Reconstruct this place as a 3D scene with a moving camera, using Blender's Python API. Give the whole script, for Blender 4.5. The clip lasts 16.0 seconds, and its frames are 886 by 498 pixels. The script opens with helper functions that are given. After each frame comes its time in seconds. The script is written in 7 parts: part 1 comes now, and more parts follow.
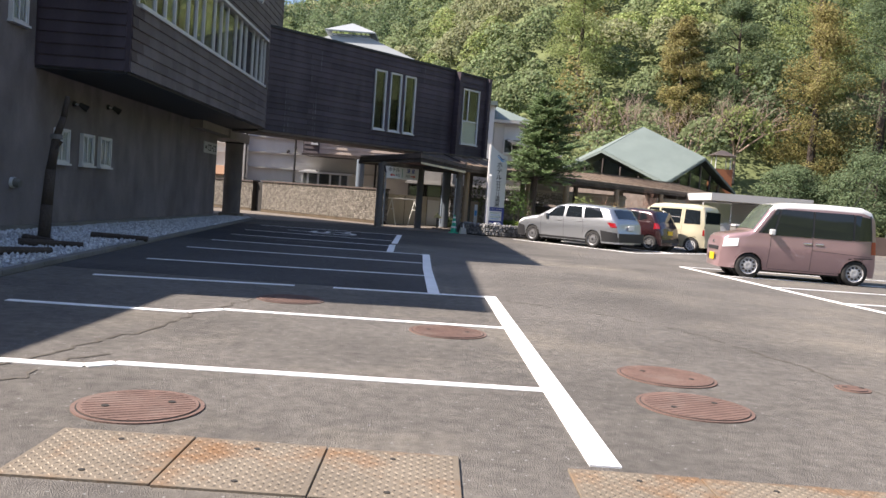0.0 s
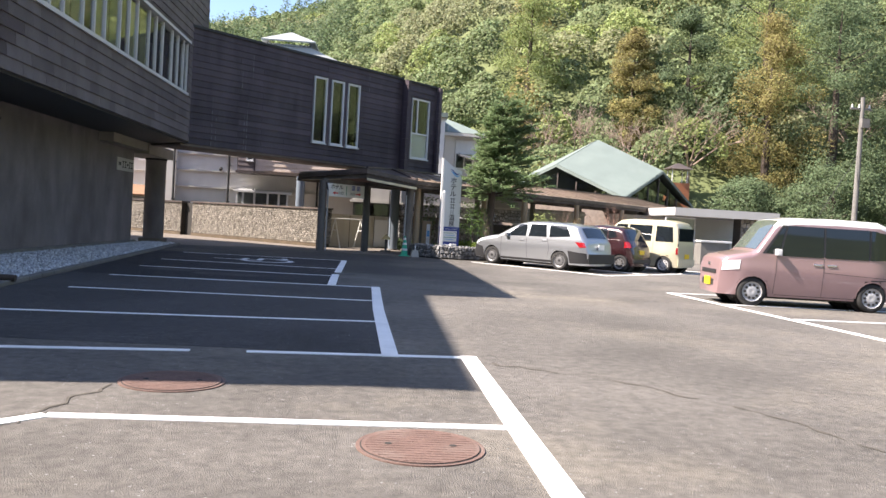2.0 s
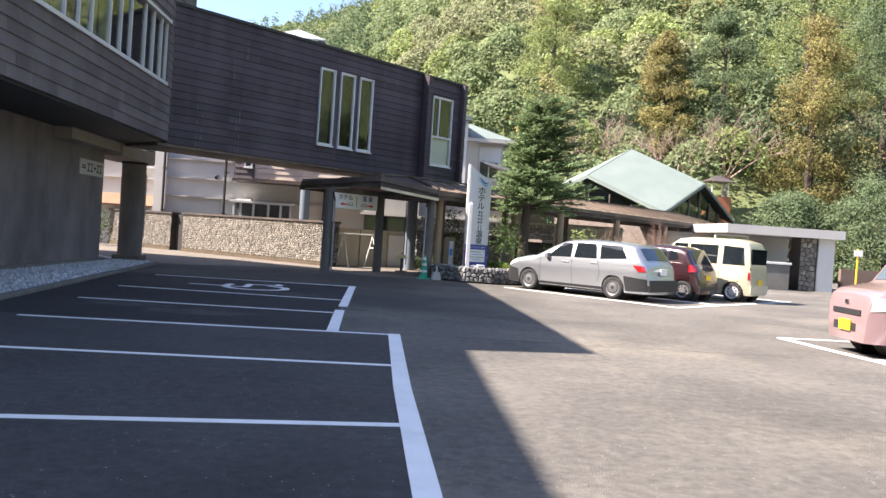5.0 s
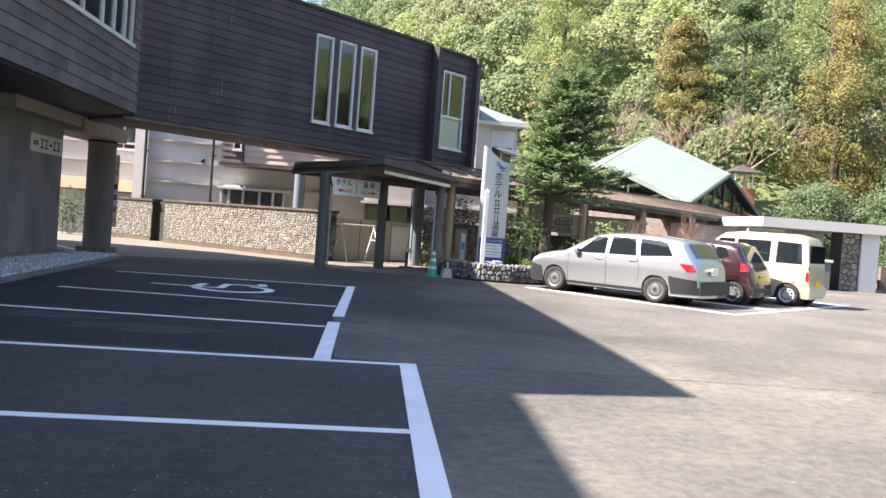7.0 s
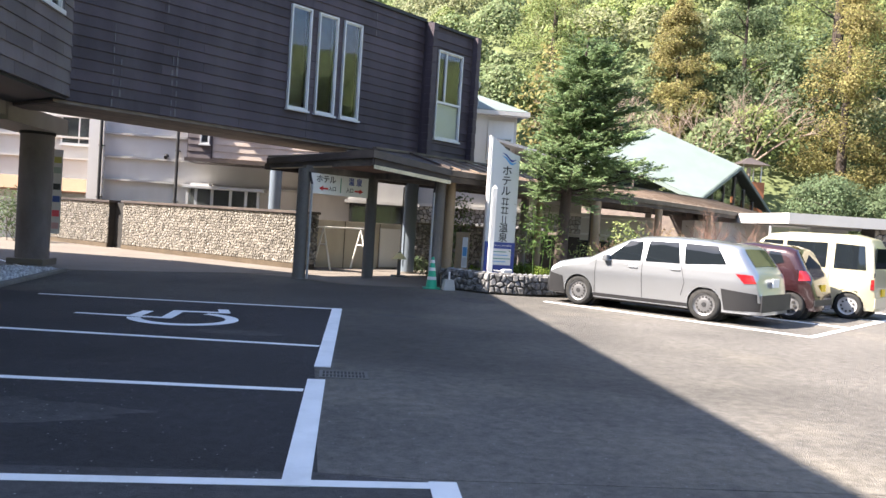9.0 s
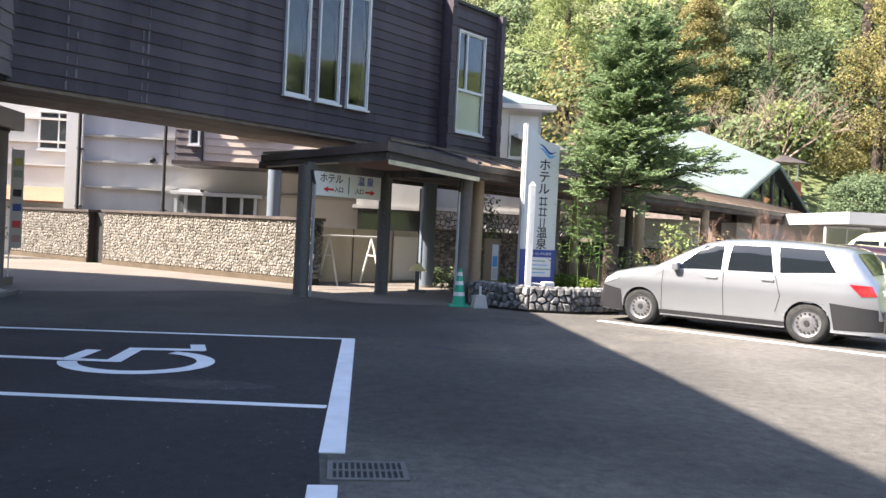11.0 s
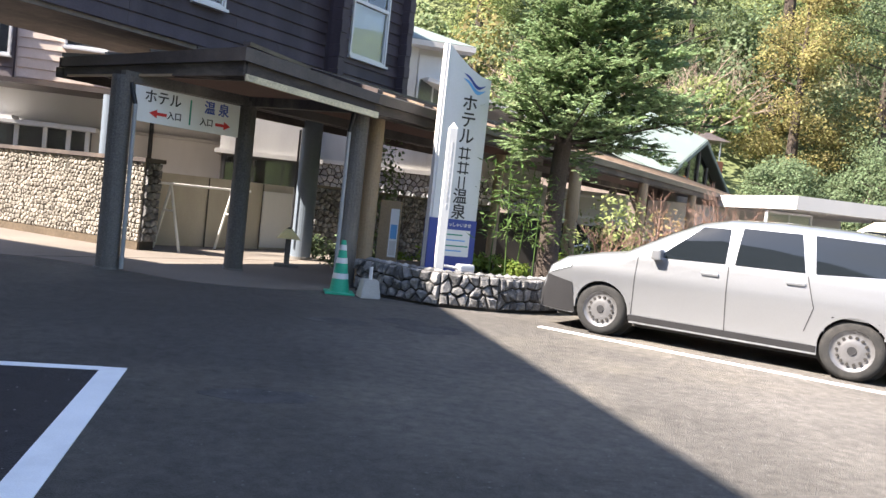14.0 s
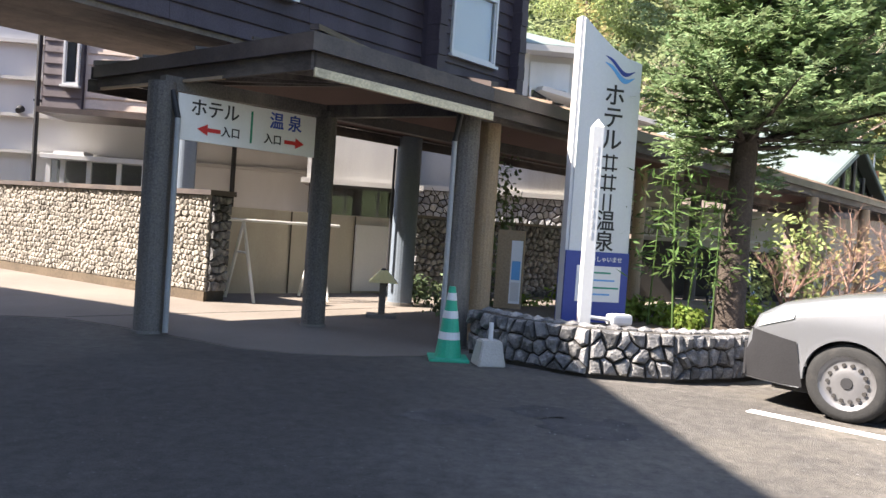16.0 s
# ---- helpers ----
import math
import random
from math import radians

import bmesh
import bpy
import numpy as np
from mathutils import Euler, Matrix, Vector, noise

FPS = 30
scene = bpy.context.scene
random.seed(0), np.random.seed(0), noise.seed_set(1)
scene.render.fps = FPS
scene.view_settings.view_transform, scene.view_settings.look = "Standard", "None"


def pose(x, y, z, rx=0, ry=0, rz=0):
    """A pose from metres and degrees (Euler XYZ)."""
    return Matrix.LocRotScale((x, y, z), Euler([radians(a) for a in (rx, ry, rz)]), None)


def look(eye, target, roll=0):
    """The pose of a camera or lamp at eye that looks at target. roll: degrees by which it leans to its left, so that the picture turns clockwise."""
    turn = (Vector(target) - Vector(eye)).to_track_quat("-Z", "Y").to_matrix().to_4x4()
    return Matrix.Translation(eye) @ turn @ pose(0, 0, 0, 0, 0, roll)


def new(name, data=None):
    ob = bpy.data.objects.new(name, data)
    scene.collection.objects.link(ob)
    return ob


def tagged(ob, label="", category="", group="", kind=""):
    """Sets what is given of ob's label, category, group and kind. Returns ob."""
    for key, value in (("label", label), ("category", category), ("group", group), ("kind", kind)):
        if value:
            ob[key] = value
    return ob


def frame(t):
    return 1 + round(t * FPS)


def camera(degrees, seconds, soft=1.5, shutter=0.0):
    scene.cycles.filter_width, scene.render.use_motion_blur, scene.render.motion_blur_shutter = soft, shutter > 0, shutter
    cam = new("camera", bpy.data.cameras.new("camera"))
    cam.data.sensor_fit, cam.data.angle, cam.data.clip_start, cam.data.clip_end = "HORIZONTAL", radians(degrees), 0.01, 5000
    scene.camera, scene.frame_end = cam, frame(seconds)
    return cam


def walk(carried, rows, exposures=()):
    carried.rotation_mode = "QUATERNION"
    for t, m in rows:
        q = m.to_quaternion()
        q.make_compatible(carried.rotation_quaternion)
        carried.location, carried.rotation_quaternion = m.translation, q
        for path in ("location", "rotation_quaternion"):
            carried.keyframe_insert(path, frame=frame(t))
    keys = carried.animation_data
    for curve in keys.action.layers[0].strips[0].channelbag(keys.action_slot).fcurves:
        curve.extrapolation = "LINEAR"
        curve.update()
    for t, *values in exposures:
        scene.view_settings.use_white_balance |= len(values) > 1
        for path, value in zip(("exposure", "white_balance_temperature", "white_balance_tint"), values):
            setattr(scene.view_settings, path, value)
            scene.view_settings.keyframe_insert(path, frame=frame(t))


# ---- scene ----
cam = camera(57.7, 16.0)
PATH = [
    (0, (0.27, 3.245, 1.206), (0.291, 5.242, 1.087), 4.3),
    (0.5, (0.223, 4.096, 1.218), (0.21, 6.094, 1.139), 3.7),
    (1, (0.156, 4.707, 1.237), (0.16, 6.706, 1.161), 3.6),
    (1.5, (0.185, 5.503, 1.246), (0.293, 7.499, 1.184), 2.0),
    (2, (0.177, 6.195, 1.256), (0.327, 8.188, 1.19), 3.4),
    (2.5, (0.246, 6.937, 1.279), (0.413, 8.93, 1.269), 2.6),
    (3, (0.209, 7.734, 1.279), (0.411, 9.724, 1.28), 4.0),
    (3.5, (0.192, 8.447, 1.273), (0.371, 10.439, 1.274), 3.3),
    (4, (0.126, 9.149, 1.253), (0.264, 11.144, 1.239), 3.4),
    (4.2, (0.112, 9.423, 1.287), (0.231, 11.42, 1.267), 3.5),
    (6.3, (-0.112, 12.289, 1.346), (0.022, 14.285, 1.305), 4.3),
    (6.5, (-0.106, 12.64, 1.346), (0.048, 14.634, 1.308), 3.7),
    (7, (-0.124, 13.401, 1.307), (0.0, 15.396, 1.252), 4.3),
    (7.5, (-0.19, 14.209, 1.339), (-0.11, 16.206, 1.267), 4.3),
    (8, (-0.272, 14.97, 1.351), (-0.209, 16.968, 1.293), 4.9),
    (8.5, (-0.347, 15.683, 1.418), (-0.21, 17.677, 1.354), 4.0),
    (8.7, (-0.353, 16.018, 1.427), (-0.193, 18.011, 1.364), 4.0),
    (10.8, (-0.54, 19.161, 1.338), (-0.362, 21.153, 1.315), 2.9),
    (11, (-0.558, 19.422, 1.331), (-0.402, 21.416, 1.293), 2.8),
    (11.5, (-0.557, 20.143, 1.35), (-0.425, 22.138, 1.287), 2.7),
    (12, (-0.531, 20.779, 1.339), (-0.395, 22.772, 1.247), 3.4),
    (12.5, (-0.476, 21.561, 1.322), (-0.271, 23.548, 1.211), 3.6),
    (13, (-0.341, 22.307, 1.285), (-0.041, 24.281, 1.169), 4.4),
    (13.5, (-0.197, 23.064, 1.279), (0.196, 25.021, 1.168), 5.1),
    (14, (0.013, 23.783, 1.251), (0.432, 25.736, 1.15), 6.2),
    (14.5, (0.121, 24.516, 1.261), (0.495, 26.479, 1.174), 5.1),
    (15, (0.195, 25.28, 1.259), (0.482, 27.258, 1.214), 4.8),
    (15.5, (0.211, 25.954, 1.281), (0.46, 27.939, 1.276), 3.9),
    (16, (0.231, 26.639, 1.248), (0.386, 28.632, 1.196), 4.0),
]
walk(cam, [(t, look(eye, target, roll)) for t, eye, target, roll in PATH],
     [(0, 1.46, 6550, 16), (1.5, 1.82, 6550, 16), (3.5, 1.98, 6600, 17), (7, 2.32, 6500, 15), (12, 2.4, 6500, 14), (16, 2.47, 6550, 15)])

# ---- light ----
SUN_DIR = Vector((0.955, 0.13, -1.0)).normalized()
world = bpy.data.worlds.new("sky")
scene.world = world
world.use_nodes = True
wn = world.node_tree
sky = wn.nodes.new("ShaderNodeTexSky")
sky.sky_type = "NISHITA"
sky.sun_disc = False
sky.ozone_density = 3.0
sky.sun_elevation = math.asin(-SUN_DIR.z)
sky.sun_rotation = math.atan2(-SUN_DIR.x, -SUN_DIR.y)
tc, cn1, cr1, cmix = wn.nodes.new("ShaderNodeTexCoord"), wn.nodes.new("ShaderNodeTexNoise"), wn.nodes.new("ShaderNodeMapRange"), wn.nodes.new("ShaderNodeMix")
cn1.inputs["Scale"].default_value, cn1.inputs["Detail"].default_value = 3.2, 6
cr1.inputs[1].default_value, cr1.inputs[2].default_value, cr1.inputs[4].default_value = 0.52, 0.7, 0.55
cmix.data_type = "RGBA"
cmix.inputs[7].default_value = (4.4, 4.6, 5.0, 1)
wn.links.new(tc.outputs["Generated"], cn1.inputs["Vector"])
wn.links.new(cn1.outputs[0], cr1.inputs[0])
wn.links.new(cr1.outputs[0], cmix.inputs[0])
wn.links.new(sky.outputs[0], cmix.inputs[6])
wn.links.new(cmix.outputs[2], wn.nodes["Background"].inputs[0])
wn.nodes["Background"].inputs[1].default_value = 0.083
sun = new("sun", bpy.data.lights.new("sun", "SUN"))
sun.data.energy, sun.data.angle, sun.data.color = 4.6, radians(0.55), (1.0, 0.92, 0.8)
sun.matrix_world = look(-50 * SUN_DIR, (0, 0, 0))


# ---- materials ----
def mat(name, col, rough=0.75, var=0.25, scale=1.5, fine=45.0, bump=0.15, metal=0.0, stain=None, amount=0.5,
        rnd=0.0, streak=1.0, spec=0.4, island=0.0, speck=0.0):
    """A procedural surface: two scales of noise on the colour, fine relief, stains, and a random shade for each piece."""
    m = bpy.data.materials.new(name)
    m.use_nodes = True
    nt = m.node_tree
    n, l = nt.nodes, nt.links
    b = n["Principled BSDF"]
    b.inputs["Roughness"].default_value, b.inputs["Metallic"].default_value = rough, metal
    b.inputs["Specular IOR Level"].default_value = spec
    geo = n.new("ShaderNodeNewGeometry")
    mp = n.new("ShaderNodeMapping")
    mp.inputs["Scale"].default_value = (1, 1, 1 / streak)
    l.new(geo.outputs["Position"], mp.inputs[0])
    big, small = n.new("ShaderNodeTexNoise"), n.new("ShaderNodeTexNoise")
    for t, s, d in ((big, scale, 5), (small, fine, 3)):
        t.inputs["Scale"].default_value, t.inputs["Detail"].default_value = s, d
        l.new(mp.outputs[0] if t is big else geo.outputs["Position"], t.inputs["Vector"])
    add = n.new("ShaderNodeMath")
    add.operation = "ADD"
    l.new(big.outputs[0], add.inputs[0])
    l.new(small.outputs[0], add.inputs[1])
    mr = n.new("ShaderNodeMapRange")
    mr.inputs[1].default_value, mr.inputs[2].default_value = 0.6, 1.4
    mr.inputs[3].default_value, mr.inputs[4].default_value = 1 - var, 1 + var
    l.new(add.outputs[0], mr.inputs[0])
    value = mr.outputs[0]
    for amt, node, out in ((rnd, "ShaderNodeObjectInfo", "Random"), (island, "ShaderNodeNewGeometry", "Random Per Island")):
        if amt:
            oi, r2, mul = n.new(node), n.new("ShaderNodeMapRange"), n.new("ShaderNodeMath")
            r2.inputs[3].default_value, r2.inputs[4].default_value = 1 - amt, 1 + amt
            mul.operation = "MULTIPLY"
            l.new(oi.outputs[out], r2.inputs[0])
            l.new(value, mul.inputs[0])
            l.new(r2.outputs[0], mul.inputs[1])
            value = mul.outputs[0]
    hsv = n.new("ShaderNodeHueSaturation")
    hsv.inputs["Color"].default_value = (*col, 1)
    l.new(value, hsv.inputs["Value"])
    out = hsv.outputs[0]
    if stain:
        st, ramp, mix = n.new("ShaderNodeTexNoise"), n.new("ShaderNodeMapRange"), n.new("ShaderNodeMix")
        st.inputs["Scale"].default_value, st.inputs["Detail"].default_value = scale * 0.6, 8
        st.inputs["Roughness"].default_value = 0.65
        l.new(mp.outputs[0], st.inputs["Vector"])
        ramp.inputs[1].default_value, ramp.inputs[2].default_value = 0.5, 0.66
        ramp.inputs[4].default_value = amount
        l.new(st.outputs[0], ramp.inputs[0])
        mix.data_type = "RGBA"
        l.new(ramp.outputs[0], mix.inputs[0])
        l.new(out, mix.inputs[6])
        mix.inputs[7].default_value = (*stain, 1)
        out = mix.outputs[2]
    if speck:
        vo, lt1, gt1, an, mix2, blot, br = (n.new("ShaderNode" + k) for k in ("TexVoronoi", "Math", "Math", "Math", "Mix", "TexNoise", "MapRange"))
        vo.inputs["Scale"].default_value = 42.0
        l.new(geo.outputs["Position"], vo.inputs["Vector"])
        lt1.operation, lt1.inputs[1].default_value = "LESS_THAN", 0.3
        gt1.operation, gt1.inputs[1].default_value = "GREATER_THAN", 0.87
        an.operation = "MULTIPLY"
        l.new(vo.outputs["Distance"], lt1.inputs[0])
        l.new(vo.outputs["Color"], gt1.inputs[0])
        l.new(lt1.outputs[0], an.inputs[0])
        l.new(gt1.outputs[0], an.inputs[1])
        blot.inputs["Scale"].default_value, blot.inputs["Detail"].default_value, blot.inputs["Roughness"].default_value = 9.0, 6, 0.75
        l.new(geo.outputs["Position"], blot.inputs["Vector"])
        br.inputs[1].default_value, br.inputs[2].default_value, br.inputs[3].default_value, br.inputs[4].default_value = 0.3, 0.7, 0.6, 1.36
        l.new(blot.outputs[0], br.inputs[0])
        hs2 = n.new("ShaderNodeHueSaturation")
        l.new(out, hs2.inputs["Color"])
        l.new(br.outputs[0], hs2.inputs["Value"])
        mix2.data_type = "RGBA"
        l.new(an.outputs[0], mix2.inputs[0])
        l.new(hs2.outputs[0], mix2.inputs[6])
        mix2.inputs[7].default_value = (speck, speck, speck * 0.97, 1)
        out = mix2.outputs[2]
    l.new(out, b.inputs["Base Color"])
    if bump:
        bp = n.new("ShaderNodeBump")
        bp.inputs["Strength"].default_value, bp.inputs["Distance"].default_value = bump, 0.02
        l.new(small.outputs[0], bp.inputs["Height"])
        l.new(bp.outputs[0], b.inputs["Normal"])
    return m


def glass(name, tint=(0.9, 0.95, 0.95), rough=0.02):
    m = bpy.data.materials.new(name)
    m.use_nodes = True
    b = m.node_tree.nodes["Principled BSDF"]
    b.inputs["Base Color"].default_value = (*tint, 1)
    b.inputs["Roughness"].default_value = rough
    b.inputs["Transmission Weight"].default_value = 1.0
    b.inputs["IOR"].default_value = 1.45
    return m


def paint(name, col, rough=0.25, coat=0.6, metal=0.0, var=0.03):
    m = mat(name, col, rough, var, 2.0, 60, 0.0, metal)
    b = m.node_tree.nodes["Principled BSDF"]
    b.inputs["Coat Weight"].default_value, b.inputs["Coat Roughness"].default_value = coat, 0.05
    return m


M = dict(
    asphalt=mat("asphalt", (0.128, 0.118, 0.106), 0.85, 0.5, 0.45, 130, 0.9, stain=(0.215, 0.193, 0.158), amount=0.8, speck=0.27),
    # two bay asphalts, both darker than the open ground's
    darkasphalt=mat("dark_bay_asphalt", (0.027, 0.026, 0.029), 0.8, 0.5, 0.6, 130, 0.9, stain=(0.046, 0.044, 0.044), amount=0.7, speck=0.22),
    midasphalt=mat("mid_bay_asphalt", (0.062, 0.059, 0.06), 0.82, 0.5, 0.6, 130, 0.9, stain=(0.08, 0.075, 0.072), amount=0.7, speck=0.3),
    concrete=mat("concrete_paving", (0.145, 0.125, 0.105), 0.9, 0.25, 0.9, 70, 0.3, stain=(0.12, 0.1, 0.082), amount=0.5),
    kerb=mat("kerb_concrete", (0.16, 0.152, 0.14), 0.9, 0.3, 1.5, 60, 0.3, stain=(0.09, 0.085, 0.075)),
    gravel=mat("pale_gravel", (0.46, 0.47, 0.49), 0.9, 0.25, 3, 80, 0.4, island=0.35),
    gravelbed=mat("gravel_bed", (0.32, 0.325, 0.335), 0.95, 0.4, 4, 50, 1.0, stain=(0.16, 0.15, 0.13)),
    line=mat("white_line_paint", (0.78, 0.78, 0.77), 0.7, 0.1, 3, 120, 0.2, stain=(0.5, 0.5, 0.49), amount=0.35),
    stucco=mat("brown_stucco", (0.19, 0.167, 0.167), 0.95, 0.4, 1.6, 110, 0.8, stain=(0.12, 0.102, 0.1), amount=0.7, streak=2),
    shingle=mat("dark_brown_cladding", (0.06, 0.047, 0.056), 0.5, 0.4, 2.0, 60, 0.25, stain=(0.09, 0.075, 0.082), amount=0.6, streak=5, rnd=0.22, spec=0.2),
    # lighter copy of the cladding: skylight on the front put into its colour
    paleshingle=mat("lightened_grey_brown_shingle", (0.12, 0.102, 0.106), 0.6, 0.35, 2.0, 60, 0.3, stain=(0.165, 0.147, 0.147), amount=0.6, streak=3, rnd=0.22, spec=0.25),
    soffit=mat("brown_soffit", (0.16, 0.128, 0.108), 0.75, 0.4, 5, 60, 0.3, stain=(0.09, 0.07, 0.06), amount=0.5, rnd=0.25),
    beam=mat("tan_beam", (0.3, 0.27, 0.23), 0.8, 0.15, 2, 60, 0.1),
    frame=mat("white_aluminium", (0.58, 0.58, 0.58), 0.4, 0.06, 3, 60, 0.0, spec=0.5),
    # near-black: shade of openings put into the colour, also lettering and wheel wells
    dark=mat("near_black", (0.03, 0.028, 0.026), 0.9, 0.3, 2, 40, 0.0),
    wood=mat("weathered_post", (0.115, 0.105, 0.097), 0.75, 0.6, 1.4, 60, 0.3, stain=(0.33, 0.29, 0.24), amount=0.7, streak=6),
    woodlight=mat("tan_post", (0.3, 0.22, 0.14), 0.8, 0.3, 1.6, 60, 0.3, stain=(0.14, 0.11, 0.08), streak=5),
    roofm=mat("dark_sheet_roof", (0.068, 0.055, 0.052), 0.42, 0.35, 2, 50, 0.1, stain=(0.17, 0.135, 0.11), amount=0.5, rnd=0.1),
    copper=mat("green_copper_roof", (0.145, 0.178, 0.162), 0.6, 0.12, 0.9, 50, 0.1, stain=(0.18, 0.215, 0.195), amount=0.5, rnd=0.06),
    white=mat("white_render", (0.47, 0.455, 0.435), 0.9, 0.08, 0.8, 60, 0.15, stain=(0.4, 0.38, 0.35), amount=0.4, streak=4),
    grey=mat("grey_render", (0.62, 0.605, 0.585), 0.9, 0.12, 0.9, 70, 0.2, stain=(0.5, 0.485, 0.46), amount=0.5, streak=4),
    stone=mat("pale_cobble", (0.205, 0.186, 0.16), 0.85, 0.35, 5, 60, 0.5, rnd=0.3, island=0.3),
    darkstone=mat("grey_cobble", (0.12, 0.12, 0.122), 0.85, 0.5, 13, 60, 0.8, stain=(0.38, 0.37, 0.35), amount=0.75, rnd=0.45, island=0.45),
    greystone=mat("pale_grey_facing_stone", (0.27, 0.27, 0.275), 0.85, 0.4, 6, 50, 0.5, rnd=0.3, island=0.3),
    mortar=mat("dark_mortar", (0.045, 0.04, 0.034), 0.95, 0.3, 4, 60, 0.5),
    rust=mat("rusty_iron", (0.135, 0.085, 0.07), 0.85, 0.35, 5, 90, 0.4, stain=(0.17, 0.13, 0.112), amount=0.6),
    plate=mat("worn_checker_plate", (0.19, 0.16, 0.122), 0.6, 0.25, 3, 80, 0.2, metal=0.2, stain=(0.2, 0.105, 0.045), amount=0.8),
    glass=glass("clear_glass"),
    tint=glass("tinted_glass", (0.45, 0.48, 0.48)),
    bark=mat("bark", (0.06, 0.046, 0.037), 0.95, 0.4, 4, 40, 0.9, streak=4),
    soil=mat("soil", (0.1, 0.075, 0.05), 0.95, 0.4, 2, 30, 0.8),
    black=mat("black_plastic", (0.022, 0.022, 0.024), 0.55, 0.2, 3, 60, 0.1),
    tyre=mat("tyre_rubber", (0.02, 0.02, 0.02), 0.85, 0.3, 8, 80, 0.2, stain=(0.06, 0.055, 0.05)),
)


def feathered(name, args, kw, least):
    """The ground's asphalt with shade put into its colour, fading to east and south."""
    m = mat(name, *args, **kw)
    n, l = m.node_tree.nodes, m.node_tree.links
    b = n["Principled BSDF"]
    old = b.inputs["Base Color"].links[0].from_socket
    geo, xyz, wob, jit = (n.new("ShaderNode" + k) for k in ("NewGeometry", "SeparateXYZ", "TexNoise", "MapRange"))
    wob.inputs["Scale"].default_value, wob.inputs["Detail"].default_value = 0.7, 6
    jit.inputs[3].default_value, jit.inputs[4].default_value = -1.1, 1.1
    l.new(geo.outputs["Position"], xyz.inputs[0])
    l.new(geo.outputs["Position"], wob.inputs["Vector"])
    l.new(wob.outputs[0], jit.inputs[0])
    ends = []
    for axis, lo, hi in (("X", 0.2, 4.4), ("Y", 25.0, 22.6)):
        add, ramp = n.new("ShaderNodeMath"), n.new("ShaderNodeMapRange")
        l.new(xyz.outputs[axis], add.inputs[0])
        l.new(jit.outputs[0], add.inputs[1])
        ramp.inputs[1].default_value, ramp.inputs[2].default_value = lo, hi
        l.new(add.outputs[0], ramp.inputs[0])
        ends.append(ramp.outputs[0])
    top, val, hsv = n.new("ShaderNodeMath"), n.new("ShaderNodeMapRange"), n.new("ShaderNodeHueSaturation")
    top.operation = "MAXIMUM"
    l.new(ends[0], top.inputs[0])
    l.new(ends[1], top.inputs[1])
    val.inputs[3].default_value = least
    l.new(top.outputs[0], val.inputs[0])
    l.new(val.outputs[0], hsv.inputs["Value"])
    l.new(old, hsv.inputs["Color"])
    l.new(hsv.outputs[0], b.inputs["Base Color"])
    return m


# building shade put into the colour, fading into the plain asphalt
M["stripasphalt"] = feathered("shade_toned_asphalt", ((0.128, 0.118, 0.106), 0.85, 0.5, 0.45, 130, 0.9), dict(stain=(0.215, 0.193, 0.158), amount=0.8, speck=0.27), 0.46)


# ---- helpers for building ----
def bm_box(bm, x0, y0, z0, x1, y1, z1, m=None, bevel=0.0):
    r = bmesh.ops.create_cube(bm, size=1)
    mm = Matrix.Translation(((x0 + x1) / 2, (y0 + y1) / 2, (z0 + z1) / 2)) @ Matrix.Diagonal((abs(x1 - x0), abs(y1 - y0), abs(z1 - z0), 1))
    bmesh.ops.transform(bm, matrix=(m @ mm) if m else mm, verts=r["verts"])
    if bevel:
        es = list({e for v in r["verts"] for e in v.link_edges})
        bmesh.ops.bevel(bm, geom=es, offset=bevel, segments=2, affect="EDGES", profile=0.6)
    return bm


def box(x0, y0, z0, x1, y1, z1, m=None, bevel=0.0):
    return bm_box(bmesh.new(), x0, y0, z0, x1, y1, z1, m, bevel)


def bm_cyl(bm, p, q, r0, r1=None, n=14, caps=True):
    p, q = Vector(p), Vector(q)
    d = q - p
    rot = d.to_track_quat("Z", "Y").to_matrix().to_4x4()
    bmesh.ops.create_cone(bm, cap_ends=caps, segments=n, radius1=r0, radius2=r0 if r1 is None else r1, depth=d.length,
                          matrix=Matrix.Translation((p + q) / 2) @ rot)
    return bm


def cyl(p, q, r0, r1=None, n=14):
    return bm_cyl(bmesh.new(), p, q, r0, r1, n)


def prism(points, z0, z1):
    """An upright prism over a plan outline."""
    bm = bmesh.new()
    lo = [bm.verts.new((x, y, z0)) for x, y in points]
    hi = [bm.verts.new((x, y, z1)) for x, y in points]
    n = len(points)
    bm.faces.new(lo[::-1])
    bm.faces.new(hi)
    for i in range(n):
        bm.faces.new((lo[i], lo[(i + 1) % n], hi[(i + 1) % n], hi[i]))
    bmesh.ops.recalc_face_normals(bm, faces=bm.faces)
    return bm


def solid(faces, thick=0.0):
    """A mesh from faces given by their corners, made thick where asked."""
    bm = bmesh.new()
    for f in faces:
        bm.faces.new([bm.verts.new(p) for p in f])
    bmesh.ops.remove_doubles(bm, verts=bm.verts, dist=1e-4)
    bmesh.ops.recalc_face_normals(bm, faces=bm.faces)
    if thick:
        r = bmesh.ops.solidify(bm, geom=list(bm.faces), thickness=thick)
        bmesh.ops.recalc_face_normals(bm, faces=bm.faces)
    return bm


def mesh(name, bm, material, smooth=False):
    me = bpy.data.meshes.new(name)
    bm.to_mesh(me)
    bm.free()
    me.materials.append(material)
    if smooth:
        for p in me.polygons:
            p.use_smooth = True
    return me


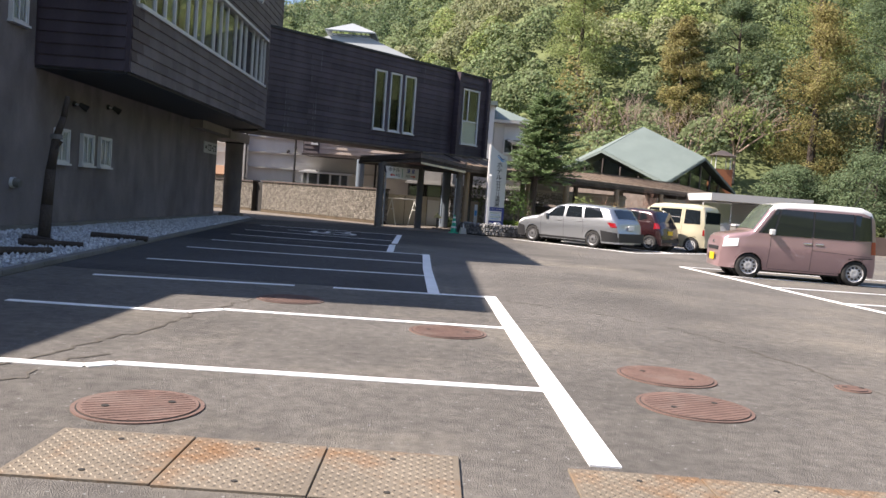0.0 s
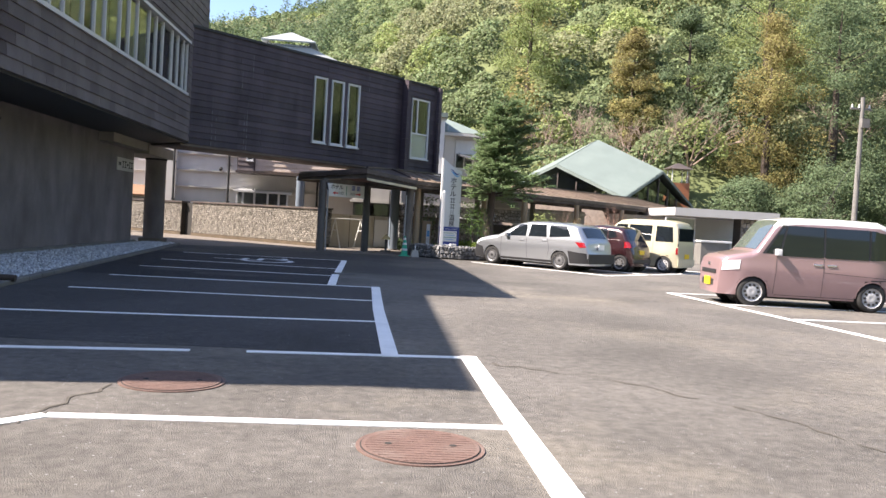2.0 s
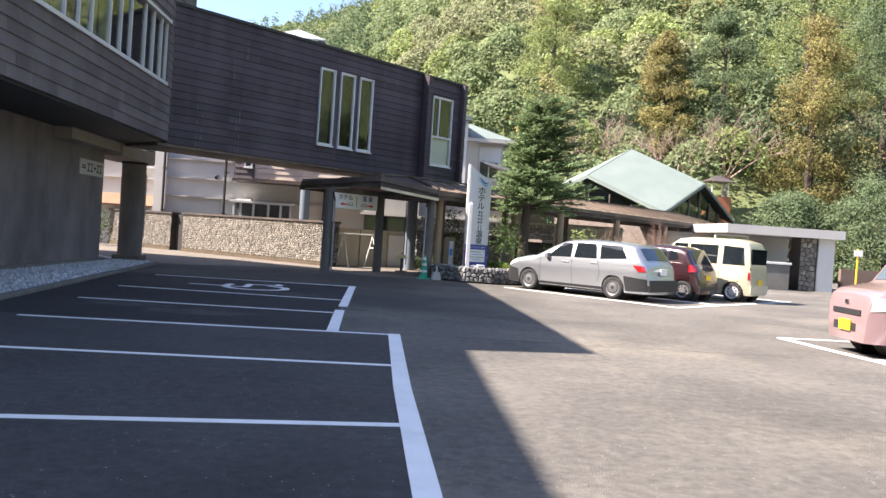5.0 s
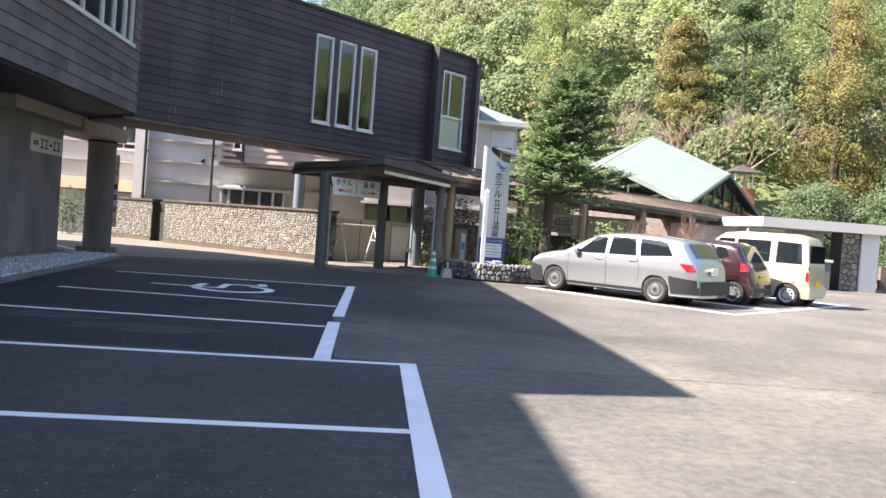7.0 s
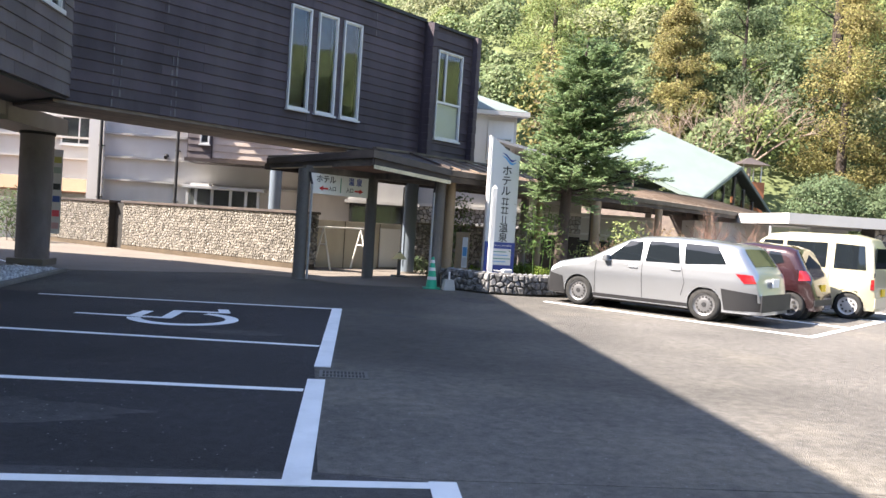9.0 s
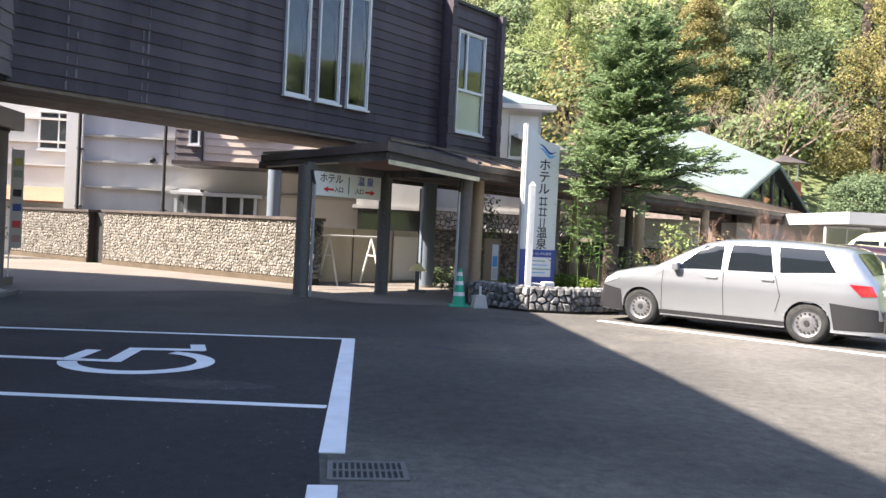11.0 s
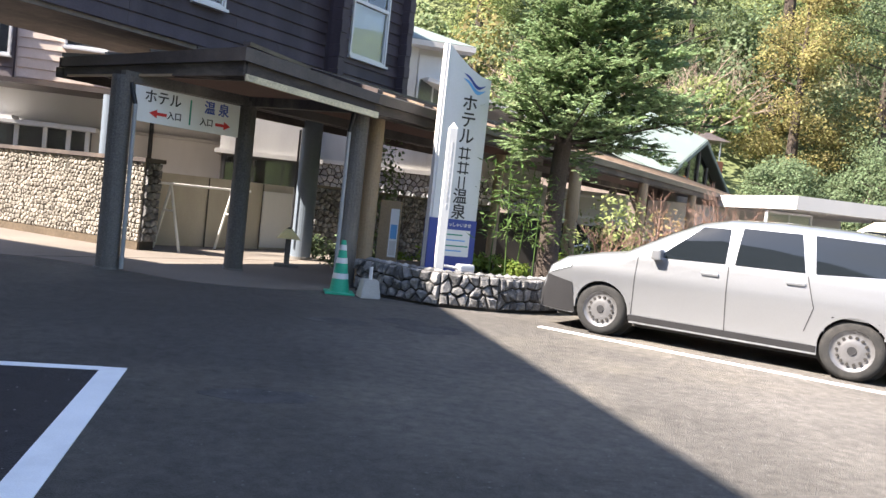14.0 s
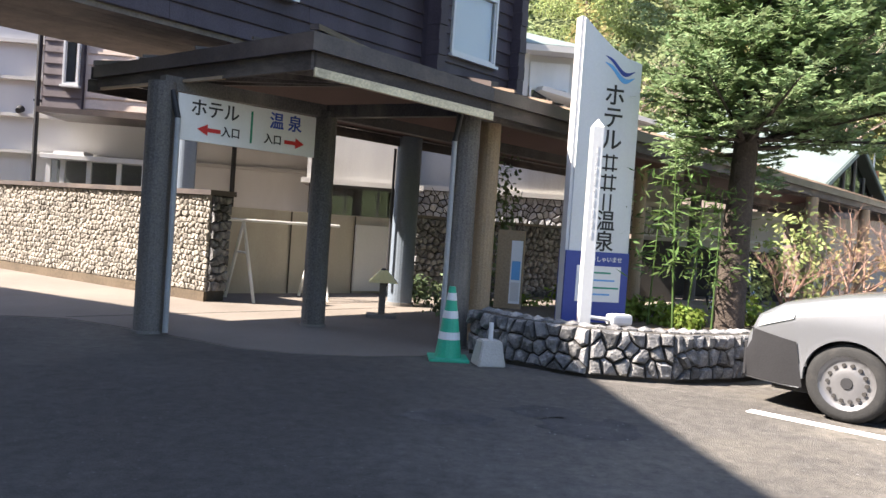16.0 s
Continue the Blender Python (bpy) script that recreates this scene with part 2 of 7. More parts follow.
def part(name, bm, material, parent, label="", smooth=False, m=None):
    ob = new(name, mesh(name, bm, material, smooth))
    ob.parent = parent
    if m is not None:
        ob.matrix_basis = m
    return tagged(ob, label) if label else ob


def piece(name, me, parent, m):
    ob = new(name, me)
    ob.parent = parent
    ob.matrix_basis = m
    return ob


def empty(name, label, category, m=None, group="", kind=""):
    ob = new(name)
    ob.empty_display_size = 0.2
    if m is not None:
        ob.matrix_basis = m
    return tagged(ob, label, category, group, kind)


def single(name, bm, material, label, category, group="", kind="", smooth=False, m=None):
    ob = new(name, mesh(name, bm, material, smooth))
    if m is not None:
        ob.matrix_basis = m
    return tagged(ob, label, category, group, kind)


def structure(name, bm, material, label="", smooth=False):
    return single(name, bm, material, label, "", "", "structure", smooth)


def quads(name, verts, faces, material):
    me = bpy.data.meshes.new(name)
    me.from_pydata([tuple(v) for v in verts], [], faces)
    me.materials.append(material)
    return me


D45 = pose(0, 0, 0, 0, 0, 45)

# ---- ground, lines ----
def kerb_x(y):
    return -4.4 - 0.0933 * (y - 11)


structure("ground", solid([[(-900, -300, 0), (900, -300, 0), (900, 900, 0), (-900, 900, 0)]]), M["asphalt"], "grey worn asphalt car park")
structure("pavement", prism([(0.13, 34.13), (0.7, 34.35), (1.3, 35.0), (3.0, 37.2), (6.0, 44), (-16, 46), (-16, 33.5), (-6.5, 33.65), (-5.4, 34.25), (-3.6, 35.45), (-3.05, 35.5), (-2.5, 35.2), (-1.97, 34.85), (-1.5, 34.55), (-1.02, 34.2), (-0.55, 34.1)], -0.05, 0.006), M["concrete"], "tan concrete paving beneath the canopy")


structure("bay_surface", prism([(kerb_x(13.6), 13.6), (0.25, 13.62), (0.14, 17.2), (0.06, 20.9), (-0.6, 21.0), (kerb_x(20.8), 20.8)], -0.02, 0.003), M["midasphalt"], "grey asphalt of the southern parking bays")
structure("bay_surface_2", prism([(kerb_x(20.8), 20.8), (-0.6, 21.0), (-0.86, 24.2), (-0.97, 29.24), (kerb_x(29.3), 29.3)], -0.02, 0.0034), M["darkasphalt"], "dark asphalt of the northern parking bays")
structure("bay_surface_3", prism([(-0.6, 21.0), (0.1, 20.95), (5.8, 21.0), (5.8, 31.6), (2.2, 33.6), (1.2, 34.15), (0.7, 34.34), (0.13, 34.12), (-0.55, 34.07), (-1.02, 34.16), (-1.5, 34.5), (-1.97, 34.8), (-2.5, 35.15), (-3.05, 35.45), (-3.6, 35.4), (-5.4, 34.2), (-6.45, 33.6), (kerb_x(33.5), 33.5), (kerb_x(29.3), 29.3), (-0.97, 29.24), (-0.86, 24.2)], -0.02, 0.003), M["stripasphalt"], "asphalt in front of the canopy, toned as shaded")


def stripe(name, x0, y0, x1, y1, w, label="white painted parking line", z=0.009):
    d = Vector((x1 - x0, y1 - y0))
    n = Vector((-d.y, d.x)).normalized() * w / 2
    structure(name, prism([(x0 - n.x, y0 - n.y), (x1 - n.x, y1 - n.y), (x1 + n.x, y1 + n.y), (x0 + n.x, y0 + n.y)], 0.0, z), M["line"], label)


def stall(*pts, w=0.1):
    for k, ((x0, y0), (x1, y1)) in enumerate(zip(pts, pts[1:])):
        stripe("line", x0, y0, x1, y1, w, z=0.0055 + 0.0008 * (k % 2))


def left(y):
    return kerb_x(y) + 0.75


stripe("line", 1.16, 7.0, 1.04, 13.72, 0.155)
stripe("line", 0.305, 13.52, 0.17, 17.22, 0.155)
stripe("line", 0.17, 17.2, 0.092, 20.9, 0.155, z=0.0085)
stripe("line", -0.7, 20.75, -0.795, 23.57, 0.155)
stripe("line", -0.785, 24.18, -0.885, 29.2, 0.155)
stall((-5.2, 8.18), (-1.88, 8.29), (-1.74, 8.42), (1.08, 8.53), w=0.105)
stall((left(10.6), 10.62), (-1.98, 10.69), (-1.72, 10.99), (1.02, 11.12))
stall((-0.98, 13.45), (0.96, 13.66))
stall((left(13), 13.0), (-1.46, 13.38))
stall((left(15.5), 15.45), (0.19, 15.98))
stall((left(18.2), 18.2), (0.1, 18.44))
stall((left(20.6), 20.62), (0.04, 20.84))
stall((left(23), 23.1), (-0.87, 23.12))
stall((left(25.5), 25.6), (-0.9, 25.42))
stall((left(29), 29.02), (-0.96, 29.17))
stripe("line", 6.5, 23.4, 7.1, 16.5, 0.12)
stripe("line", 7.1, 16.5, 8.0, 9.0, 0.12)
for y in (23.4, 21.15, 18.9, 16.5):
    stripe("line", 6.5 + (23.4 - y) * 0.087, y, 13.5, y + 0.5, 0.1)
stripe("line", -9.5, 36.35, -7.55, 33.75, 0.06, z=0.0105)
for i in range(4):
    s = 1.77 * i
    stripe("line", 3.15 + s, 32.62 + s, 6.75 + s, 28.85 + s, 0.11)
stripe("line", 6.7, 28.85, 12.2, 34.35, 0.11)


for x0, y0, x1, y1 in ((-3.1, 35.6, -1.99, 36.55), (-1.99, 36.55, 0.52, 38.72)):
    d = Vector((x1 - x0, y1 - y0))
    n = Vector((-d.y, d.x)).normalized() * 0.012
    structure("joint", prism([(x0 - n.x, y0 - n.y), (x1 - n.x, y1 - n.y), (x1 + n.x, y1 + n.y), (x0 + n.x, y0 + n.y)], 0.0, 0.0085), M["mortar"], "dark joint across the paving")


# wheelchair mark of the wide bay
wm = []
for k in range(22):
    a0, a1 = radians(192 + k * 11.0), radians(192 + (k + 1) * 11.0)
    wm.append([(-2.75 + 0.67 * r * math.cos(a), 27.08 + 0.67 * r * math.sin(a) * 0.97, 0.009) for r, a in ((1.03, a0), (1.03, a1), (0.78, a1), (0.78, a0))])
for k, (x0, y0, x1, y1, w) in enumerate(((-4.1, 27.07, -2.9, 27.03, 0.12), (-3.0, 27.78, -2.3, 27.86, 0.14), (-3.36, 27.05, -3.34, 27.63, 0.15), (-2.95, 26.97, -2.98, 27.84, 0.15), (-2.36, 27.82, -2.46, 28.2, 0.15))):
    d = Vector((x1 - x0, y1 - y0))
    n = Vector((-d.y, d.x)).normalized() * w / 2
    z = 0.011 + 0.0008 * k
    wm.append([(x0 - n.x, y0 - n.y, z), (x1 - n.x, y1 - n.y, z), (x1 + n.x, y1 + n.y, z), (x0 + n.x, y0 + n.y, z)])
structure("wheelchair_mark", solid(wm), M["line"], "white painted wheelchair symbol")

# ---- left building ----
def window(name, w, h, label, m, panes=1, depth=0.12, kind="structure", mid=None, blind=None, group="", back=None, frame_m=None):
    """A window in a frame, its foot at the origin, facing -y."""
    ob = empty(name, label, "" if kind else "window", m, group, kind)
    f, fm = 0.035, frame_m or M["frame"]
    bm = bmesh.new()
    for a in ((-w / 2, 0, w / 2, f), (-w / 2, h - f, w / 2, h), (-w / 2, f, -w / 2 + f, h - f), (w / 2 - f, f, w / 2, h - f)):
        bm_box(bm, a[0], -0.05, a[1], a[2], depth - 0.05, a[3])
    part("window_frame", bm, fm, ob)
    step = (w - 2 * f) / panes
    for k in range(panes):
        x0 = -w / 2 + f + k * step
        part("pane", box(x0, 0.0, f, x0 + step, 0.008, h - f), M["glass"], ob)
        bm = bmesh.new()
        for a in ((x0, f, x0 + 0.022, h - f), (x0 + step - 0.022, f, x0 + step, h - f), (x0 + 0.03, f, x0 + step - 0.03, f + 0.03), (x0 + 0.03, h - f - 0.03, x0 + step - 0.03, h - f)):
            bm_box(bm, a[0], -0.02, a[1], a[2], -0.002, a[3])
        part("sash", bm, fm, ob)
    if mid:
        part("transom", box(-w / 2 + f, -0.04, mid, w / 2 - f, 0.03, mid + 0.06), M["frame"], ob)
    if back:
        part("backing", box(-w / 2 + f, 0.022, f, w / 2 - f, 0.03, h - f), back, ob, "plain backing plate behind the glass")
    part("window_sill", box(-w / 2 - 0.03, -0.09, -0.04, w / 2 + 0.03, 0.05, 0.0), M["frame"], ob)
    if blind:
        part("blind", box(-w / 2 + f, 0.05, blind[0], w / 2 - f, 0.07, blind[1]), M["blind"], ob, "pale roller blind")
    return ob


M["blind"] = mat("pale_blind_and_reflection", (0.62, 0.62, 0.6), 0.9, 0.06, 3, 80, 0.05)
# the dimness of unlit rooms is put into this backing's grey
M["room"] = mat("dim_backing", (0.13, 0.135, 0.135), 0.9, 0.4, 1.5, 30, 0.0)
M["olive"] = mat("olive_reflection", (0.3, 0.29, 0.13), 0.9, 0.15, 3, 60, 0.1)
structure("wall_1", box(-16, 11.1, 0, -7.75, 32.2, 3.27), M["stucco"], "dim brown stucco ground-floor wall")
structure("wall_2", box(-16, -15, 0, -7.75, 11.1, 5.55), M["stucco"], "brown stucco wall of the lower wing")
structure("wall_3", box(-16, 11.1, 3.27, -7.75, 19.1, 9.0), M["stucco"], "brown stucco upper wall")
# pale backing puts the light reflected by these panes into colour
for y, z, w, h in ((20.3, 1.4, 0.6, 0.72), (21.53, 1.4, 0.6, 0.7), (22.48, 1.4, 0.62, 0.7), (18.38, 3.9, 0.58, 0.9)):
    window("window", w, h, "small white-framed window in the stucco wall", pose(-7.715, y, z, 0, 0, 90), panes=2, back=M["blind"])
# upper storey: walls round one long room
structure("wall_4", box(-6.1, 19.3, 3.25, -5.92, 33.2, 4.58), M["paleshingle"], "dark brown clad band below the strip window")
structure("wall_5", box(-6.1, 19.3, 6.2, -5.92, 33.2, 8.45), M["paleshingle"], "dark brown clad band above the strip window")
structure("wall_6", box(-6.1, 30.92, 4.58, -5.92, 33.2, 6.2), M["paleshingle"])
# same cladding in its darker copy; this face's shade is in the colour
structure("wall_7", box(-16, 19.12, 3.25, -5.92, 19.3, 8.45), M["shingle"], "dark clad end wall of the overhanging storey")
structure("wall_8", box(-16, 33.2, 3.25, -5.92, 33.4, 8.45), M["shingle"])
structure("wall_9", box(-12, 19.3, 3.4, -11.8, 33.2, 8.7), M["grey"])
structure("floor", box(-12, 19.3, 3.25, -6.1, 33.2, 3.4), M["soffit"])
structure("ceiling", box(-12, 19.3, 6.5, -6.1, 33.2, 6.6), M["soffit"])
structure("roof_1", prism([(-16, 18.66), (-7.62, 18.66), (-5.88, 19.0), (-6.06, 26.5), (-6.32, 33.45), (-16, 33.45)], 8.45, 8.88), M["black"], "dark flat roof edge")
# unseen mass, sized to cast the building's shade on the rear paving
structure("wall_36", prism([(-18, 33.5), (-9.3, 33.5), (-9.9, 34.9), (-14, 37.4), (-18, 38.2)], 4.0, 8.88), M["shingle"], "unseen rear wing, shaped for its shadow on the paving")
structure("roof_2", box(-16, 11.0, 9.0, -7.7, 18.64, 9.08), M["black"])
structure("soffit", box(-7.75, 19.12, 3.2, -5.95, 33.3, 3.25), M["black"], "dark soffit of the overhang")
strip = empty("window_strip", "long white-framed strip window in dark cladding", "", kind="structure")
bm = bmesh.new()
bm_box(bm, -6.08, 19.5, 4.58, -5.86, 30.92, 4.66)
bm_box(bm, -6.08, 19.5, 6.12, -5.84, 30.92, 6.2)
part("window_frame", bm, M["frame"], strip)
ys = [19.5]
k = 0
while ys[-1] < 30.6:
    ys.append(min(ys[-1] + (0.95, 0.62, 0.62)[k % 3], 30.9))
    k += 1
for y in ys:
    part("mullion", box(-6.0, y - 0.03, 4.66, -5.93, y + 0.03, 6.12), M["frame"], strip)
for y0, y1 in zip(ys, ys[1:]):
    part("pane", box(-5.985, y0 + 0.035, 4.66, -5.975, y1 - 0.035, 6.12), M["glass"], strip)
# olive panels stand in for the hillside reflected in the glass
for i, (y0, y1) in enumerate(zip(ys, ys[1:])):
    if i % 3 != 2 and y1 < 28.5:
        part("curtain", box(-6.25, y0 + 0.05, 4.6, -6.2, y1 - 0.05, 6.15), M["olive"], strip, "olive panel for the hill reflected in the glass")
for y, z in ((20.84, 2.7), (22.61, 2.83)):
    ob = empty("wall_spotlight", "small dark spotlight on the stucco wall", "lamp", pose(-7.75, y, z), "spotlights on the wall")
    part("base", cyl((0, 0, 0), (0.05, 0, 0), 0.06), M["black"], ob)
    part("arm", cyl((0.04, 0, 0), (0.18, 0, -0.03), 0.015, n=8), M["frame"], ob)
    part("head", cyl((0.14, -0.02, 0.0), (0.3, 0.05, -0.1), 0.05, 0.075), M["black"], ob)
for y, z in ((28.0, 7.3), (29.1, 7.1)):
    ob = empty("wall_lamp", "small round lamp on the dark cladding", "lamp", pose(-5.9, y, z), "lamps on the cladding")
    part("base", cyl((0, 0, 0), (0.06, 0, 0), 0.05), M["frame"], ob)
    part("head", cyl((0.05, 0, 0.0), (0.2, 0, -0.06), 0.05, 0.07), M["frame"], ob)
ob = empty("vent_cap", "round metal vent cap on the stucco wall", "vent", pose(-7.75, 18.45, 0.95))
part("collar", cyl((0, 0, 0), (0.06, 0, 0), 0.1), M["frame"], ob)
part("hood", cyl((0.05, 0, 0), (0.17, 0, -0.02), 0.09, 0.075), M["kerb"], ob)
ob = empty("name_plate", "pale stone name plate with dark lettering on the stucco wall", "sign", pose(-7.75, 31.32, 2.24, 0, 0, 90))
part("board", box(-0.78, -0.03, 0, 0.78, 0.0, 0.38, bevel=0.006), M["white"], ob)
for i, (x, w, h) in enumerate(((-0.62, 0.1, 0.09), (-0.5, 0.1, 0.09), (-0.25, 0.16, 0.2), (-0.04, 0.16, 0.2), (0.17, 0.12, 0.06), (0.36, 0.16, 0.2), (0.57, 0.16, 0.2))):
    bm = bmesh.new()
    bm_box(bm, x - w / 2, -0.036, 0.19 - h / 2, x + w / 2, -0.03, 0.19 - h / 2 + 0.03)
    bm_box(bm, x - w / 2, -0.036, 0.19 + h / 2 - 0.03, x + w / 2, -0.03, 0.19 + h / 2)
    bm_box(bm, x - 0.015, -0.036, 0.22 - h / 2, x + 0.015, -0.03, 0.16 + h / 2)
    part("character", bm, M["dark"], ob)
# column and beams behind the wall's end
ob = empty("column", "brown rendered column on a low concrete footing", "column", pose(-7.75, 34.65, 0))
part("shaft", cyl((0, 0, 0.1), (0, 0, 2.8), 0.34, 0.34, 32), M["stucco"], ob, smooth=False)
part("footing", box(-0.38, -0.38, 0, 0.38, 0.38, 0.14, bevel=0.02), M["concrete"], ob)
part("capital", cyl((0, 0, 2.8), (0, 0, 2.86), 0.36, 0.36, 32), M["dark"], ob)
structure("beam_1", box(-8.4, 32.2, 2.86, -7.3, 35.1, 3.2), M["beam"], "grey-brown beam above the column")
structure("beam_2", box(-7.75, 29.0, 2.95, -7.35, 32.6, 3.2), M["beam"])
ob = empty("banner", "tall narrow promotional banner with coloured marks beside the column", "banner", pose(-8.08, 36.9, 0.4, 0, 0, 25))
part("pole", cyl((-0.2, 0, -0.4), (-0.2, 0, 2.3), 0.012, n=8), M["frame"], ob)
part("cloth", box(-0.19, -0.004, 0.2, 0.03, 0.004, 2.25), mat("banner_cloth", (0.55, 0.53, 0.5), 0.8, 0.1), ob)
for i, (z, c) in enumerate(((2.0, (0.45, 0.42, 0.12)), (1.75, (0.3, 0.36, 0.3)), (1.35, (0.05, 0.05, 0.05)), (1.05, (0.06, 0.1, 0.3)), (0.7, (0.7, 0.1, 0.12)), (0.4, (0.5, 0.3, 0.28)))):
    part("mark", box(-0.16, -0.012, z - 0.08, 0.0, 0.012, z + 0.07), mat("banner_ink", c, 0.8, 0.1), ob)

tarp = bmesh.new()
bmesh.ops.create_grid(tarp, x_segments=14, y_segments=10, size=0.5)
for v in tarp.verts:
    u, w = v.co.x * 2, v.co.y * 2
    v.co.z = max(0.012, 0.4 * (1 - u * u) * (1 - 0.8 * w * w) + 0.09 * noise.noise((u * 2.5, w * 2.5, 3)))
bmesh.ops.solidify(tarp, geom=list(tarp.faces), thickness=0.01)
single("plastic_sheet", tarp, mat("red_plastic", (0.5, 0.03, 0.05), 0.35, 0.15, 4, 40, 0.05), "crumpled bright red plastic sheet heaped on the paving", "sheet", m=pose(-12.95, 42.2, 0.0, 0, 0, -30) @ Matrix.Diagonal((1.5, 1.0, 1.0, 1)))

# gravel bed, kerb, dead trunk
ground_bed = prism([(kerb_x(8) - 0.12, 8), (kerb_x(33.2) - 0.12, 33.2), (-7.75, 33.0), (-7.75, 8)], -0.05, 0.055)
structure("gravel_bed", ground_bed, M["gravelbed"], "bed of pale gravel along the wall")
kb = empty("kerb", "low weathered concrete kerb", "", kind="structure")
kme = mesh("kerb_stone", box(-0.06, 0.004, 0, 0.06, 0.596, 0.07, bevel=0.012), M["kerb"])
for k in range(42):
    y = 8 + 0.6 * k
    piece("kerb_stone", kme, kb, pose(kerb_x(y) - 0.06, y, 0, 0, 0, 5.3))
structure("wall_base", box(-7.72, 11.1, 0.03, -7.6, 32.2, 0.14), M["kerb"], "pale concrete strip at the wall's foot")
rng = np.random.default_rng(4)
octa = np.array([(1, 0, 0), (-1, 0, 0), (0, 1, 0), (0, -1, 0), (0, 0, 1), (0, 0, -1)], float)
of = [(0, 2, 4), (2, 1, 4), (1, 3, 4), (3, 0, 4), (2, 0, 5), (1, 2, 5), (3, 1, 5), (0, 3, 5)]


def pebbles(name, count, xy, z, size, material, label):
    v, f = [], []
    for k in range(count):
        x, y = xy()
        s = size * (0.5 + rng.random())
        r = np.array(Euler(rng.random(3) * 6).to_matrix())
        o = (octa * (rng.random((6, 1)) * 0.5 + 0.7) * s * (1, 1, 0.7)) @ r.T + (x, y, z + s * 0.3)
        n = len(v)
        v.extend(o.tolist())
        f.extend([tuple(a + n for a in q) for q in of])
    return tagged(new(name, quads(name, v, f, material)), label, "gravel", kind="stuff")


def in_bed():
    y = 9 + 24 * rng.random() ** 1.2
    k = kerb_x(y) - 0.14
    return k + (-7.58 - k) * rng.random(), y


pebbles("gravel", 13000, in_bed, 0.06, 0.026, M["gravel"], "loose pale grey gravel")
ob = empty("dead_trunk", "bare leaning dead tree trunk standing in the gravel", "tree trunk", pose(-6.35, 16.9, 0.04))
bm = bmesh.new()
pts = [(0, 0, 0), (0.02, 0.02, 0.6), (0.05, 0.04, 1.2), (0.1, 0.08, 1.75), (0.2, 0.1, 2.1), (0.24, 0.12, 2.45)]
for i, (p, q) in enumerate(zip(pts, pts[1:])):
    bm_cyl(bm, p, q, 0.105 - 0.013 * i, 0.1 - 0.016 * i, 10)
part("trunk", bm, M["bark"], ob, smooth=True)
part("band", cyl((0.1, 0.08, 1.72), (0.1, 0.08, 1.8), 0.1), M["kerb"], ob, "pale tie round the trunk")
part("stub", cyl((0.06, 0.05, 1.5), (0.22, 0.02, 1.68), 0.04, 0.025, 8), M["bark"], ob)
for x, y, l, a in ((-5.6, 15.6, 0.9, 20), (-6.1, 16.2, 0.7, -30), (-5.3, 14.2, 0.8, 60), (-5.5, 18.0, 1.0, 5)):
    single("log", cyl((-l / 2, 0, 0.06), (l / 2, 0, 0.05), 0.06, 0.05, 10), M["bark"], "short dark log lying on the gravel", "log", "logs on the gravel", m=pose(x, y, 0.05, 0, 0, a))

# ---- bridge ----
BR = Matrix.Translation((-5.95, 31.3, 0)) @ D45


def on_bridge(u, v, z):
    return BR @ pose(u, v, z)


BL, BZ = 9.28, 3.19
wins = ((4.86, 5.44), (5.66, 6.24), (6.44, 7.02))
bw = bmesh.new()
cuts = [0.0] + [c for w in wins for c in w] + [BL]
for a, b in zip(cuts[::2], cuts[1::2]):
    bm_box(bw, a, 0.02, BZ, b, 0.2, 6.72, BR)
for a, b in wins:
    bm_box(bw, a, 0.02, BZ, b, 0.2, 3.8, BR)
    bm_box(bw, a, 0.02, 6.1, b, 0.2, 6.72, BR)
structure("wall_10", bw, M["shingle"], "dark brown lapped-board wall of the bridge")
for i, (a, b) in enumerate(wins):
    window("window", b - a, 2.3, "tall narrow white-framed window in dark cladding", on_bridge((a + b) / 2, 0.0, 3.8), blind=None)
structure("wall_11", box(0, 1.84, BZ, 11, 2.0, 6.72, BR), M["shingle"])
structure("soffit_bridge", box(-0.2, 0.03, BZ - 0.05, 11.2, 2.02, BZ, BR), M["soffit"], "brown boarded soffit under the bridge")
structure("floor_bridge", box(0, 0.2, BZ, 11, 1.84, BZ + 0.07, BR), M["soffit"])
structure("roof_bridge", box(0, -0.04, 6.72, BL + 0.02, 2.04, 6.8, BR), M["black"], "thin dark metal roof edge")
structure("wall_12", box(0.2, 1.7, 3.3, BL, 1.8, 6.7, BR), M["soffit"])
sof = mesh("soffit_board", box(0, -0.09, -0.012, 1.8, 0.09, 0, bevel=0.003), M["soffit"])
sb = bpy.data.objects["soffit_bridge"]
for k in range(6):
    for j in range(11):
        piece("board", sof, sb, on_bridge(-0.15 - 0.6 * (k % 3) + 1.803 * j if j else -0.15, 0.11 + 0.184 * k, BZ - 0.051 - 0.001 * (j == 0)))
# end bay, slightly proud, with a fin at each side
E0, E1 = BL, BL + 1.98
eb = bmesh.new()
bm_box(eb, E0, -0.14, BZ, E0 + 0.42, 0.1, 6.66, BR)
bm_box(eb, E0 + 1.44, -0.14, BZ, E1, 0.1, 6.66, BR)
bm_box(eb, E0 + 0.42, -0.14, BZ, E0 + 1.44, 0.1, 3.72, BR)
bm_box(eb, E0 + 0.42, -0.14, 6.08, E0 + 1.44, 0.1, 6.66, BR)
structure("wall_13", eb, M["shingle"], "dark clad end bay of the bridge")
structure("wall_14", box(E1 - 0.15, 0.1, BZ, E1, 2.0, 6.6, BR), M["shingle"])
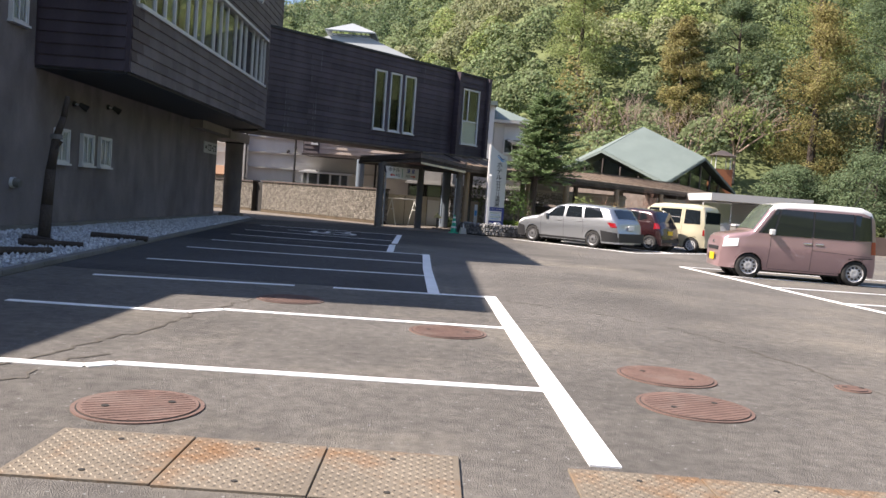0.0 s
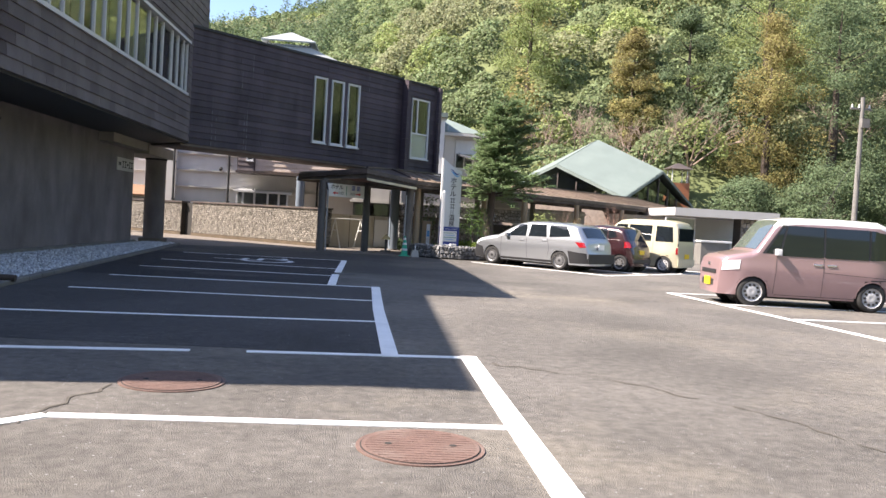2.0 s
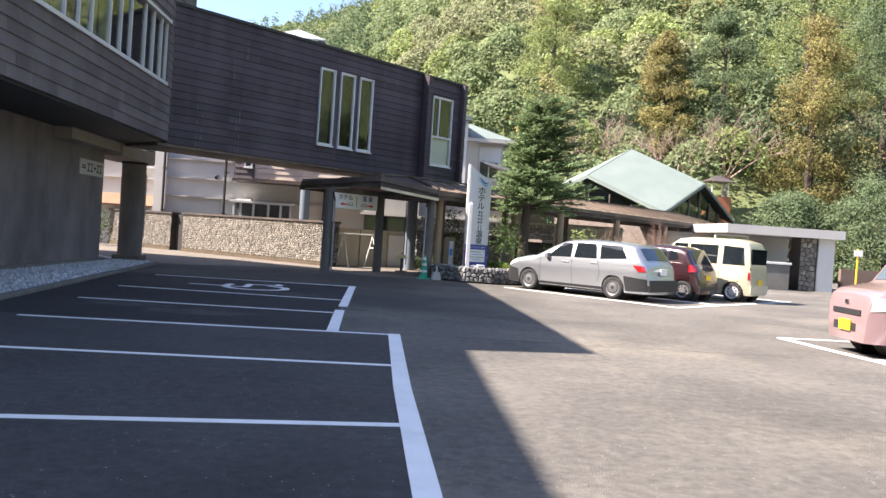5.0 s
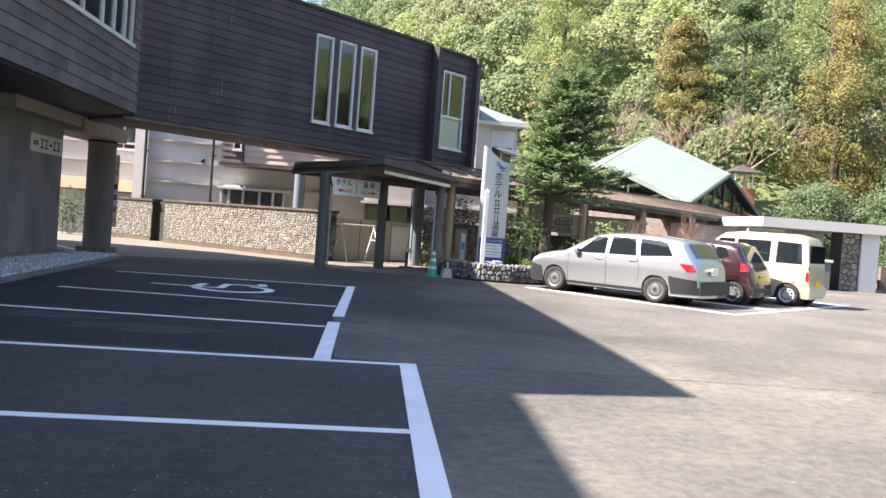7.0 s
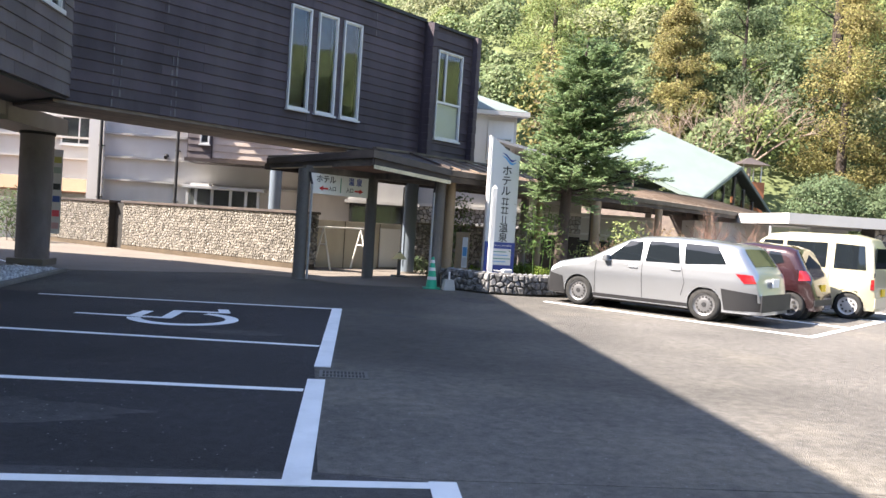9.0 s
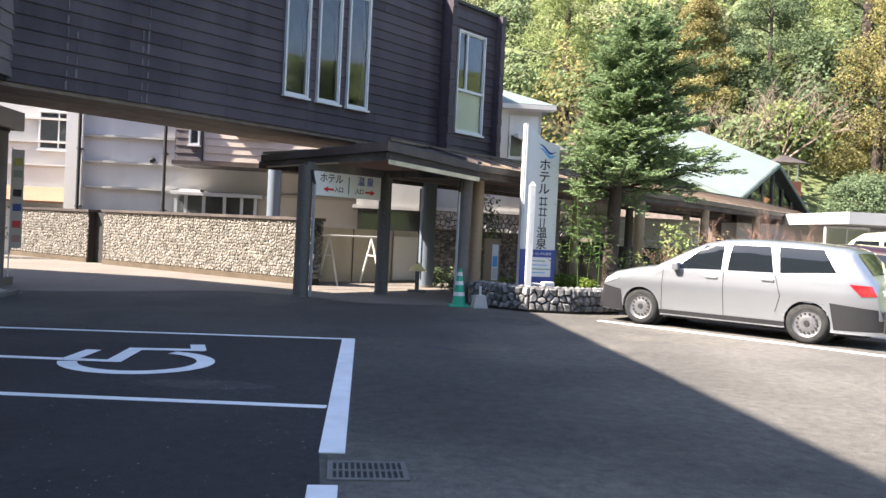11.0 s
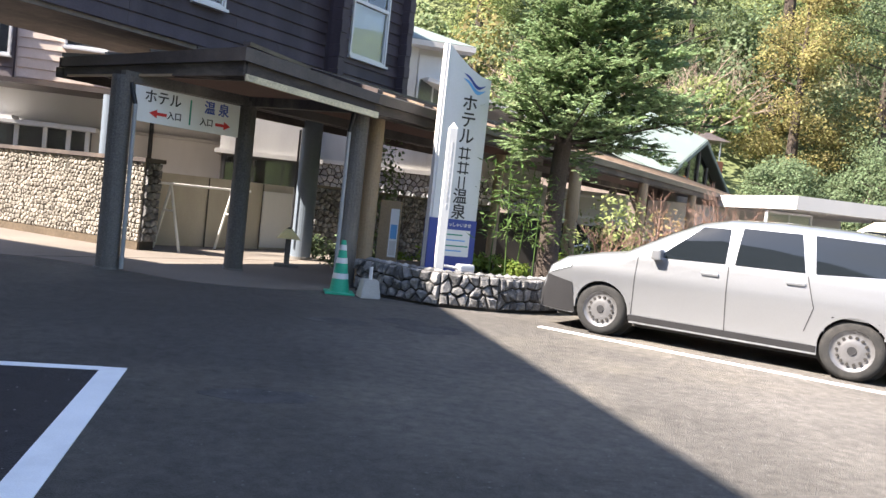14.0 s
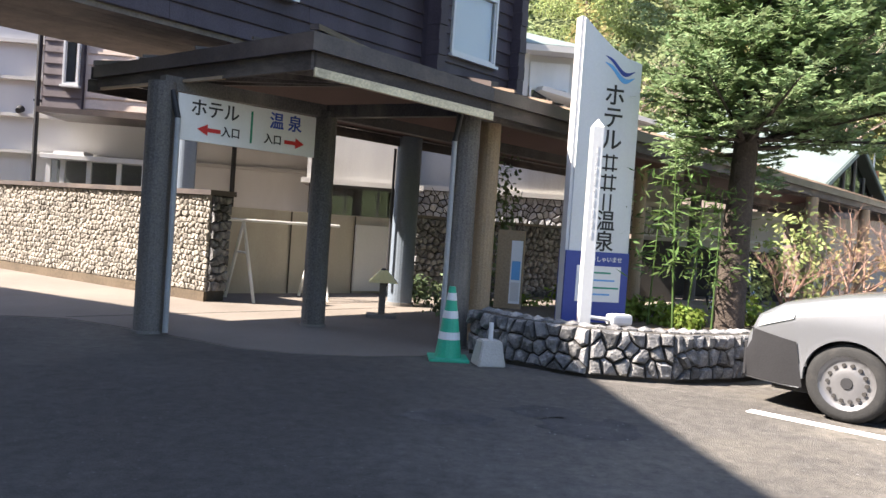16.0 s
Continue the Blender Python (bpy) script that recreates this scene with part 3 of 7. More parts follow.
structure("roof_bay", box(E0, -0.2, 6.66, E1 + 0.02, 2.0, 6.73, BR), M["black"])
wE = window("window", 1.02, 2.36, "tall white-framed sash window in the end bay", on_bridge(E0 + 0.93, -0.14, 3.72), panes=1, mid=0.95, blind=(0.05, 0.95))
part("post", box(-0.2, -0.04, 1.0, -0.15, 0.02, 2.3), M["frame"], wE)
for u in (E0, E1 - 0.12):
    fb = bmesh.new()
    for k in range(17):
        z = 3.2 + 0.205 * k
        bm_box(fb, u - 0.02, -0.34 + 0.012 * (k % 2), z, u + 0.14, -0.1, z + 0.2, BR)
    structure("fin", fb, M["shingle"], "vertical clad fin at the bay's edge")
ob = empty("lapped_boards", "courses of dark brown lapped boards on the bridge", "cladding", kind="structure")


def lap(length, h=0.2):
    bm = bmesh.new()
    pr = [(0, 0), (0, h), (-0.008, h), (-0.03, 0.01), (-0.026, 0)]
    a = [bm.verts.new((0.002, y, z)) for y, z in pr]
    b = [bm.verts.new((length - 0.002, y, z)) for y, z in pr]
    for i in range(5):
        bm.faces.new((a[i], a[(i + 1) % 5], b[(i + 1) % 5], b[i]))
    bm.faces.new(a[::-1])
    bm.faces.new(b)
    bmesh.ops.recalc_face_normals(bm, faces=bm.faces)
    return bm


laps = {}


def board(parent, u0, u1, z, m):
    key = round(u1 - u0, 2)
    if key < 0.05:
        return
    if key not in laps:
        laps[key] = mesh("lapped_board", lap(key, 0.197), M["shingle"])
    piece("board", laps[key], parent, m @ pose(u0, 0, z))


for k in range(18):
    z = BZ + 0.197 * k
    spans = [(0.0, BL)]
    if 3.6 < z < 6.1:
        spans = [(0, wins[0][0] - 0.04), (wins[0][1] + 0.04, wins[1][0] - 0.04), (wins[1][1] + 0.04, wins[2][0] - 0.04), (wins[2][1] + 0.04, BL)]
    for a, b in spans:
        while b - a > 3.7:
            c = a + (1.82, 2.73)[k % 2]
            board(ob, a, c, z, on_bridge(0, 0.02, 0))
            a = c
        board(ob, a, b, z, on_bridge(0, 0.02, 0))
    for a, b in (((E0 + 0.12, E0 + 0.4), (E0 + 1.46, E1 - 0.12)) if 3.6 < z < 6.05 else ((E0 + 0.12, E1 - 0.12),)):
        if z < 6.5:
            board(ob, a, b, z, on_bridge(0, -0.14, 0))
ob2 = empty("shingles", "courses of dark brown shingles on the overhanging storey", "cladding", kind="structure")
sh = mesh("shingle", lap(0.908, 0.222), M["paleshingle"])
FACE = pose(-5.92, 0, 0, 0, 0, 90)
n_piece = 0
for k in range(23):
    z = 3.25 + 0.222 * k
    if 4.4 < z < 6.15:
        y, y_end = 30.95, 33.0
    else:
        y, y_end = 19.15 + (0.3 * k) % 0.91, 32.6
    if 19.2 < y < 21 and k:
        board(ob2, 19.15, y, z, FACE)
    while y < y_end:
        if n_piece < 300 and z < 8.0:
            piece("shingle", sh, ob2, FACE @ pose(y, 0, z))
            n_piece += 1
        y += 0.91
for k in range(23):
    z = 3.25 + 0.222 * k
    board(ob2, 0.05, 1.75, z, pose(-7.75, 19.12, 0))

drip = mat("pale_drip_stain", (0.12, 0.115, 0.122), 0.7, 0.4, 6, 60, 0.1)
rd = random.Random(9)
for u, n, z0 in ((0.85, 8, 3.0), (1.0, 5, 3.0), (2.05, 6, 3.0), (2.15, 9, 3.2), (2.3, 4, 5.6), (1.9, 3, 5.2), (7.5, 3, 6.0), (0.7, 3, 5.9)):
    for k in range(n):
        z = BZ + 0.197 * (max(int((z0 - BZ) / 0.197), 0) + k)
        w, h = rd.uniform(0.008, 0.022), rd.uniform(0.1, 0.172)
        if z < 6.5:
            part("drip_stain", box(u - w + rd.uniform(-0.02, 0.02), -0.0145, z + 0.02, u + w * 0.3, -0.009, z + 0.02 + h, BR), drip, ob)

# ---- canopy and covered walk ----
def post(x, y, z0, z1, r, material, label, group="posts of the covered walk"):
    ob = empty("post", label, "post", pose(x, y, z0), group)
    part("shaft", cyl((0, 0, 0), (0, 0, z1 - z0), r, r * 0.93, 18), material, ob, smooth=False)
    part("foot", cyl((0, 0, 0), (0, 0, 0.03), r + 0.015, r + 0.015, 18), M["kerb"], ob)
    return ob


post(-2.03, 34.86, 0, 2.5, 0.145, M["wood"], "weathered grey-black round timber post")
post(-0.5, 36.12, 0, 2.5, 0.14, M["wood"], "weathered grey-black round timber post")
post(1.06, 35.05, 0, 2.5, 0.14, M["wood"], "weathered grey-black round timber post")
post(1.36, 35.5, 0, 2.45, 0.12, M["woodlight"], "tan round timber post")
for s in (0.0, 2.6, 5.6, 8.6, 11.6):
    tx, ty, tr2 = {0.0: (4.2, 38.9, 0.1), 2.6: (6.0, 39.5, 0.14)}.get(s, (3.3 + s, 36.8 + s, 0.13))
    post(tx, ty, 0.0, 2.4, tr2, M["woodlight"], "tan round timber post")
    post(1.6 + s, 38.6 + s, 0.0, 2.4, 0.13, M["wood"], "weathered round timber post")
# roof: a hipped end, then a long ridge
A, B, C = Vector((-2.95, 35.55, 2.7)), Vector((-0.5, 34.08, 2.95)), Vector((1.25, 34.6, 2.66))
F1, F2 = C + Vector((15.9, 15.9, 0.0)), A + Vector((16.6, 16.6, 0.0))
A2 = A + Vector((2.0, 2.0, 0))
R0, R1 = Vector((0.35, 36.4, 3.1)), (F1 + F2) / 2 + Vector((-1.2, -1.2, 0.5))
cr = empty("canopy_roof", "dark sheet-metal roof of the canopy and covered walk", "roof", kind="structure")
part("roof_sheet", solid([[A, B, R0], [B, C, R0], [F1, F2, R1], [F2, A, R0, R1]], 0.04), M["roofm"], cr)
# this slope is paler and browner than the rest of the roof
M["tanroof"] = mat("tan_brown_sheet_roof", (0.17, 0.125, 0.092), 0.5, 0.35, 2, 50, 0.1, stain=(0.28, 0.22, 0.165), amount=0.6, rnd=0.15)
part("roof_sheet", solid([[C, F1, R1, R0]], 0.04), M["tanroof"], cr, "tan-brown sheet-metal slope")
bm = bmesh.new()


def rail(bm, p, q, h, w):
    p, q = Vector(p), Vector(q)
    d = (q - p).normalized()
    n = Vector((-d.y, d.x, 0)) * w / 2
    up = Vector((0, 0, h))
    c = [p - n, q - n, q + n, p + n]
    lo = [bm.verts.new(v) for v in c]
    hi = [bm.verts.new(v + up) for v in c]
    bm.faces.new(lo[::-1])
    bm.faces.new(hi)
    for i in range(4):
        bm.faces.new((lo[i], lo[(i + 1) % 4], hi[(i + 1) % 4], hi[i]))
    return bm


def fascia(p, q, tp, tq, bp, bq, inset, material, nm, lab):
    d = (q - p)
    n = Vector((-d.y, d.x, 0)).normalized()
    if n.y < 0:
        n = -n
    a = [p + n * inset + Vector((0, 0, tp)), q + n * inset + Vector((0, 0, tq)), q + n * inset + Vector((0, 0, bq)), p + n * inset + Vector((0, 0, bp))]
    part(nm, solid([a, [v + n * 0.05 for v in a], [a[0], a[1], a[1] + n * 0.05, a[0] + n * 0.05], [a[2], a[3], a[3] + n * 0.05, a[2] + n * 0.05]]), material, cr, lab)


M["fascia"] = mat("weathered_fascia", (0.05, 0.04, 0.036), 0.7, 0.4, 2, 50, 0.2, stain=(0.19, 0.155, 0.125), amount=0.5, streak=0.3)
for p, q, hp, hq in ((A, B, 0.11, 0.16), (B, C, 0.16, 0.12), (C, F1, 0.12, 0.12), (A, F2, 0.12, 0.12)):
    fascia(p, q, 0.01, 0.01, -hp, -hq, 0.0, M["roofm"], "roof_edge", "dark sheet-metal roof edge")
    fascia(p, q, -hp, -hq, -2 * hp - 0.01, -2 * hq - 0.01, 0.06, M["fascia"], "fascia", "weathered dark fascia board")
fascia(A.lerp(B, 0.03), A.lerp(B, 0.62), -0.215, -0.275, -0.24, -0.305, 0.03, M["woodlight"], "trim", "peeling pale timber edge")
part("trim", rail(bmesh.new(), B + Vector((0.02, 0.03, -0.4)), C + Vector((0.0, 0.03, -0.31)), 0.08, 0.06), mat("pale_trim", (0.62, 0.54, 0.36), 0.7, 0.4, 3, 50, 0.1, stain=(0.12, 0.1, 0.08), amount=0.7), cr, "pale peeling trim under the fascia")
for p, q in ((R0, A), (R0, B), (R0, C), (R0, R1)):
    part("hip_cap", rail(bmesh.new(), p + Vector((0, 0, 0.02)), q + Vector((0, 0, 0.02)), 0.05, 0.09), M["roofm"], cr)
for k in range(32):
    t = (k + 0.5) / 32
    e, r = C.lerp(F1, t), R0.lerp(R1, t)
    part("seam", rail(bmesh.new(), e + Vector((0, 0, 0.02)), r + Vector((0, 0, 0.02)), 0.03, 0.025), M["tanroof"], cr)
for t in (0.25, 0.5, 0.75):
    part("seam", rail(bmesh.new(), A.lerp(B, t) + Vector((0, 0, 0.02)), R0 + Vector((0, 0, 0.02)), 0.03, 0.025), M["roofm"], cr)
# beams and ceiling boards below
red = mat("red_brown_boards", (0.075, 0.038, 0.034), 0.7, 0.25, 2, 50, 0.1)
for p, q in (((-2.03, 34.86), (-0.5, 36.12)), ((-0.5, 36.12), (1.06, 35.05)), ((-0.5, 36.12), (12.5, 49.3)), ((1.06, 35.05), (14.4, 48.4))):
    part("beam", rail(bmesh.new(), (*p, 2.43), (*q, 2.43), 0.14, 0.12), M["wood"], cr)
for p, q in ((A, B), (B, C)):
    for t in (0.12, 0.31, 0.5, 0.69, 0.88):
        part("rafter", rail(bmesh.new(), p.lerp(q, t) + Vector((0, 0.1, -0.2)), R0.lerp(p.lerp(q, t), 0.12) + Vector((0, 0, -0.2)), 0.11, 0.07), M["wood"], cr)
for k in range(22):
    t = (k + 0.4) / 22
    part("rafter", rail(bmesh.new(), C.lerp(F1, t) + Vector((-0.08, 0.08, -0.19)), R0.lerp(R1, t) + Vector((0, 0, -0.19)), 0.1, 0.06), M["wood"], cr)
dn = Vector((0, 0, -0.07))
part("lining", solid([[v + dn for v in q] for q in ([A, B, R0], [B, C, R0], [C, F1, R1, R0], [F2, A, R0, R1])], 0.02), red, cr, "red-brown boarded lining")
pipe = mat("grey_pipe", (0.3, 0.31, 0.32), 0.5, 0.15, 3, 40, 0.05)
for x, y, x2, y2 in ((-1.84, 34.78, -1.95, 34.86), (0.92, 34.92, 0.92, 34.92)):
    ob = empty("downpipe", "thin grey downpipe beside the post", "pipe", pose(0, 0, 0), "downpipes at the canopy")
    part("tube", cyl((x, y, 0.02), (x, y, 2.15), 0.028, n=10), pipe, ob)
    part("elbow", cyl((x, y, 2.15), (x2 + 0.04, y2 - 0.06, 2.42), 0.028, n=10), M["black"], ob)


def text(body, size, material, parent, m, name="lettering", spread=1.0, weight=0.0):
    cu = bpy.data.curves.new(name, "FONT")
    cu.body, cu.size, cu.extrude, cu.offset = body, size, 0.002, weight
    cu.align_x, cu.align_y, cu.space_character = "CENTER", "CENTER", spread
    tmp = bpy.data.objects.new(name, cu)
    me = bpy.data.meshes.new_from_object(tmp)
    bpy.data.objects.remove(tmp)
    me.materials.append(material)
    ob = new(name, me)
    ob.parent, ob.matrix_basis = parent, m
    return ob


ink = dict(black=mat("black_ink", (0.02, 0.02, 0.02), 0.6, 0.05), blue=mat("blue_ink", (0.03, 0.07, 0.35), 0.6, 0.05),
           red=mat("red_ink", (0.55, 0.03, 0.03), 0.6, 0.05), green=mat("green_ink", (0.02, 0.25, 0.15), 0.6, 0.05),
           navy=mat("navy_panel", (0.035, 0.06, 0.26), 0.5, 0.1, 2, 40, 0.05), sky=mat("light_blue_ink", (0.12, 0.35, 0.65), 0.5, 0.05))
board_m = mat("sign_board", (0.74, 0.74, 0.73), 0.5, 0.05, 2, 40, 0.0, stain=(0.6, 0.58, 0.54), amount=0.3, streak=4)
s0, s1 = Vector((-1.86, 34.84, 1.95)), Vector((-0.6, 36.0, 1.95))
sd = (s1 - s0).length
sg = empty("hanging_sign", "white hanging sign with two arrows below the canopy", "sign", pose(*((s0 + s1) / 2), 0, 0, math.degrees(math.atan2(s1.y - s0.y, s1.x - s0.x))))
part("board", box(-sd / 2, 0, 0.0, sd / 2, 0.03, 0.46, bevel=0.005), board_m, sg)
FRONT = pose(0, 0, 0, 90, 0, 0)
text("ホテル", 0.19, ink["black"], sg, pose(-0.44, -0.004, 0.33) @ FRONT, weight=0.002)
text("入口", 0.115, ink["black"], sg, pose(-0.25, -0.004, 0.13) @ FRONT, weight=0.002)
text("温 泉", 0.19, ink["blue"], sg, pose(0.44, -0.004, 0.33) @ FRONT, weight=0.003)
text("入口", 0.115, ink["black"], sg, pose(0.28, -0.004, 0.13) @ FRONT, weight=0.002)
part("divider", box(-0.012, -0.005, 0.06, 0.012, -0.001, 0.4), ink["green"], sg)
for x, s in ((-0.52, -1), (0.58, 1)):
    part("arrow", solid([[(x - s * 0.15, -0.004, 0.108), (x, -0.004, 0.108), (x, -0.004, 0.15), (x - s * 0.15, -0.004, 0.15)], [(x, -0.004, 0.07), (x + s * 0.12, -0.004, 0.129), (x, -0.004, 0.188)]]), ink["red"], sg, "red arrow")

# ---- stone walls ----
def clip_cell(poly, px, py, qx, qy):
    """The part of a flat outline that lies nearer to p than to q."""
    mx, my, dx, dy = (px + qx) / 2, (py + qy) / 2, qx - px, qy - py
    side = [(x - mx) * dx + (y - my) * dy for x, y in poly]
    out = []
    for i, (x, y) in enumerate(poly):
        k = (i + 1) % len(poly)
        if side[i] <= 0:
            out.append((x, y))
        if (side[i] < 0) != (side[k] < 0):
            t = side[i] / (side[i] - side[k])
            out.append((x + (poly[k][0] - x) * t, y + (poly[k][1] - y) * t))
    return out


def stone_shape(cell, out, r):
    """A rough stone over a flat cell: a proud face with rounded shoulders."""
    cx, cy = sum(x for x, _ in cell) / len(cell), sum(y for _, y in cell) / len(cell)
    tx, ty = r.uniform(-0.25, 0.25), r.uniform(-0.25, 0.25)
    h = out * r.uniform(0.7, 1.3)
    v, n = [], len(cell)
    for k, (sc, dep) in enumerate(((0.88, 0.0), (0.83, 0.6), (0.58, 1.0))):
        for x, y in cell:
            w = sc * (1 + r.uniform(-0.06, 0.06))
            dx, dy = (x - cx) * w, (y - cy) * w
            v.append((cx + dx, -h * dep * (1 + r.uniform(-0.12, 0.12)) + (dx * tx + dy * ty) * (dep > 0.8), cy + dy))
    v.append((cx, -h * 1.05, cy))
    f = [(k * n + i, k * n + (i + 1) % n, (k + 1) * n + (i + 1) % n, (k + 1) * n + i) for k in (0, 1) for i in range(n)]
    f += [(2 * n + i, 2 * n + (i + 1) % n, 3 * n) for i in range(n)]
    return v, f


def cobbles(parent, p0, p1, z0, z1, size, material, count_parts, out=0.05, seed=1):
    """Rough stones fitted together over a wall's face, from p0 to p1, each proud of the dark mortar."""
    r = random.Random(seed)
    d = Vector(p1) - Vector(p0)
    ln = d.length
    m = Matrix.Translation((p0[0], p0[1], 0)) @ pose(0, 0, 0, 0, 0, math.degrees(math.atan2(d.y, d.x)))
    nu, nz = max(1, round(ln / size)), max(1, round((z1 - z0) / size))
    su, sz = ln / nu, (z1 - z0) / nz
    seeds = {(i, j): ((i + 0.5 + 0.25 * (1 if j % 2 else -1) + r.uniform(-0.36, 0.36)) * su, z0 + (j + 0.5 + r.uniform(-0.38, 0.38)) * sz) for i in range(nu) for j in range(nz)}
    step = max(1, len(seeds) // max(count_parts, 1))
    v, f = [], []
    for q, ((i, j), (x, z)) in enumerate(seeds.items()):
        cell = [(max(0, x - 1.3 * su), max(z0, z - 1.3 * sz)), (min(ln, x + 1.3 * su), max(z0, z - 1.3 * sz)), (min(ln, x + 1.3 * su), min(z1, z + 1.3 * sz)), (max(0, x - 1.3 * su), min(z1, z + 1.3 * sz))]
        for a in range(-2, 3):
            for b in range(-2, 3):
                if (a or b) and (i + a, j + b) in seeds and len(cell) > 2:
                    cell = clip_cell(cell, x, z, *seeds[i + a, j + b])
        if len(cell) < 3:
            continue
        sv, sf = stone_shape(cell, out, r)
        if count_parts and q % step == 0:
            me = quads("stone", sv, sf, material)
            piece("stone", me, parent, m)
        else:
            n = len(v)
            v.extend(m @ Vector(w) for w in sv)
            f.extend(tuple(n + k for k in w) for w in sf)
    if v:
        o = new("stones", quads("stones", v, f, material))
        o.parent = parent
        tagged(o, kind="stuff")


S0, S1 = Vector((-2.12, 37.95)), Vector((-8.35, 42.85))
sdv = (S1 - S0).normalized()


def stone_wall(name, p0, p1, h, label, seed, parts):
    p0, p1 = Vector(p0), Vector(p1)
    d = (p1 - p0).normalized()
    n = Vector((-d.y, d.x))
    if n.y < 0:
        n = -n
    w = empty(name, label, "", kind="structure")
    q = [p0, p1, p1 + n * 0.3, p0 + n * 0.3]
    part("core", prism([(v.x, v.y) for v in q], 0.0, h - 0.04), M["mortar"], w)
    q = [p0 - d * 0.06 - n * 0.08, p1 + d * 0.06 - n * 0.08, p1 + d * 0.06 + n * 0.38, p0 - d * 0.06 + n * 0.38]
    part("coping", prism([(v.x, v.y) for v in q], h - 0.04, h + 0.03), M["roofm"], w, "thin dark metal coping")
    q = [p0 - n * 0.05, p1 - n * 0.05, p1, p0]
    part("plinth", prism([(v.x, v.y) for v in q], 0.0, 0.14), M["soil"], w, "mossy brown concrete plinth")
    a, b = (p1, p0) if (p1 - p0).x < 0 else (p0, p1)
    cobbles(w, (a.x, a.y, 0), (b.x, b.y, 0), 0.14, h - 0.04, 0.078, M["stone"], parts, 0.036, seed)
    return w


w1 = stone_wall("wall_15", S0, S1, 1.52, "low wall faced with pale rounded cobbles", 3, 280)
cobbles(w1, (S0.x, S0.y, 0), (S0.x + 0.21, S0.y + 0.25, 0), 0.14, 1.48, 0.12, M["darkstone"], 20, 0.05, 8)
G1 = S1 + sdv * 0.75
stone_wall("wall_16", G1, G1 + sdv * 9.0, 1.5, "further stretch of pale cobble wall", 5, 120)
# flat near-black sheet gives the gap its shade
structure("wall_17", prism([(S1.x, S1.y + 0.25), (G1.x, G1.y + 0.25), (G1.x, G1.y + 0.5), (S1.x, S1.y + 0.5)], 0, 1.45), M["dark"], "near-black sheet for the shade in the wall gap")
# planter with dark stones
pl = [(1.2, 34.75), (1.5, 34.2), (2.15, 33.68), (2.9, 33.62), (3.55, 33.85), (3.95, 34.12)]
inner = [(1.5, 34.95), (1.75, 34.45), (2.25, 34.0), (2.88, 33.93), (3.4, 34.12), (3.8, 34.4)]
pw = empty("planter_wall", "low curved planter wall of rough dark grey stones", "planter", pose(0, 0, 0))
part("core", prism(pl + inner[::-1], 0.0, 0.44), M["mortar"], pw)
for i, (p, q) in enumerate(zip(pl, pl[1:])):
    cobbles(pw, (*p, 0), (*q, 0), 0.03, 0.45, 0.125, M["darkstone"], 60, 0.05, 20 + i)
for i, (p, q) in enumerate(zip(pl, pl[1:])):
    pm, qm = ((p[0] + inner[i][0]) / 2, (p[1] + inner[i][1]) / 2), ((q[0] + inner[i + 1][0]) / 2, (q[1] + inner[i + 1][1]) / 2)
    nst = max(2, int((Vector(qm) - Vector(pm)).length / 0.12))
    for k in range(nst):
        t = (k + 0.5) / nst
        bm = bmesh.new()
        bmesh.ops.create_icosphere(bm, subdivisions=1, radius=0.5)
        for v in bm.verts:
            v.co *= random.uniform(0.8, 1.2)
        part("top_stone", bm, M["darkstone"], pw, m=Matrix.Translation((pm[0] + (qm[0] - pm[0]) * t, pm[1] + (qm[1] - pm[1]) * t, 0.43)) @ pose(0, 0, 0, 0, 0, random.uniform(0, 180)) @ Matrix.Diagonal((0.15, 0.2, 0.1, 1)))
structure("planting_bed", prism(inner + [(5.2, 35.6), (5.0, 36.6), (3.4, 36.9), (1.6, 36.2)], 0.0, 0.36), M["soil"], "earth bed behind the planter wall")

structure("path", prism([(2.4, 36.95), (5.3, 36.9), (5.6, 35.7), (11.5, 41.0), (13.8, 44.5), (6.0, 44.2), (3.2, 40.0)], 0.0, 0.014), mat("pale_path", (0.27, 0.235, 0.185), 0.9, 0.3, 1.2, 60, 0.3, stain=(0.17, 0.145, 0.11), amount=0.6), "pale tan path along the covered walk")

# ---- tower sign, pole, lamps, small things at the canopy ----
T0, T1 = Vector((2.2, 34.95)), Vector((2.87, 35.1))
ta = math.degrees(math.atan2(T1.y - T0.y, T1.x - T0.x))
tw = empty("tower_sign", "tall pale grey sign pylon with dark lettering and navy foot", "sign", pose(T0.x, T0.y, 0.36, 0, 0, ta))
tm = mat("pylon_panel", (0.62, 0.63, 0.64), 0.5, 0.06, 1.5, 40, 0.02, stain=(0.5, 0.5, 0.49), amount=0.35, streak=5)
W = 0.7
top = [(0, 0, 0.75), (W, 0, 0.75), (W, 0, 2.78)] + [(W - W * t, 0, 2.78 + 0.36 * (1 - math.cos(t * math.pi / 2)) + 0.05 * t) for t in (0.25, 0.5, 0.75, 1.0)]
bm = bmesh.new()
fr = [bm.verts.new(p) for p in top]
bk = [bm.verts.new((p[0], 0.16, p[2])) for p in top]
bm.faces.new(fr)
bm.faces.new(bk[::-1])
for i in range(len(top)):
    bm.faces.new((fr[i], bk[i], bk[(i + 1) % len(top)], fr[(i + 1) % len(top)]))
bmesh.ops.recalc_face_normals(bm, faces=bm.faces)
part("panel", bm, tm, tw)
part("edge", box(-0.035, 0.02, -0.3, 0.0, 0.14, 3.2), M["frame"], tw, "bright aluminium edge")
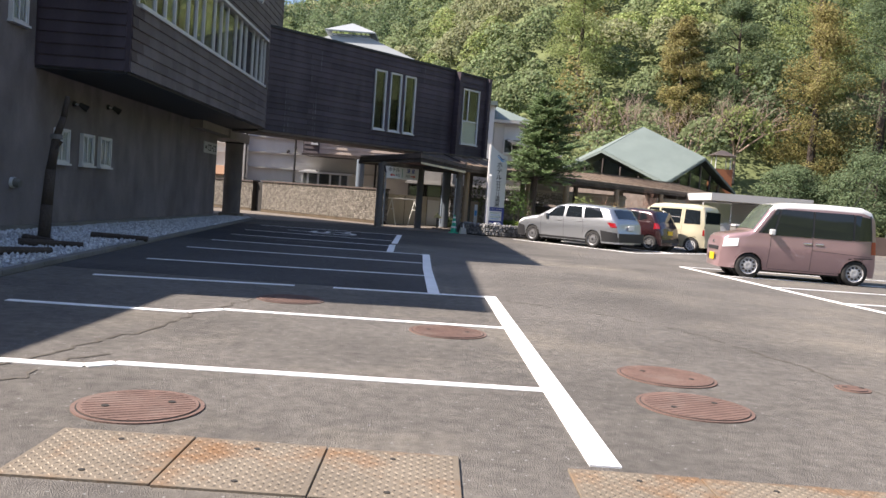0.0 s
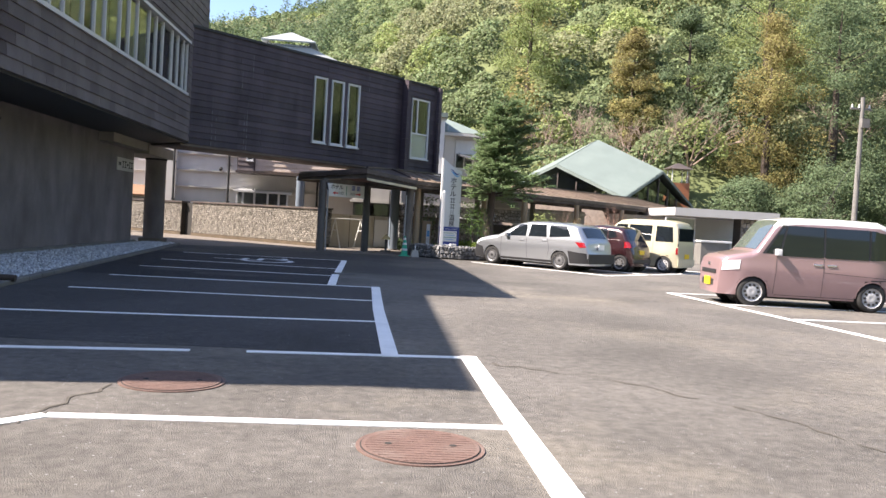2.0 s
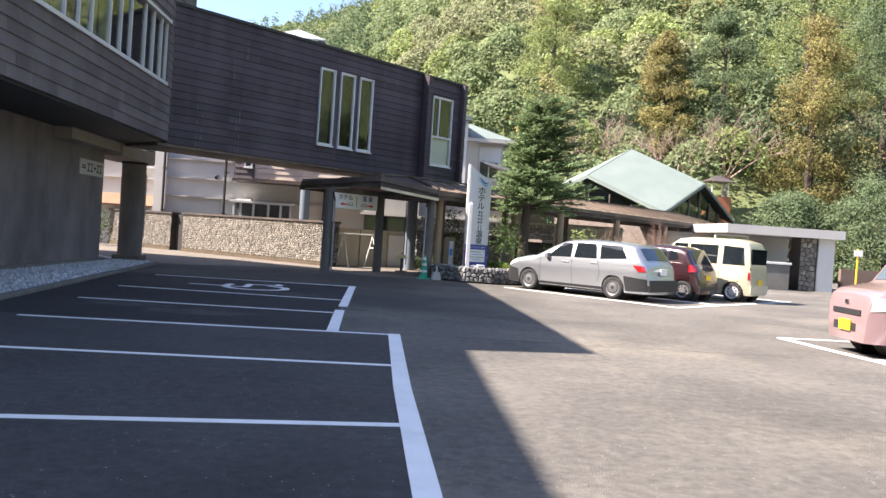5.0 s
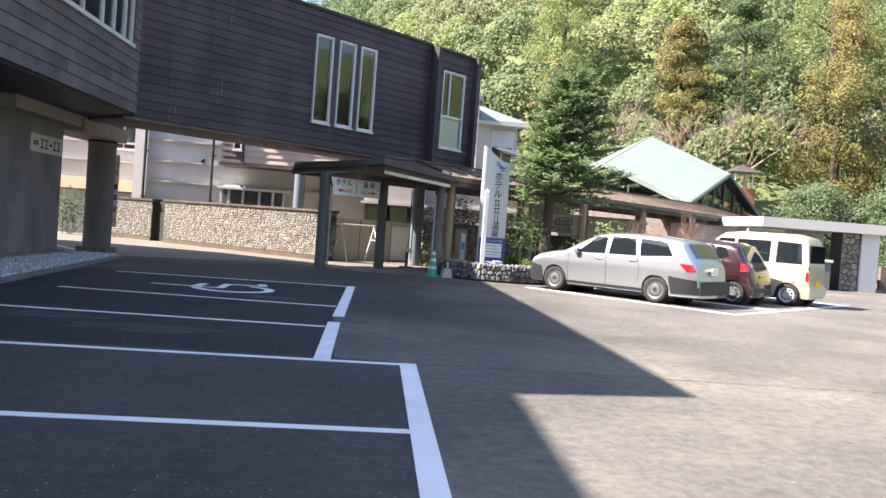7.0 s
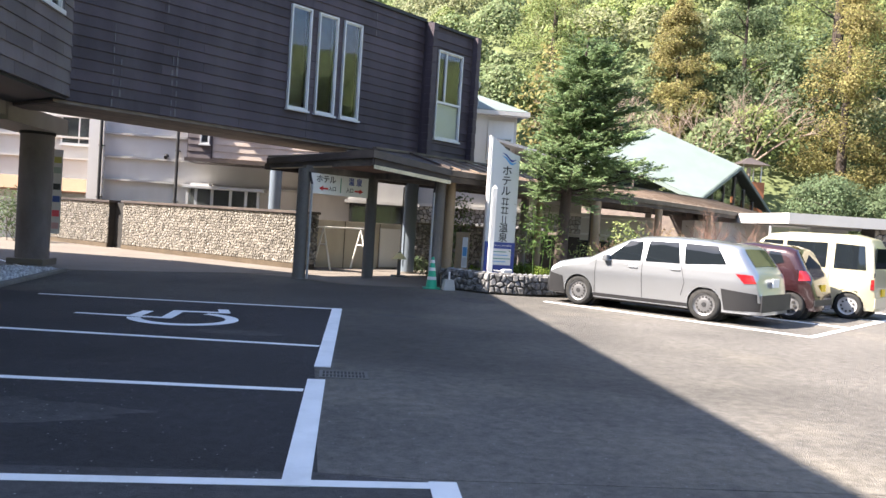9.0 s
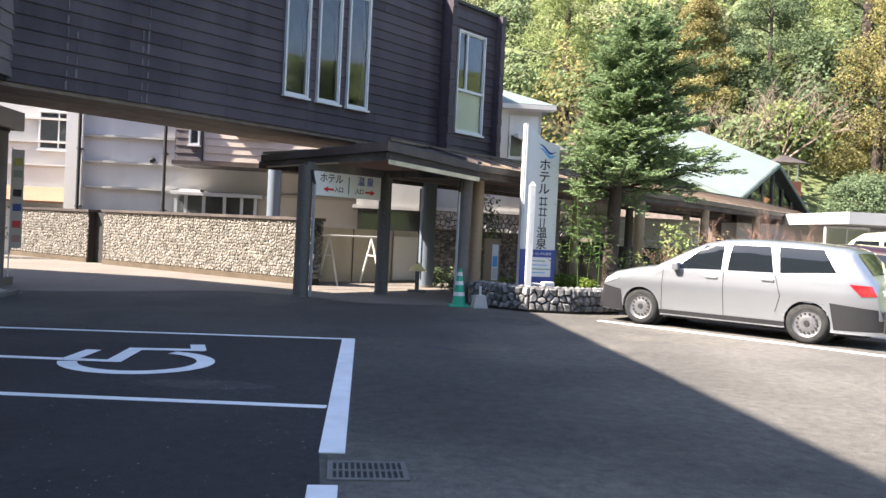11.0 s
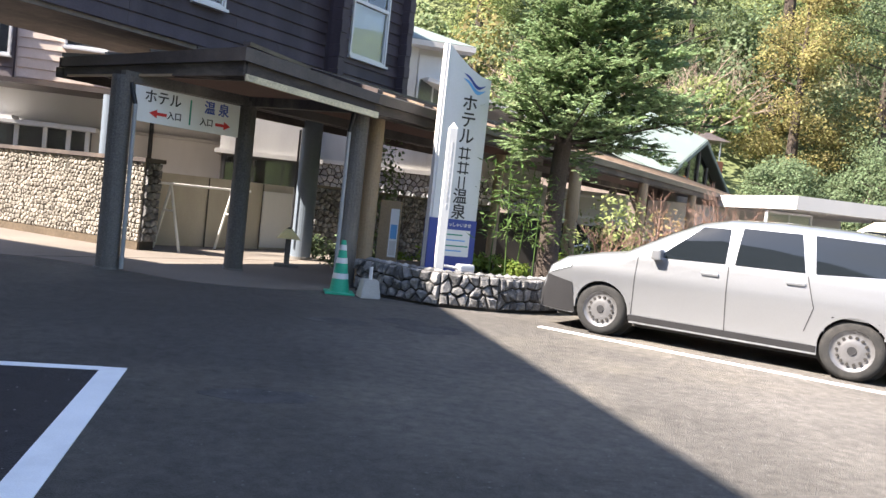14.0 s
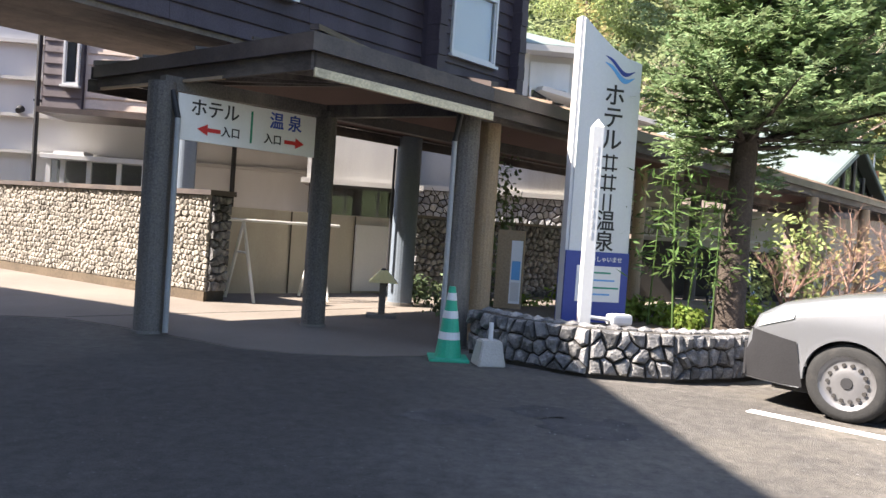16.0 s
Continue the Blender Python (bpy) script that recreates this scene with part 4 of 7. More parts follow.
part("foot", box(-0.03, -0.01, -0.3, W + 0.01, 0.17, 0.75), ink["navy"], tw, "navy blue foot panel")
part("notice", box(0.1, -0.016, 0.22, 0.62, -0.011, 0.6), board_m, tw, "white notice on the navy panel")
for k, z in enumerate((0.52, 0.44, 0.36, 0.29)):
    part("text_bar", box(0.14 + 0.05 * (k % 2), -0.02, z, 0.5 + 0.05 * (k % 3), -0.017, z + 0.018), ink["sky"] if k % 2 else ink["green"], tw)
text("いらっしゃいませ", 0.062, M["frame"], tw, pose(0.38, -0.014, 0.67) @ FRONT, weight=0.001)
for i, ch in enumerate("ホテル"):
    text(ch, 0.25, ink["black"], tw, pose(0.4, -0.003, 2.4 - 0.235 * i) @ FRONT, weight=0.003)
for i, ch in enumerate("温泉"):
    text(ch, 0.23, ink["black"], tw, pose(0.4, -0.003, 1.07 - 0.22 * i) @ FRONT, weight=0.003)
for i in range(3):
    z = 1.7 - 0.21 * i
    bm = bmesh.new()
    for a in ((0.31, z + 0.05, 0.49, z + 0.07), (0.31, z - 0.07, 0.49, z - 0.05), (0.35, z - 0.09, 0.37, z + 0.09), (0.43, z - 0.09, 0.45, z + 0.09))[2 * (i == 2):]:
        bm_box(bm, a[0], -0.005, a[1], a[2], -0.001, a[3])
    part("lettering", bm, ink["black"], tw)
for k, (c, w, dzz) in enumerate((("navy", 0.05, 0.0), ("sky", 0.06, -0.07))):
    bm = bmesh.new()
    pts = [(0.26 + 0.36 * t, 2.82 - 0.17 * (1 - math.exp(-2.6 * t)) + dzz + 0.035 * math.sin(t * 7)) for t in [i / 12 for i in range(13)]]
    for (x0, z0), (x1, z1), i in zip(pts, pts[1:], range(12)):
        wa, wb = w * math.sin(math.pi * (i + 0.1) / 12.3) + 0.004, w * math.sin(math.pi * (i + 1.1) / 12.3) + 0.004
        bm.faces.new([bm.verts.new((x0, -0.004, z0 - wa / 2)), bm.verts.new((x1, -0.004, z1 - wb / 2)), bm.verts.new((x1, -0.004, z1 + wb / 2)), bm.verts.new((x0, -0.004, z0 + wa / 2))])
    part("emblem", bm, ink[c], tw, "wave emblem")
pp = empty("white_post", "slim white square post with a pointed top", "post", pose(2.2, 34.15, 0.3))
bm = box(-0.055, -0.055, 0, 0.055, 0.055, 2.0, bevel=0.006)
part("shaft", bm, mat("white_post_paint", (0.62, 0.62, 0.61), 0.45, 0.05, 2, 40, 0.02), pp)
bm = bmesh.new()
bmesh.ops.create_cone(bm, cap_ends=True, segments=4, radius1=0.078, radius2=0.004, depth=0.08, matrix=Matrix.Translation((0, 0, 2.04)) @ pose(0, 0, 0, 0, 0, 45))
part("tip", bm, M["frame"], pp)
for k in range(9):
    part("text_bar", box(-0.008, -0.058, 0.95 + 0.1 * k, 0.008, -0.0555, 1.02 + 0.1 * k), M["grey"], pp)
fl = empty("floodlight", "small white floodlight lying on the planter", "lamp", pose(2.62, 34.42, 0.36, 0, 0, 20))
part("body", box(-0.11, -0.07, 0.05, 0.13, 0.07, 0.16, bevel=0.03), M["frame"], fl)
part("stem", cyl((-0.1, 0, 0.1), (-0.32, 0.02, 0.12), 0.02, n=8), M["frame"], fl)
part("bracket", box(-0.03, -0.03, 0, 0.03, 0.03, 0.06), M["black"], fl)
gs = empty("guide_post", "brown post with a pale information face in the planting bed", "post", pose(1.78, 36.05, 0.3, 0, 0, -12))
part("body", box(-0.17, -0.08, 0, 0.15, 0.1, 0.98, bevel=0.01), M["woodlight"], gs)
part("face", box(0.0, -0.085, 0.12, 0.13, -0.08, 0.86), board_m, gs)
part("screen", box(0.015, -0.09, 0.4, 0.115, -0.085, 0.62), ink["sky"], gs)
part("bar", box(0.015, -0.09, 0.15, 0.115, -0.085, 0.37), M["grey"], gs)

cone_m = mat("green_cone", (0.02, 0.33, 0.2), 0.5, 0.15, 3, 40, 0.05)
cn = empty("traffic_cone", "green traffic cone with white bands", "cone", pose(0.94, 34.25, 0.0))
part("base", box(-0.19, -0.19, 0, 0.19, 0.19, 0.03, bevel=0.01), cone_m, cn)
part("body", cyl((0, 0, 0.03), (0, 0, 0.7), 0.13, 0.03, 20), cone_m, cn)
for z in (0.2, 0.4, 0.57):
    r = 0.13 - 0.1 * (z - 0.03) / 0.67 + 0.003
    part("band", cyl((0, 0, z), (0, 0, z + 0.07), r, r - 0.0104, 20), M["frame"], cn, "white reflective band")
wb = empty("weight_block", "concrete weight block with a short steel stub", "block", pose(1.3, 34.05, 0, 0, 0, 10))
bm = bmesh.new()
bmesh.ops.create_cone(bm, cap_ends=True, segments=4, radius1=0.19, radius2=0.135, depth=0.24, matrix=Matrix.Translation((0, 0, 0.12)) @ pose(0, 0, 0, 0, 0, 45))
bmesh.ops.bevel(bm, geom=list(bm.edges), offset=0.012, segments=2, affect="EDGES")
part("block", bm, mat("pale_concrete", (0.4, 0.39, 0.36), 0.9, 0.15, 3, 60, 0.3), wb)
part("stub", cyl((0.01, 0, 0.24), (0.01, 0, 0.4), 0.022, n=10), M["frame"], wb)
ln = empty("garden_lantern", "low lantern with a pyramid shade on a dark post", "lamp", pose(0.3, 37.35, 0.0))
part("base", box(-0.2, -0.16, 0, 0.2, 0.16, 0.05, bevel=0.01), M["kerb"], ln)
part("post", box(-0.045, -0.045, 0.05, 0.045, 0.045, 0.48), M["wood"], ln)
bm = bmesh.new()
bmesh.ops.create_cone(bm, cap_ends=True, segments=4, radius1=0.27, radius2=0.06, depth=0.16, matrix=Matrix.Translation((0, 0, 0.555)) @ pose(0, 0, 0, 0, 0, 45))
part("shade", bm, mat("lantern_shade", (0.8, 0.68, 0.35), 0.6, 0.15), ln, "pale yellow pyramid shade")
part("cap", cyl((0, 0, 0.63), (0, 0, 0.66), 0.05, 0.02, 8), M["black"], ln)
bluecol = mat("blue_grey_paint", (0.13, 0.158, 0.19), 0.5, 0.2, 2, 50, 0.1, streak=5)
for x, y, h in ((0.58, 39.1, 2.6), (-3.62, 42.55, 2.9)):
    ob = empty("round_column", "smooth blue-grey round column", "column", pose(x, y, 0), "round columns")
    part("shaft", cyl((0, 0, 0.0), (0, 0, h), 0.19, 0.19, 28), bluecol, ob, smooth=False)
    part("collar", cyl((0, 0, 0.0), (0, 0, 0.06), 0.22, 0.22, 28), M["kerb"], ob)
part("cable_pipe", cyl((0.36, 38.95, 0.3), (0.36, 38.95, 2.4), 0.02, n=8), M["black"], ob)
bpy.data.objects["cable_pipe"].parent = None
tagged(bpy.data.objects["cable_pipe"], "thin black pipe beside the round column", "pipe")
# two A-shaped trestles with a bar
bar_w = mat("white_tube", (0.7, 0.69, 0.65), 0.45, 0.1, 4, 60, 0.05)
tr = empty("barrier", "white tube barrier on two A-shaped trestles", "barrier", pose(-1.62, 38.55, 0.0, 0, 0, 42))
for x in (-0.18, 1.15):
    for s in (-1, 1):
        part("leg", cyl((x, 0.38 * s, 0.0), (x, 0, 1.14), 0.024, n=8), bar_w, tr)
    part("crosspiece", cyl((x, -0.15, 0.7), (x, 0.15, 0.7), 0.016, n=8), bar_w, tr)
part("bar", cyl((-0.45, 0, 1.16), (1.58, 0, 1.16), 0.022, n=10), bar_w, tr, "rust-marked white bar")
# beige wall and dark stone wall behind
bw1 = mat("beige_wall", (0.42, 0.38, 0.31), 0.9, 0.12, 1, 60, 0.15, stain=(0.26, 0.22, 0.17), amount=0.5, streak=3)
structure("wall_18", prism([(-2.5, 38.98), (0.95, 41.55), (0.8, 41.75), (-2.65, 39.18)], 0, 1.35), bw1, "plain beige screen wall")
structure("wall_19", prism([(-0.2, 40.62), (0.5, 41.14), (0.47, 41.18), (-0.23, 40.66)], 0.05, 1.2), M["grey"], "grey door panel in the beige screen wall")
for x, y in ((-1.25, 39.9), (-0.24, 40.655)):
    structure("joint", prism([(x, y - 0.012), (x + 0.02, y + 0.003), (x + 0.02, y + 0.03), (x, y + 0.03)], 0, 1.34), M["mortar"], "dark upright joint")
dk = empty("wall_20", "dark grey stone wall in the shade", "", kind="structure")
part("core", prism([(0.8, 41.0), (5.5, 43.6), (5.4, 43.9), (0.7, 41.3)], 0, 1.4), M["mortar"], dk)
cobbles(dk, (0.8, 41.0, 0), (5.5, 43.6, 0), 0.0, 1.4, 0.12, M["darkstone"], 150, 0.05, 40)
structure("coping", prism([(0.7, 40.9), (5.6, 43.55), (5.4, 44.0), (0.6, 41.35)], 1.4, 1.45), M["roofm"])

# ---- cars ----
def curve(pts):
    def f(x):
        if x <= pts[0][0]:
            return pts[0][1]
        for (a, za), (b, zb) in zip(pts, pts[1:]):
            if x <= b:
                t = (x - a) / (b - a)
                return za + (zb - za) * t
        return pts[-1][1]
    return f


def lathe(profile, n=28):
    """A body of revolution round y from (y, r) pairs."""
    bm = bmesh.new()
    rings = []
    for y, r in profile:
        rings.append([bm.verts.new((r * math.cos(2 * math.pi * k / n), y, r * math.sin(2 * math.pi * k / n))) for k in range(n)])
    for a, b in zip(rings, rings[1:]):
        for k in range(n):
            bm.faces.new((a[k], a[(k + 1) % n], b[(k + 1) % n], b[k]))
    bmesh.ops.recalc_face_normals(bm, faces=bm.faces)
    return bm


CM = dict(
    cover=mat("silver_wheel_cover", (0.42, 0.42, 0.43), 0.4, 0.06, 4, 40, 0, metal=0.2),
    chrome=mat("chrome", (0.75, 0.75, 0.76), 0.15, 0.03, 3, 40, 0, metal=1.0),
    rim=mat("painted_steel_rim", (0.17, 0.17, 0.175), 0.4, 0.08, 4, 40, 0, metal=0.5),
    lamp=paint("clear_lamp", (0.75, 0.77, 0.78), 0.1, 1.0),
    tail=paint("red_lamp", (0.3, 0.012, 0.016), 0.15, 1.0),
    plate=mat("white_number_plate", (0.75, 0.76, 0.74), 0.5, 0.05),
    yplate=mat("yellow_number_plate", (0.75, 0.5, 0.02), 0.5, 0.05),
    glass=paint("dark_car_glass", (0.01, 0.013, 0.016), 0.03, 0.35),
    wind=paint("windscreen", (0.07, 0.085, 0.08), 0.04, 0.7),
    seam=mat("seam", (0.03, 0.03, 0.03), 0.7, 0.1),
)


def build_car(name, label, m, p):
    """A car along +x from its front at x = 0, made from its side outline, with windows, lamps, seams and wheels laid on the skin."""
    top, L, half, sill = curve(p["top"]), p["L"], p["half"], 0.2
    belt, rmax = p["belt"], max(z for _, z in p["top"])
    wheels, wr = p["wheels"], p["wr"]
    car = empty(name, label, "car", m)

    def plan(x):
        e = min(x, L - x)
        return half * (1 - 0.2 * max(0.0, 1 - e / 0.55) ** 2.2)

    def side(x, z):
        w = plan(x)
        w -= 0.055 * max(0, (0.62 - z) / 0.42) ** 1.6 - 0.018 * math.exp(-((z - 0.72) / 0.12) ** 2)
        if z > belt:
            w -= p["lean"] * (z - belt) ** 1.15
        d = top(x) - z
        r = p["round"]
        if d < r:
            w -= (r - math.sqrt(max(r * r - (r - d) ** 2, 0))) * 1.1
        return w

    xs = sorted({round(L * k / 84, 4) for k in range(85)} | {x for x, _ in p["top"]})
    ns, nt = 20, 5
    for which in ("body", "roof"):
        bm = bmesh.new()
        rows = []
        for x in xs:
            t = top(x)
            row = []
            for k in range(ns + 1):
                s = 1 - (1 - k / ns) ** 1.35
                z = sill + (t - sill) * s
                row.append((x, side(x, z), z))
            ye = row[-1][1]
            for k in range(1, nt + 1):
                f = 1 - k / nt
                row.append((x, ye * f, t + p["crown"] * (1 - f * f)))
            rows.append(row)
        for sgn in (1, -1):
            vs = [[bm.verts.new((x, sgn * y, z)) for x, y, z in row] for row in rows]
            for i in range(len(xs) - 1):
                for k in range(ns + nt):
                    xc = (xs[i] + xs[i + 1]) / 2
                    zc = sum(rows[a][b][2] for a in (i, i + 1) for b in (k, k + 1)) / 4
                    if k < ns and any(math.hypot(xc - wx, zc - wr) < wr + 0.035 for wx in wheels):
                        continue
                    roofy = p.get("roof") and p["roof"][0] < xc < p["roof"][1] and zc > top(xc) - 0.1 and zc > rmax - 0.2
                    if bool(roofy) != (which == "roof"):
                        continue
                    q = (vs[i][k], vs[i + 1][k], vs[i + 1][k + 1], vs[i][k + 1])
                    try:
                        bm.faces.new(q if sgn < 0 else q[::-1])
                    except ValueError:
                        pass
            if which == "body":
                for row, e in ((vs[0], 0), (vs[-1], 1)):
                    bm.faces.new([*row, bm.verts.new((xs[0] if not e else xs[-1], 0, sill))])
        bmesh.ops.remove_doubles(bm, verts=bm.verts, dist=1e-4)
        bmesh.ops.recalc_face_normals(bm, faces=bm.faces)
        if len(bm.faces):
            part("body" if which == "body" else "roof", bm, p["paint"] if which == "body" else p["roof"][2], car, smooth=True)
        else:
            bm.free()

    def patch(nm, quad, material, sgn=-1, off=0.006, parent=None, lab="", n=8, mm=4):
        bm = bmesh.new()
        g = []
        for i in range(n + 1):
            u = i / n
            col = []
            for j in range(mm + 1):
                v = j / mm
                x = (1 - v) * ((1 - u) * quad[0][0] + u * quad[1][0]) + v * ((1 - u) * quad[3][0] + u * quad[2][0])
                z = (1 - v) * ((1 - u) * quad[0][1] + u * quad[1][1]) + v * ((1 - u) * quad[3][1] + u * quad[2][1])
                z = min(z, top(x) - 0.01)
                col.append(bm.verts.new((x, sgn * (side(x, z) + off), z)))
            g.append(col)
        for i in range(n):
            for j in range(mm):
                bm.faces.new((g[i][j], g[i + 1][j], g[i + 1][j + 1], g[i][j + 1]))
        return part(nm, bm, material, parent or car, lab, smooth=True)

    def cap(nm, x0, x1, f0, f1, material, lab="", off=0.008, n=8):
        """A patch over the top outline between x0 and x1, across a share of the width."""
        bm = bmesh.new()
        g = []
        for i in range(n + 1):
            x = x0 + (x1 - x0) * i / n
            sl = (top(x + 0.02) - top(x - 0.02)) / 0.04
            nl = math.hypot(1, sl)
            col = []
            for j in range(9):
                f = f0 + (f1 - f0) * j / 8
                y = f * (side(x, top(x) - 0.001) + 0.02)
                col.append(bm.verts.new((x - off * sl / nl, y, top(x) + off / nl + p["crown"] * (1 - f * f))))
            g.append(col)
        for i in range(n):
            for j in range(8):
                bm.faces.new((g[i][j], g[i + 1][j], g[i + 1][j + 1], g[i][j + 1]))
        return part(nm, bm, material, car, lab, smooth=True)

    for sgn in (-1, 1):
        for nm, q in p["windows"]:
            patch(nm, q, CM["glass"], sgn, 0.008)
        for q in p.get("bands", ()):
            patch("pillar_trim", q, M["black"], sgn, 0.004, lab="black pillar trim")
        for (x0, z0), (x1, z1) in p["seams"]:
            dx, dz2 = x1 - x0, z1 - z0
            ln = math.hypot(dx, dz2)
            ox, oz = -dz2 / ln * 0.0042, dx / ln * 0.0042
            patch("seam", [(x0 - ox, z0 - oz), (x1 - ox, z1 - oz), (x1 + ox, z1 + oz), (x0 + ox, z0 + oz)], CM["seam"], sgn, 0.004, n=10, mm=1)
        for x, z in p["handles"]:
            y = side(x, z)
            part("handle", box(x - 0.09, sgn * y - 0.02, z - 0.018, x + 0.09, sgn * y + 0.022, z + 0.018, bevel=0.008), p.get("handle_m", CM["chrome"]), car)
        hx, hz = p["mirror"]
        y = sgn * (side(hx, hz) + 0.045)
        mir = part("mirror", box(hx - 0.05, y - 0.07, hz - 0.06, hx + 0.06, y + 0.07, hz + 0.07, bevel=0.025), p.get("mirror_m", p["paint"]), car)
        part("stalk", box(hx - 0.03, sgn * side(hx, hz) - 0.04, hz - 0.06, hx + 0.04, y, hz - 0.03), M["black"], mir)
        for nm, q, mt, lab in p["side_patches"]:
            patch(nm, q, mt, sgn, 0.01, lab=lab)
        for i, wx in enumerate(wheels):
            wy = sgn * (half - 0.1)
            tyre = part("wheel", lathe([(-0.09, 0.1), (-0.09, wr - 0.05), (-0.075, wr - 0.012), (-0.04, wr), (0.04, wr), (0.075, wr - 0.012), (0.09, wr - 0.05), (0.085, wr * 0.68)]), M["tyre"], car, smooth=True, m=pose(wx, wy, wr, 0, 0, 0 if sgn > 0 else 180))
            rr = wr * 0.69
            part("rim", lathe([(0.085, rr), (0.06, rr - 0.02), (0.055, rr * 0.72), (0.075, rr * 0.5), (0.078, rr * 0.25), (0.07, 0.001)]), p["rim"], tyre, smooth=True)
            hole = mesh("hole", cyl((0, -0.02, 0), (0, 0.008, 0), rr * p.get("hole_s", 0.11), n=8), M["dark"])
            for k in range(p["holes"]):
                a = 2 * math.pi * k / p["holes"]
                c = Vector((math.cos(a) * rr * p.get("hole_r", 0.62), 0.07, math.sin(a) * rr * p.get("hole_r", 0.62)))
                piece("hole", hole, tyre, Matrix.Translation(c))
            if p.get("steel"):
                part("hub", cyl((0, 0.05, 0), (0, 0.088, 0), rr * 0.24, rr * 0.2, 14), M["black"], tyre, "dark wheel hub")
            ring = bmesh.new()
            seg = 24
            lo, hi = [], []
            for k in range(seg + 1):
                a = math.pi * (-0.02 + 1.04 * k / seg)
                for r, st in ((wr + 0.02, lo), (wr + p["lip"], hi)):
                    x, z = wx + r * math.cos(a), max(wr + r * math.sin(a), sill)
                    st.append((x, z))
            va = [ring.verts.new((x, sgn * (side(min(max(x, 0.01), L - 0.01), z) - 0.05), z)) for x, z in lo]
            vb = [ring.verts.new((x, sgn * (side(min(max(x, 0.01), L - 0.01), z) + 0.008), z)) for x, z in lo]
            vc = [ring.verts.new((x, sgn * (side(min(max(x, 0.01), L - 0.01), z) + 0.006), z)) for x, z in hi]
            for k in range(seg):
                ring.faces.new((va[k], va[k + 1], vb[k + 1], vb[k]))
                ring.faces.new((vb[k], vb[k + 1], vc[k + 1], vc[k]))
            part("wheel_arch", ring, p.get("lip_m", p["paint"]), car, smooth=False)
            wl = bmesh.new()
            bmesh.ops.create_cone(wl, cap_ends=True, segments=24, radius1=wr + 0.06, radius2=wr + 0.06, depth=0.3, matrix=Matrix.Translation((wx, sgn * (half - 0.36), wr + 0.02)) @ pose(0, 0, 0, 90, 0, 0))
            part("wheel_well", wl, M["dark"], car)
    part("underbody", box(0.25, -half + 0.12, 0.16, L - 0.25, half - 0.12, 0.3), M["dark"], car)
    for nm, x0, x1, f0, f1, mt, lab in p["caps"]:
        cap(nm, x0, x1, f0, f1, mt, lab)
    for nm, x, y0, z0, y1, z1, mt, lab in p["ends"]:
        part(nm, box(x - 0.012, y0, z0, x + 0.012, y1, z1, bevel=0.006), mt, car, lab)
    return car


def car_pose(x, y, heading):
    """The front's middle at x, y; heading: the way the tail points."""
    return pose(x, y, 0, 0, 0, heading)


silver = paint("silver_paint", (0.4, 0.415, 0.44), 0.34, 0.9, 0.75)
build_car("estate_car", "silver estate car with dark grey bumpers, parked nose to planter", car_pose(3.3 + 0.46, 32.8 + 0.72, -45), dict(
    L=4.42, half=0.845, belt=0.93, lean=0.3, round=0.13, crown=0.02, paint=silver, wheels=(0.82, 3.42), wr=0.3, rim=CM["rim"], holes=14, hole_s=0.075, hole_r=0.66, steel=True, lip=0.055,
    top=[(0, 0.5), (0.03, 0.62), (0.1, 0.74), (0.3, 0.85), (0.7, 0.94), (1.02, 0.99), (1.5, 1.25), (1.8, 1.39), (2.1, 1.455), (2.6, 1.475), (3.3, 1.455), (3.85, 1.4), (3.95, 1.36), (4.22, 1.0), (4.3, 0.9), (4.36, 0.6), (4.42, 0.45)],
    windows=[("window", [(1.42, 0.97), (2.14, 0.99), (2.14, 1.36), (1.85, 1.35)]), ("window", [(2.24, 0.99), (2.92, 1.0), (2.84, 1.38), (2.26, 1.38)]), ("window", [(3.02, 1.0), (3.78, 1.05), (3.58, 1.36), (2.96, 1.38)])],
    seams=[((1.18, 0.3), (1.2, 0.95)), ((2.2, 0.28), (2.18, 0.97)), ((2.95, 0.97), (3.04, 0.66)), ((3.04, 0.66), (2.97, 0.42)), ((1.2, 0.28), (2.98, 0.28))],
    handles=[(2.0, 0.86), (2.85, 0.88)], handle_m=silver, mirror=(1.42, 1.0),
    side_patches=[("tail_lamp", [(4.12, 0.74), (4.31, 0.75), (4.24, 0.89), (3.96, 0.9)], CM["tail"], "red tail lamp"), ("head_lamp", [(0.12, 0.64), (0.42, 0.74), (0.44, 0.84), (0.16, 0.73)], CM["lamp"], "clear head lamp"),
                  ("bumper", [(0.01, 0.21), (0.5, 0.21), (0.45, 0.56), (0.01, 0.63)], M["black"], "dark grey plastic bumper"), ("bumper", [(3.78, 0.24), (4.4, 0.26), (4.4, 0.56), (3.72, 0.62)], M["black"], "dark grey plastic bumper"),
                  ("sill_strip", [(1.15, 0.22), (3.1, 0.22), (3.1, 0.29), (1.15, 0.29)], M["black"], "dark sill strip")],
    caps=[("windscreen", 1.06, 1.78, -0.88, 0.88, CM["wind"], "sloping windscreen"), ("rear_window", 3.98, 4.2, -0.85, 0.85, CM["glass"], "dark rear window"), ("roof_moulding", 1.95, 3.85, 0.93, 0.97, M["black"], ""), ("roof_moulding", 1.95, 3.85, -0.97, -0.93, M["black"], "")],
    ends=[("bumper", 4.42, -0.78, 0.26, 0.78, 0.56, M["black"], "dark grey plastic bumper"), ("number_plate", 4.385, -0.17, 0.68, 0.17, 0.84, CM["plate"], "white number plate"), ("bumper", 0.0, -0.66, 0.22, 0.66, 0.5, M["black"], "dark grey plastic bumper")]))
maroon = paint("maroon_paint", (0.033, 0.012, 0.014), 0.25, 0.9, 0.2)
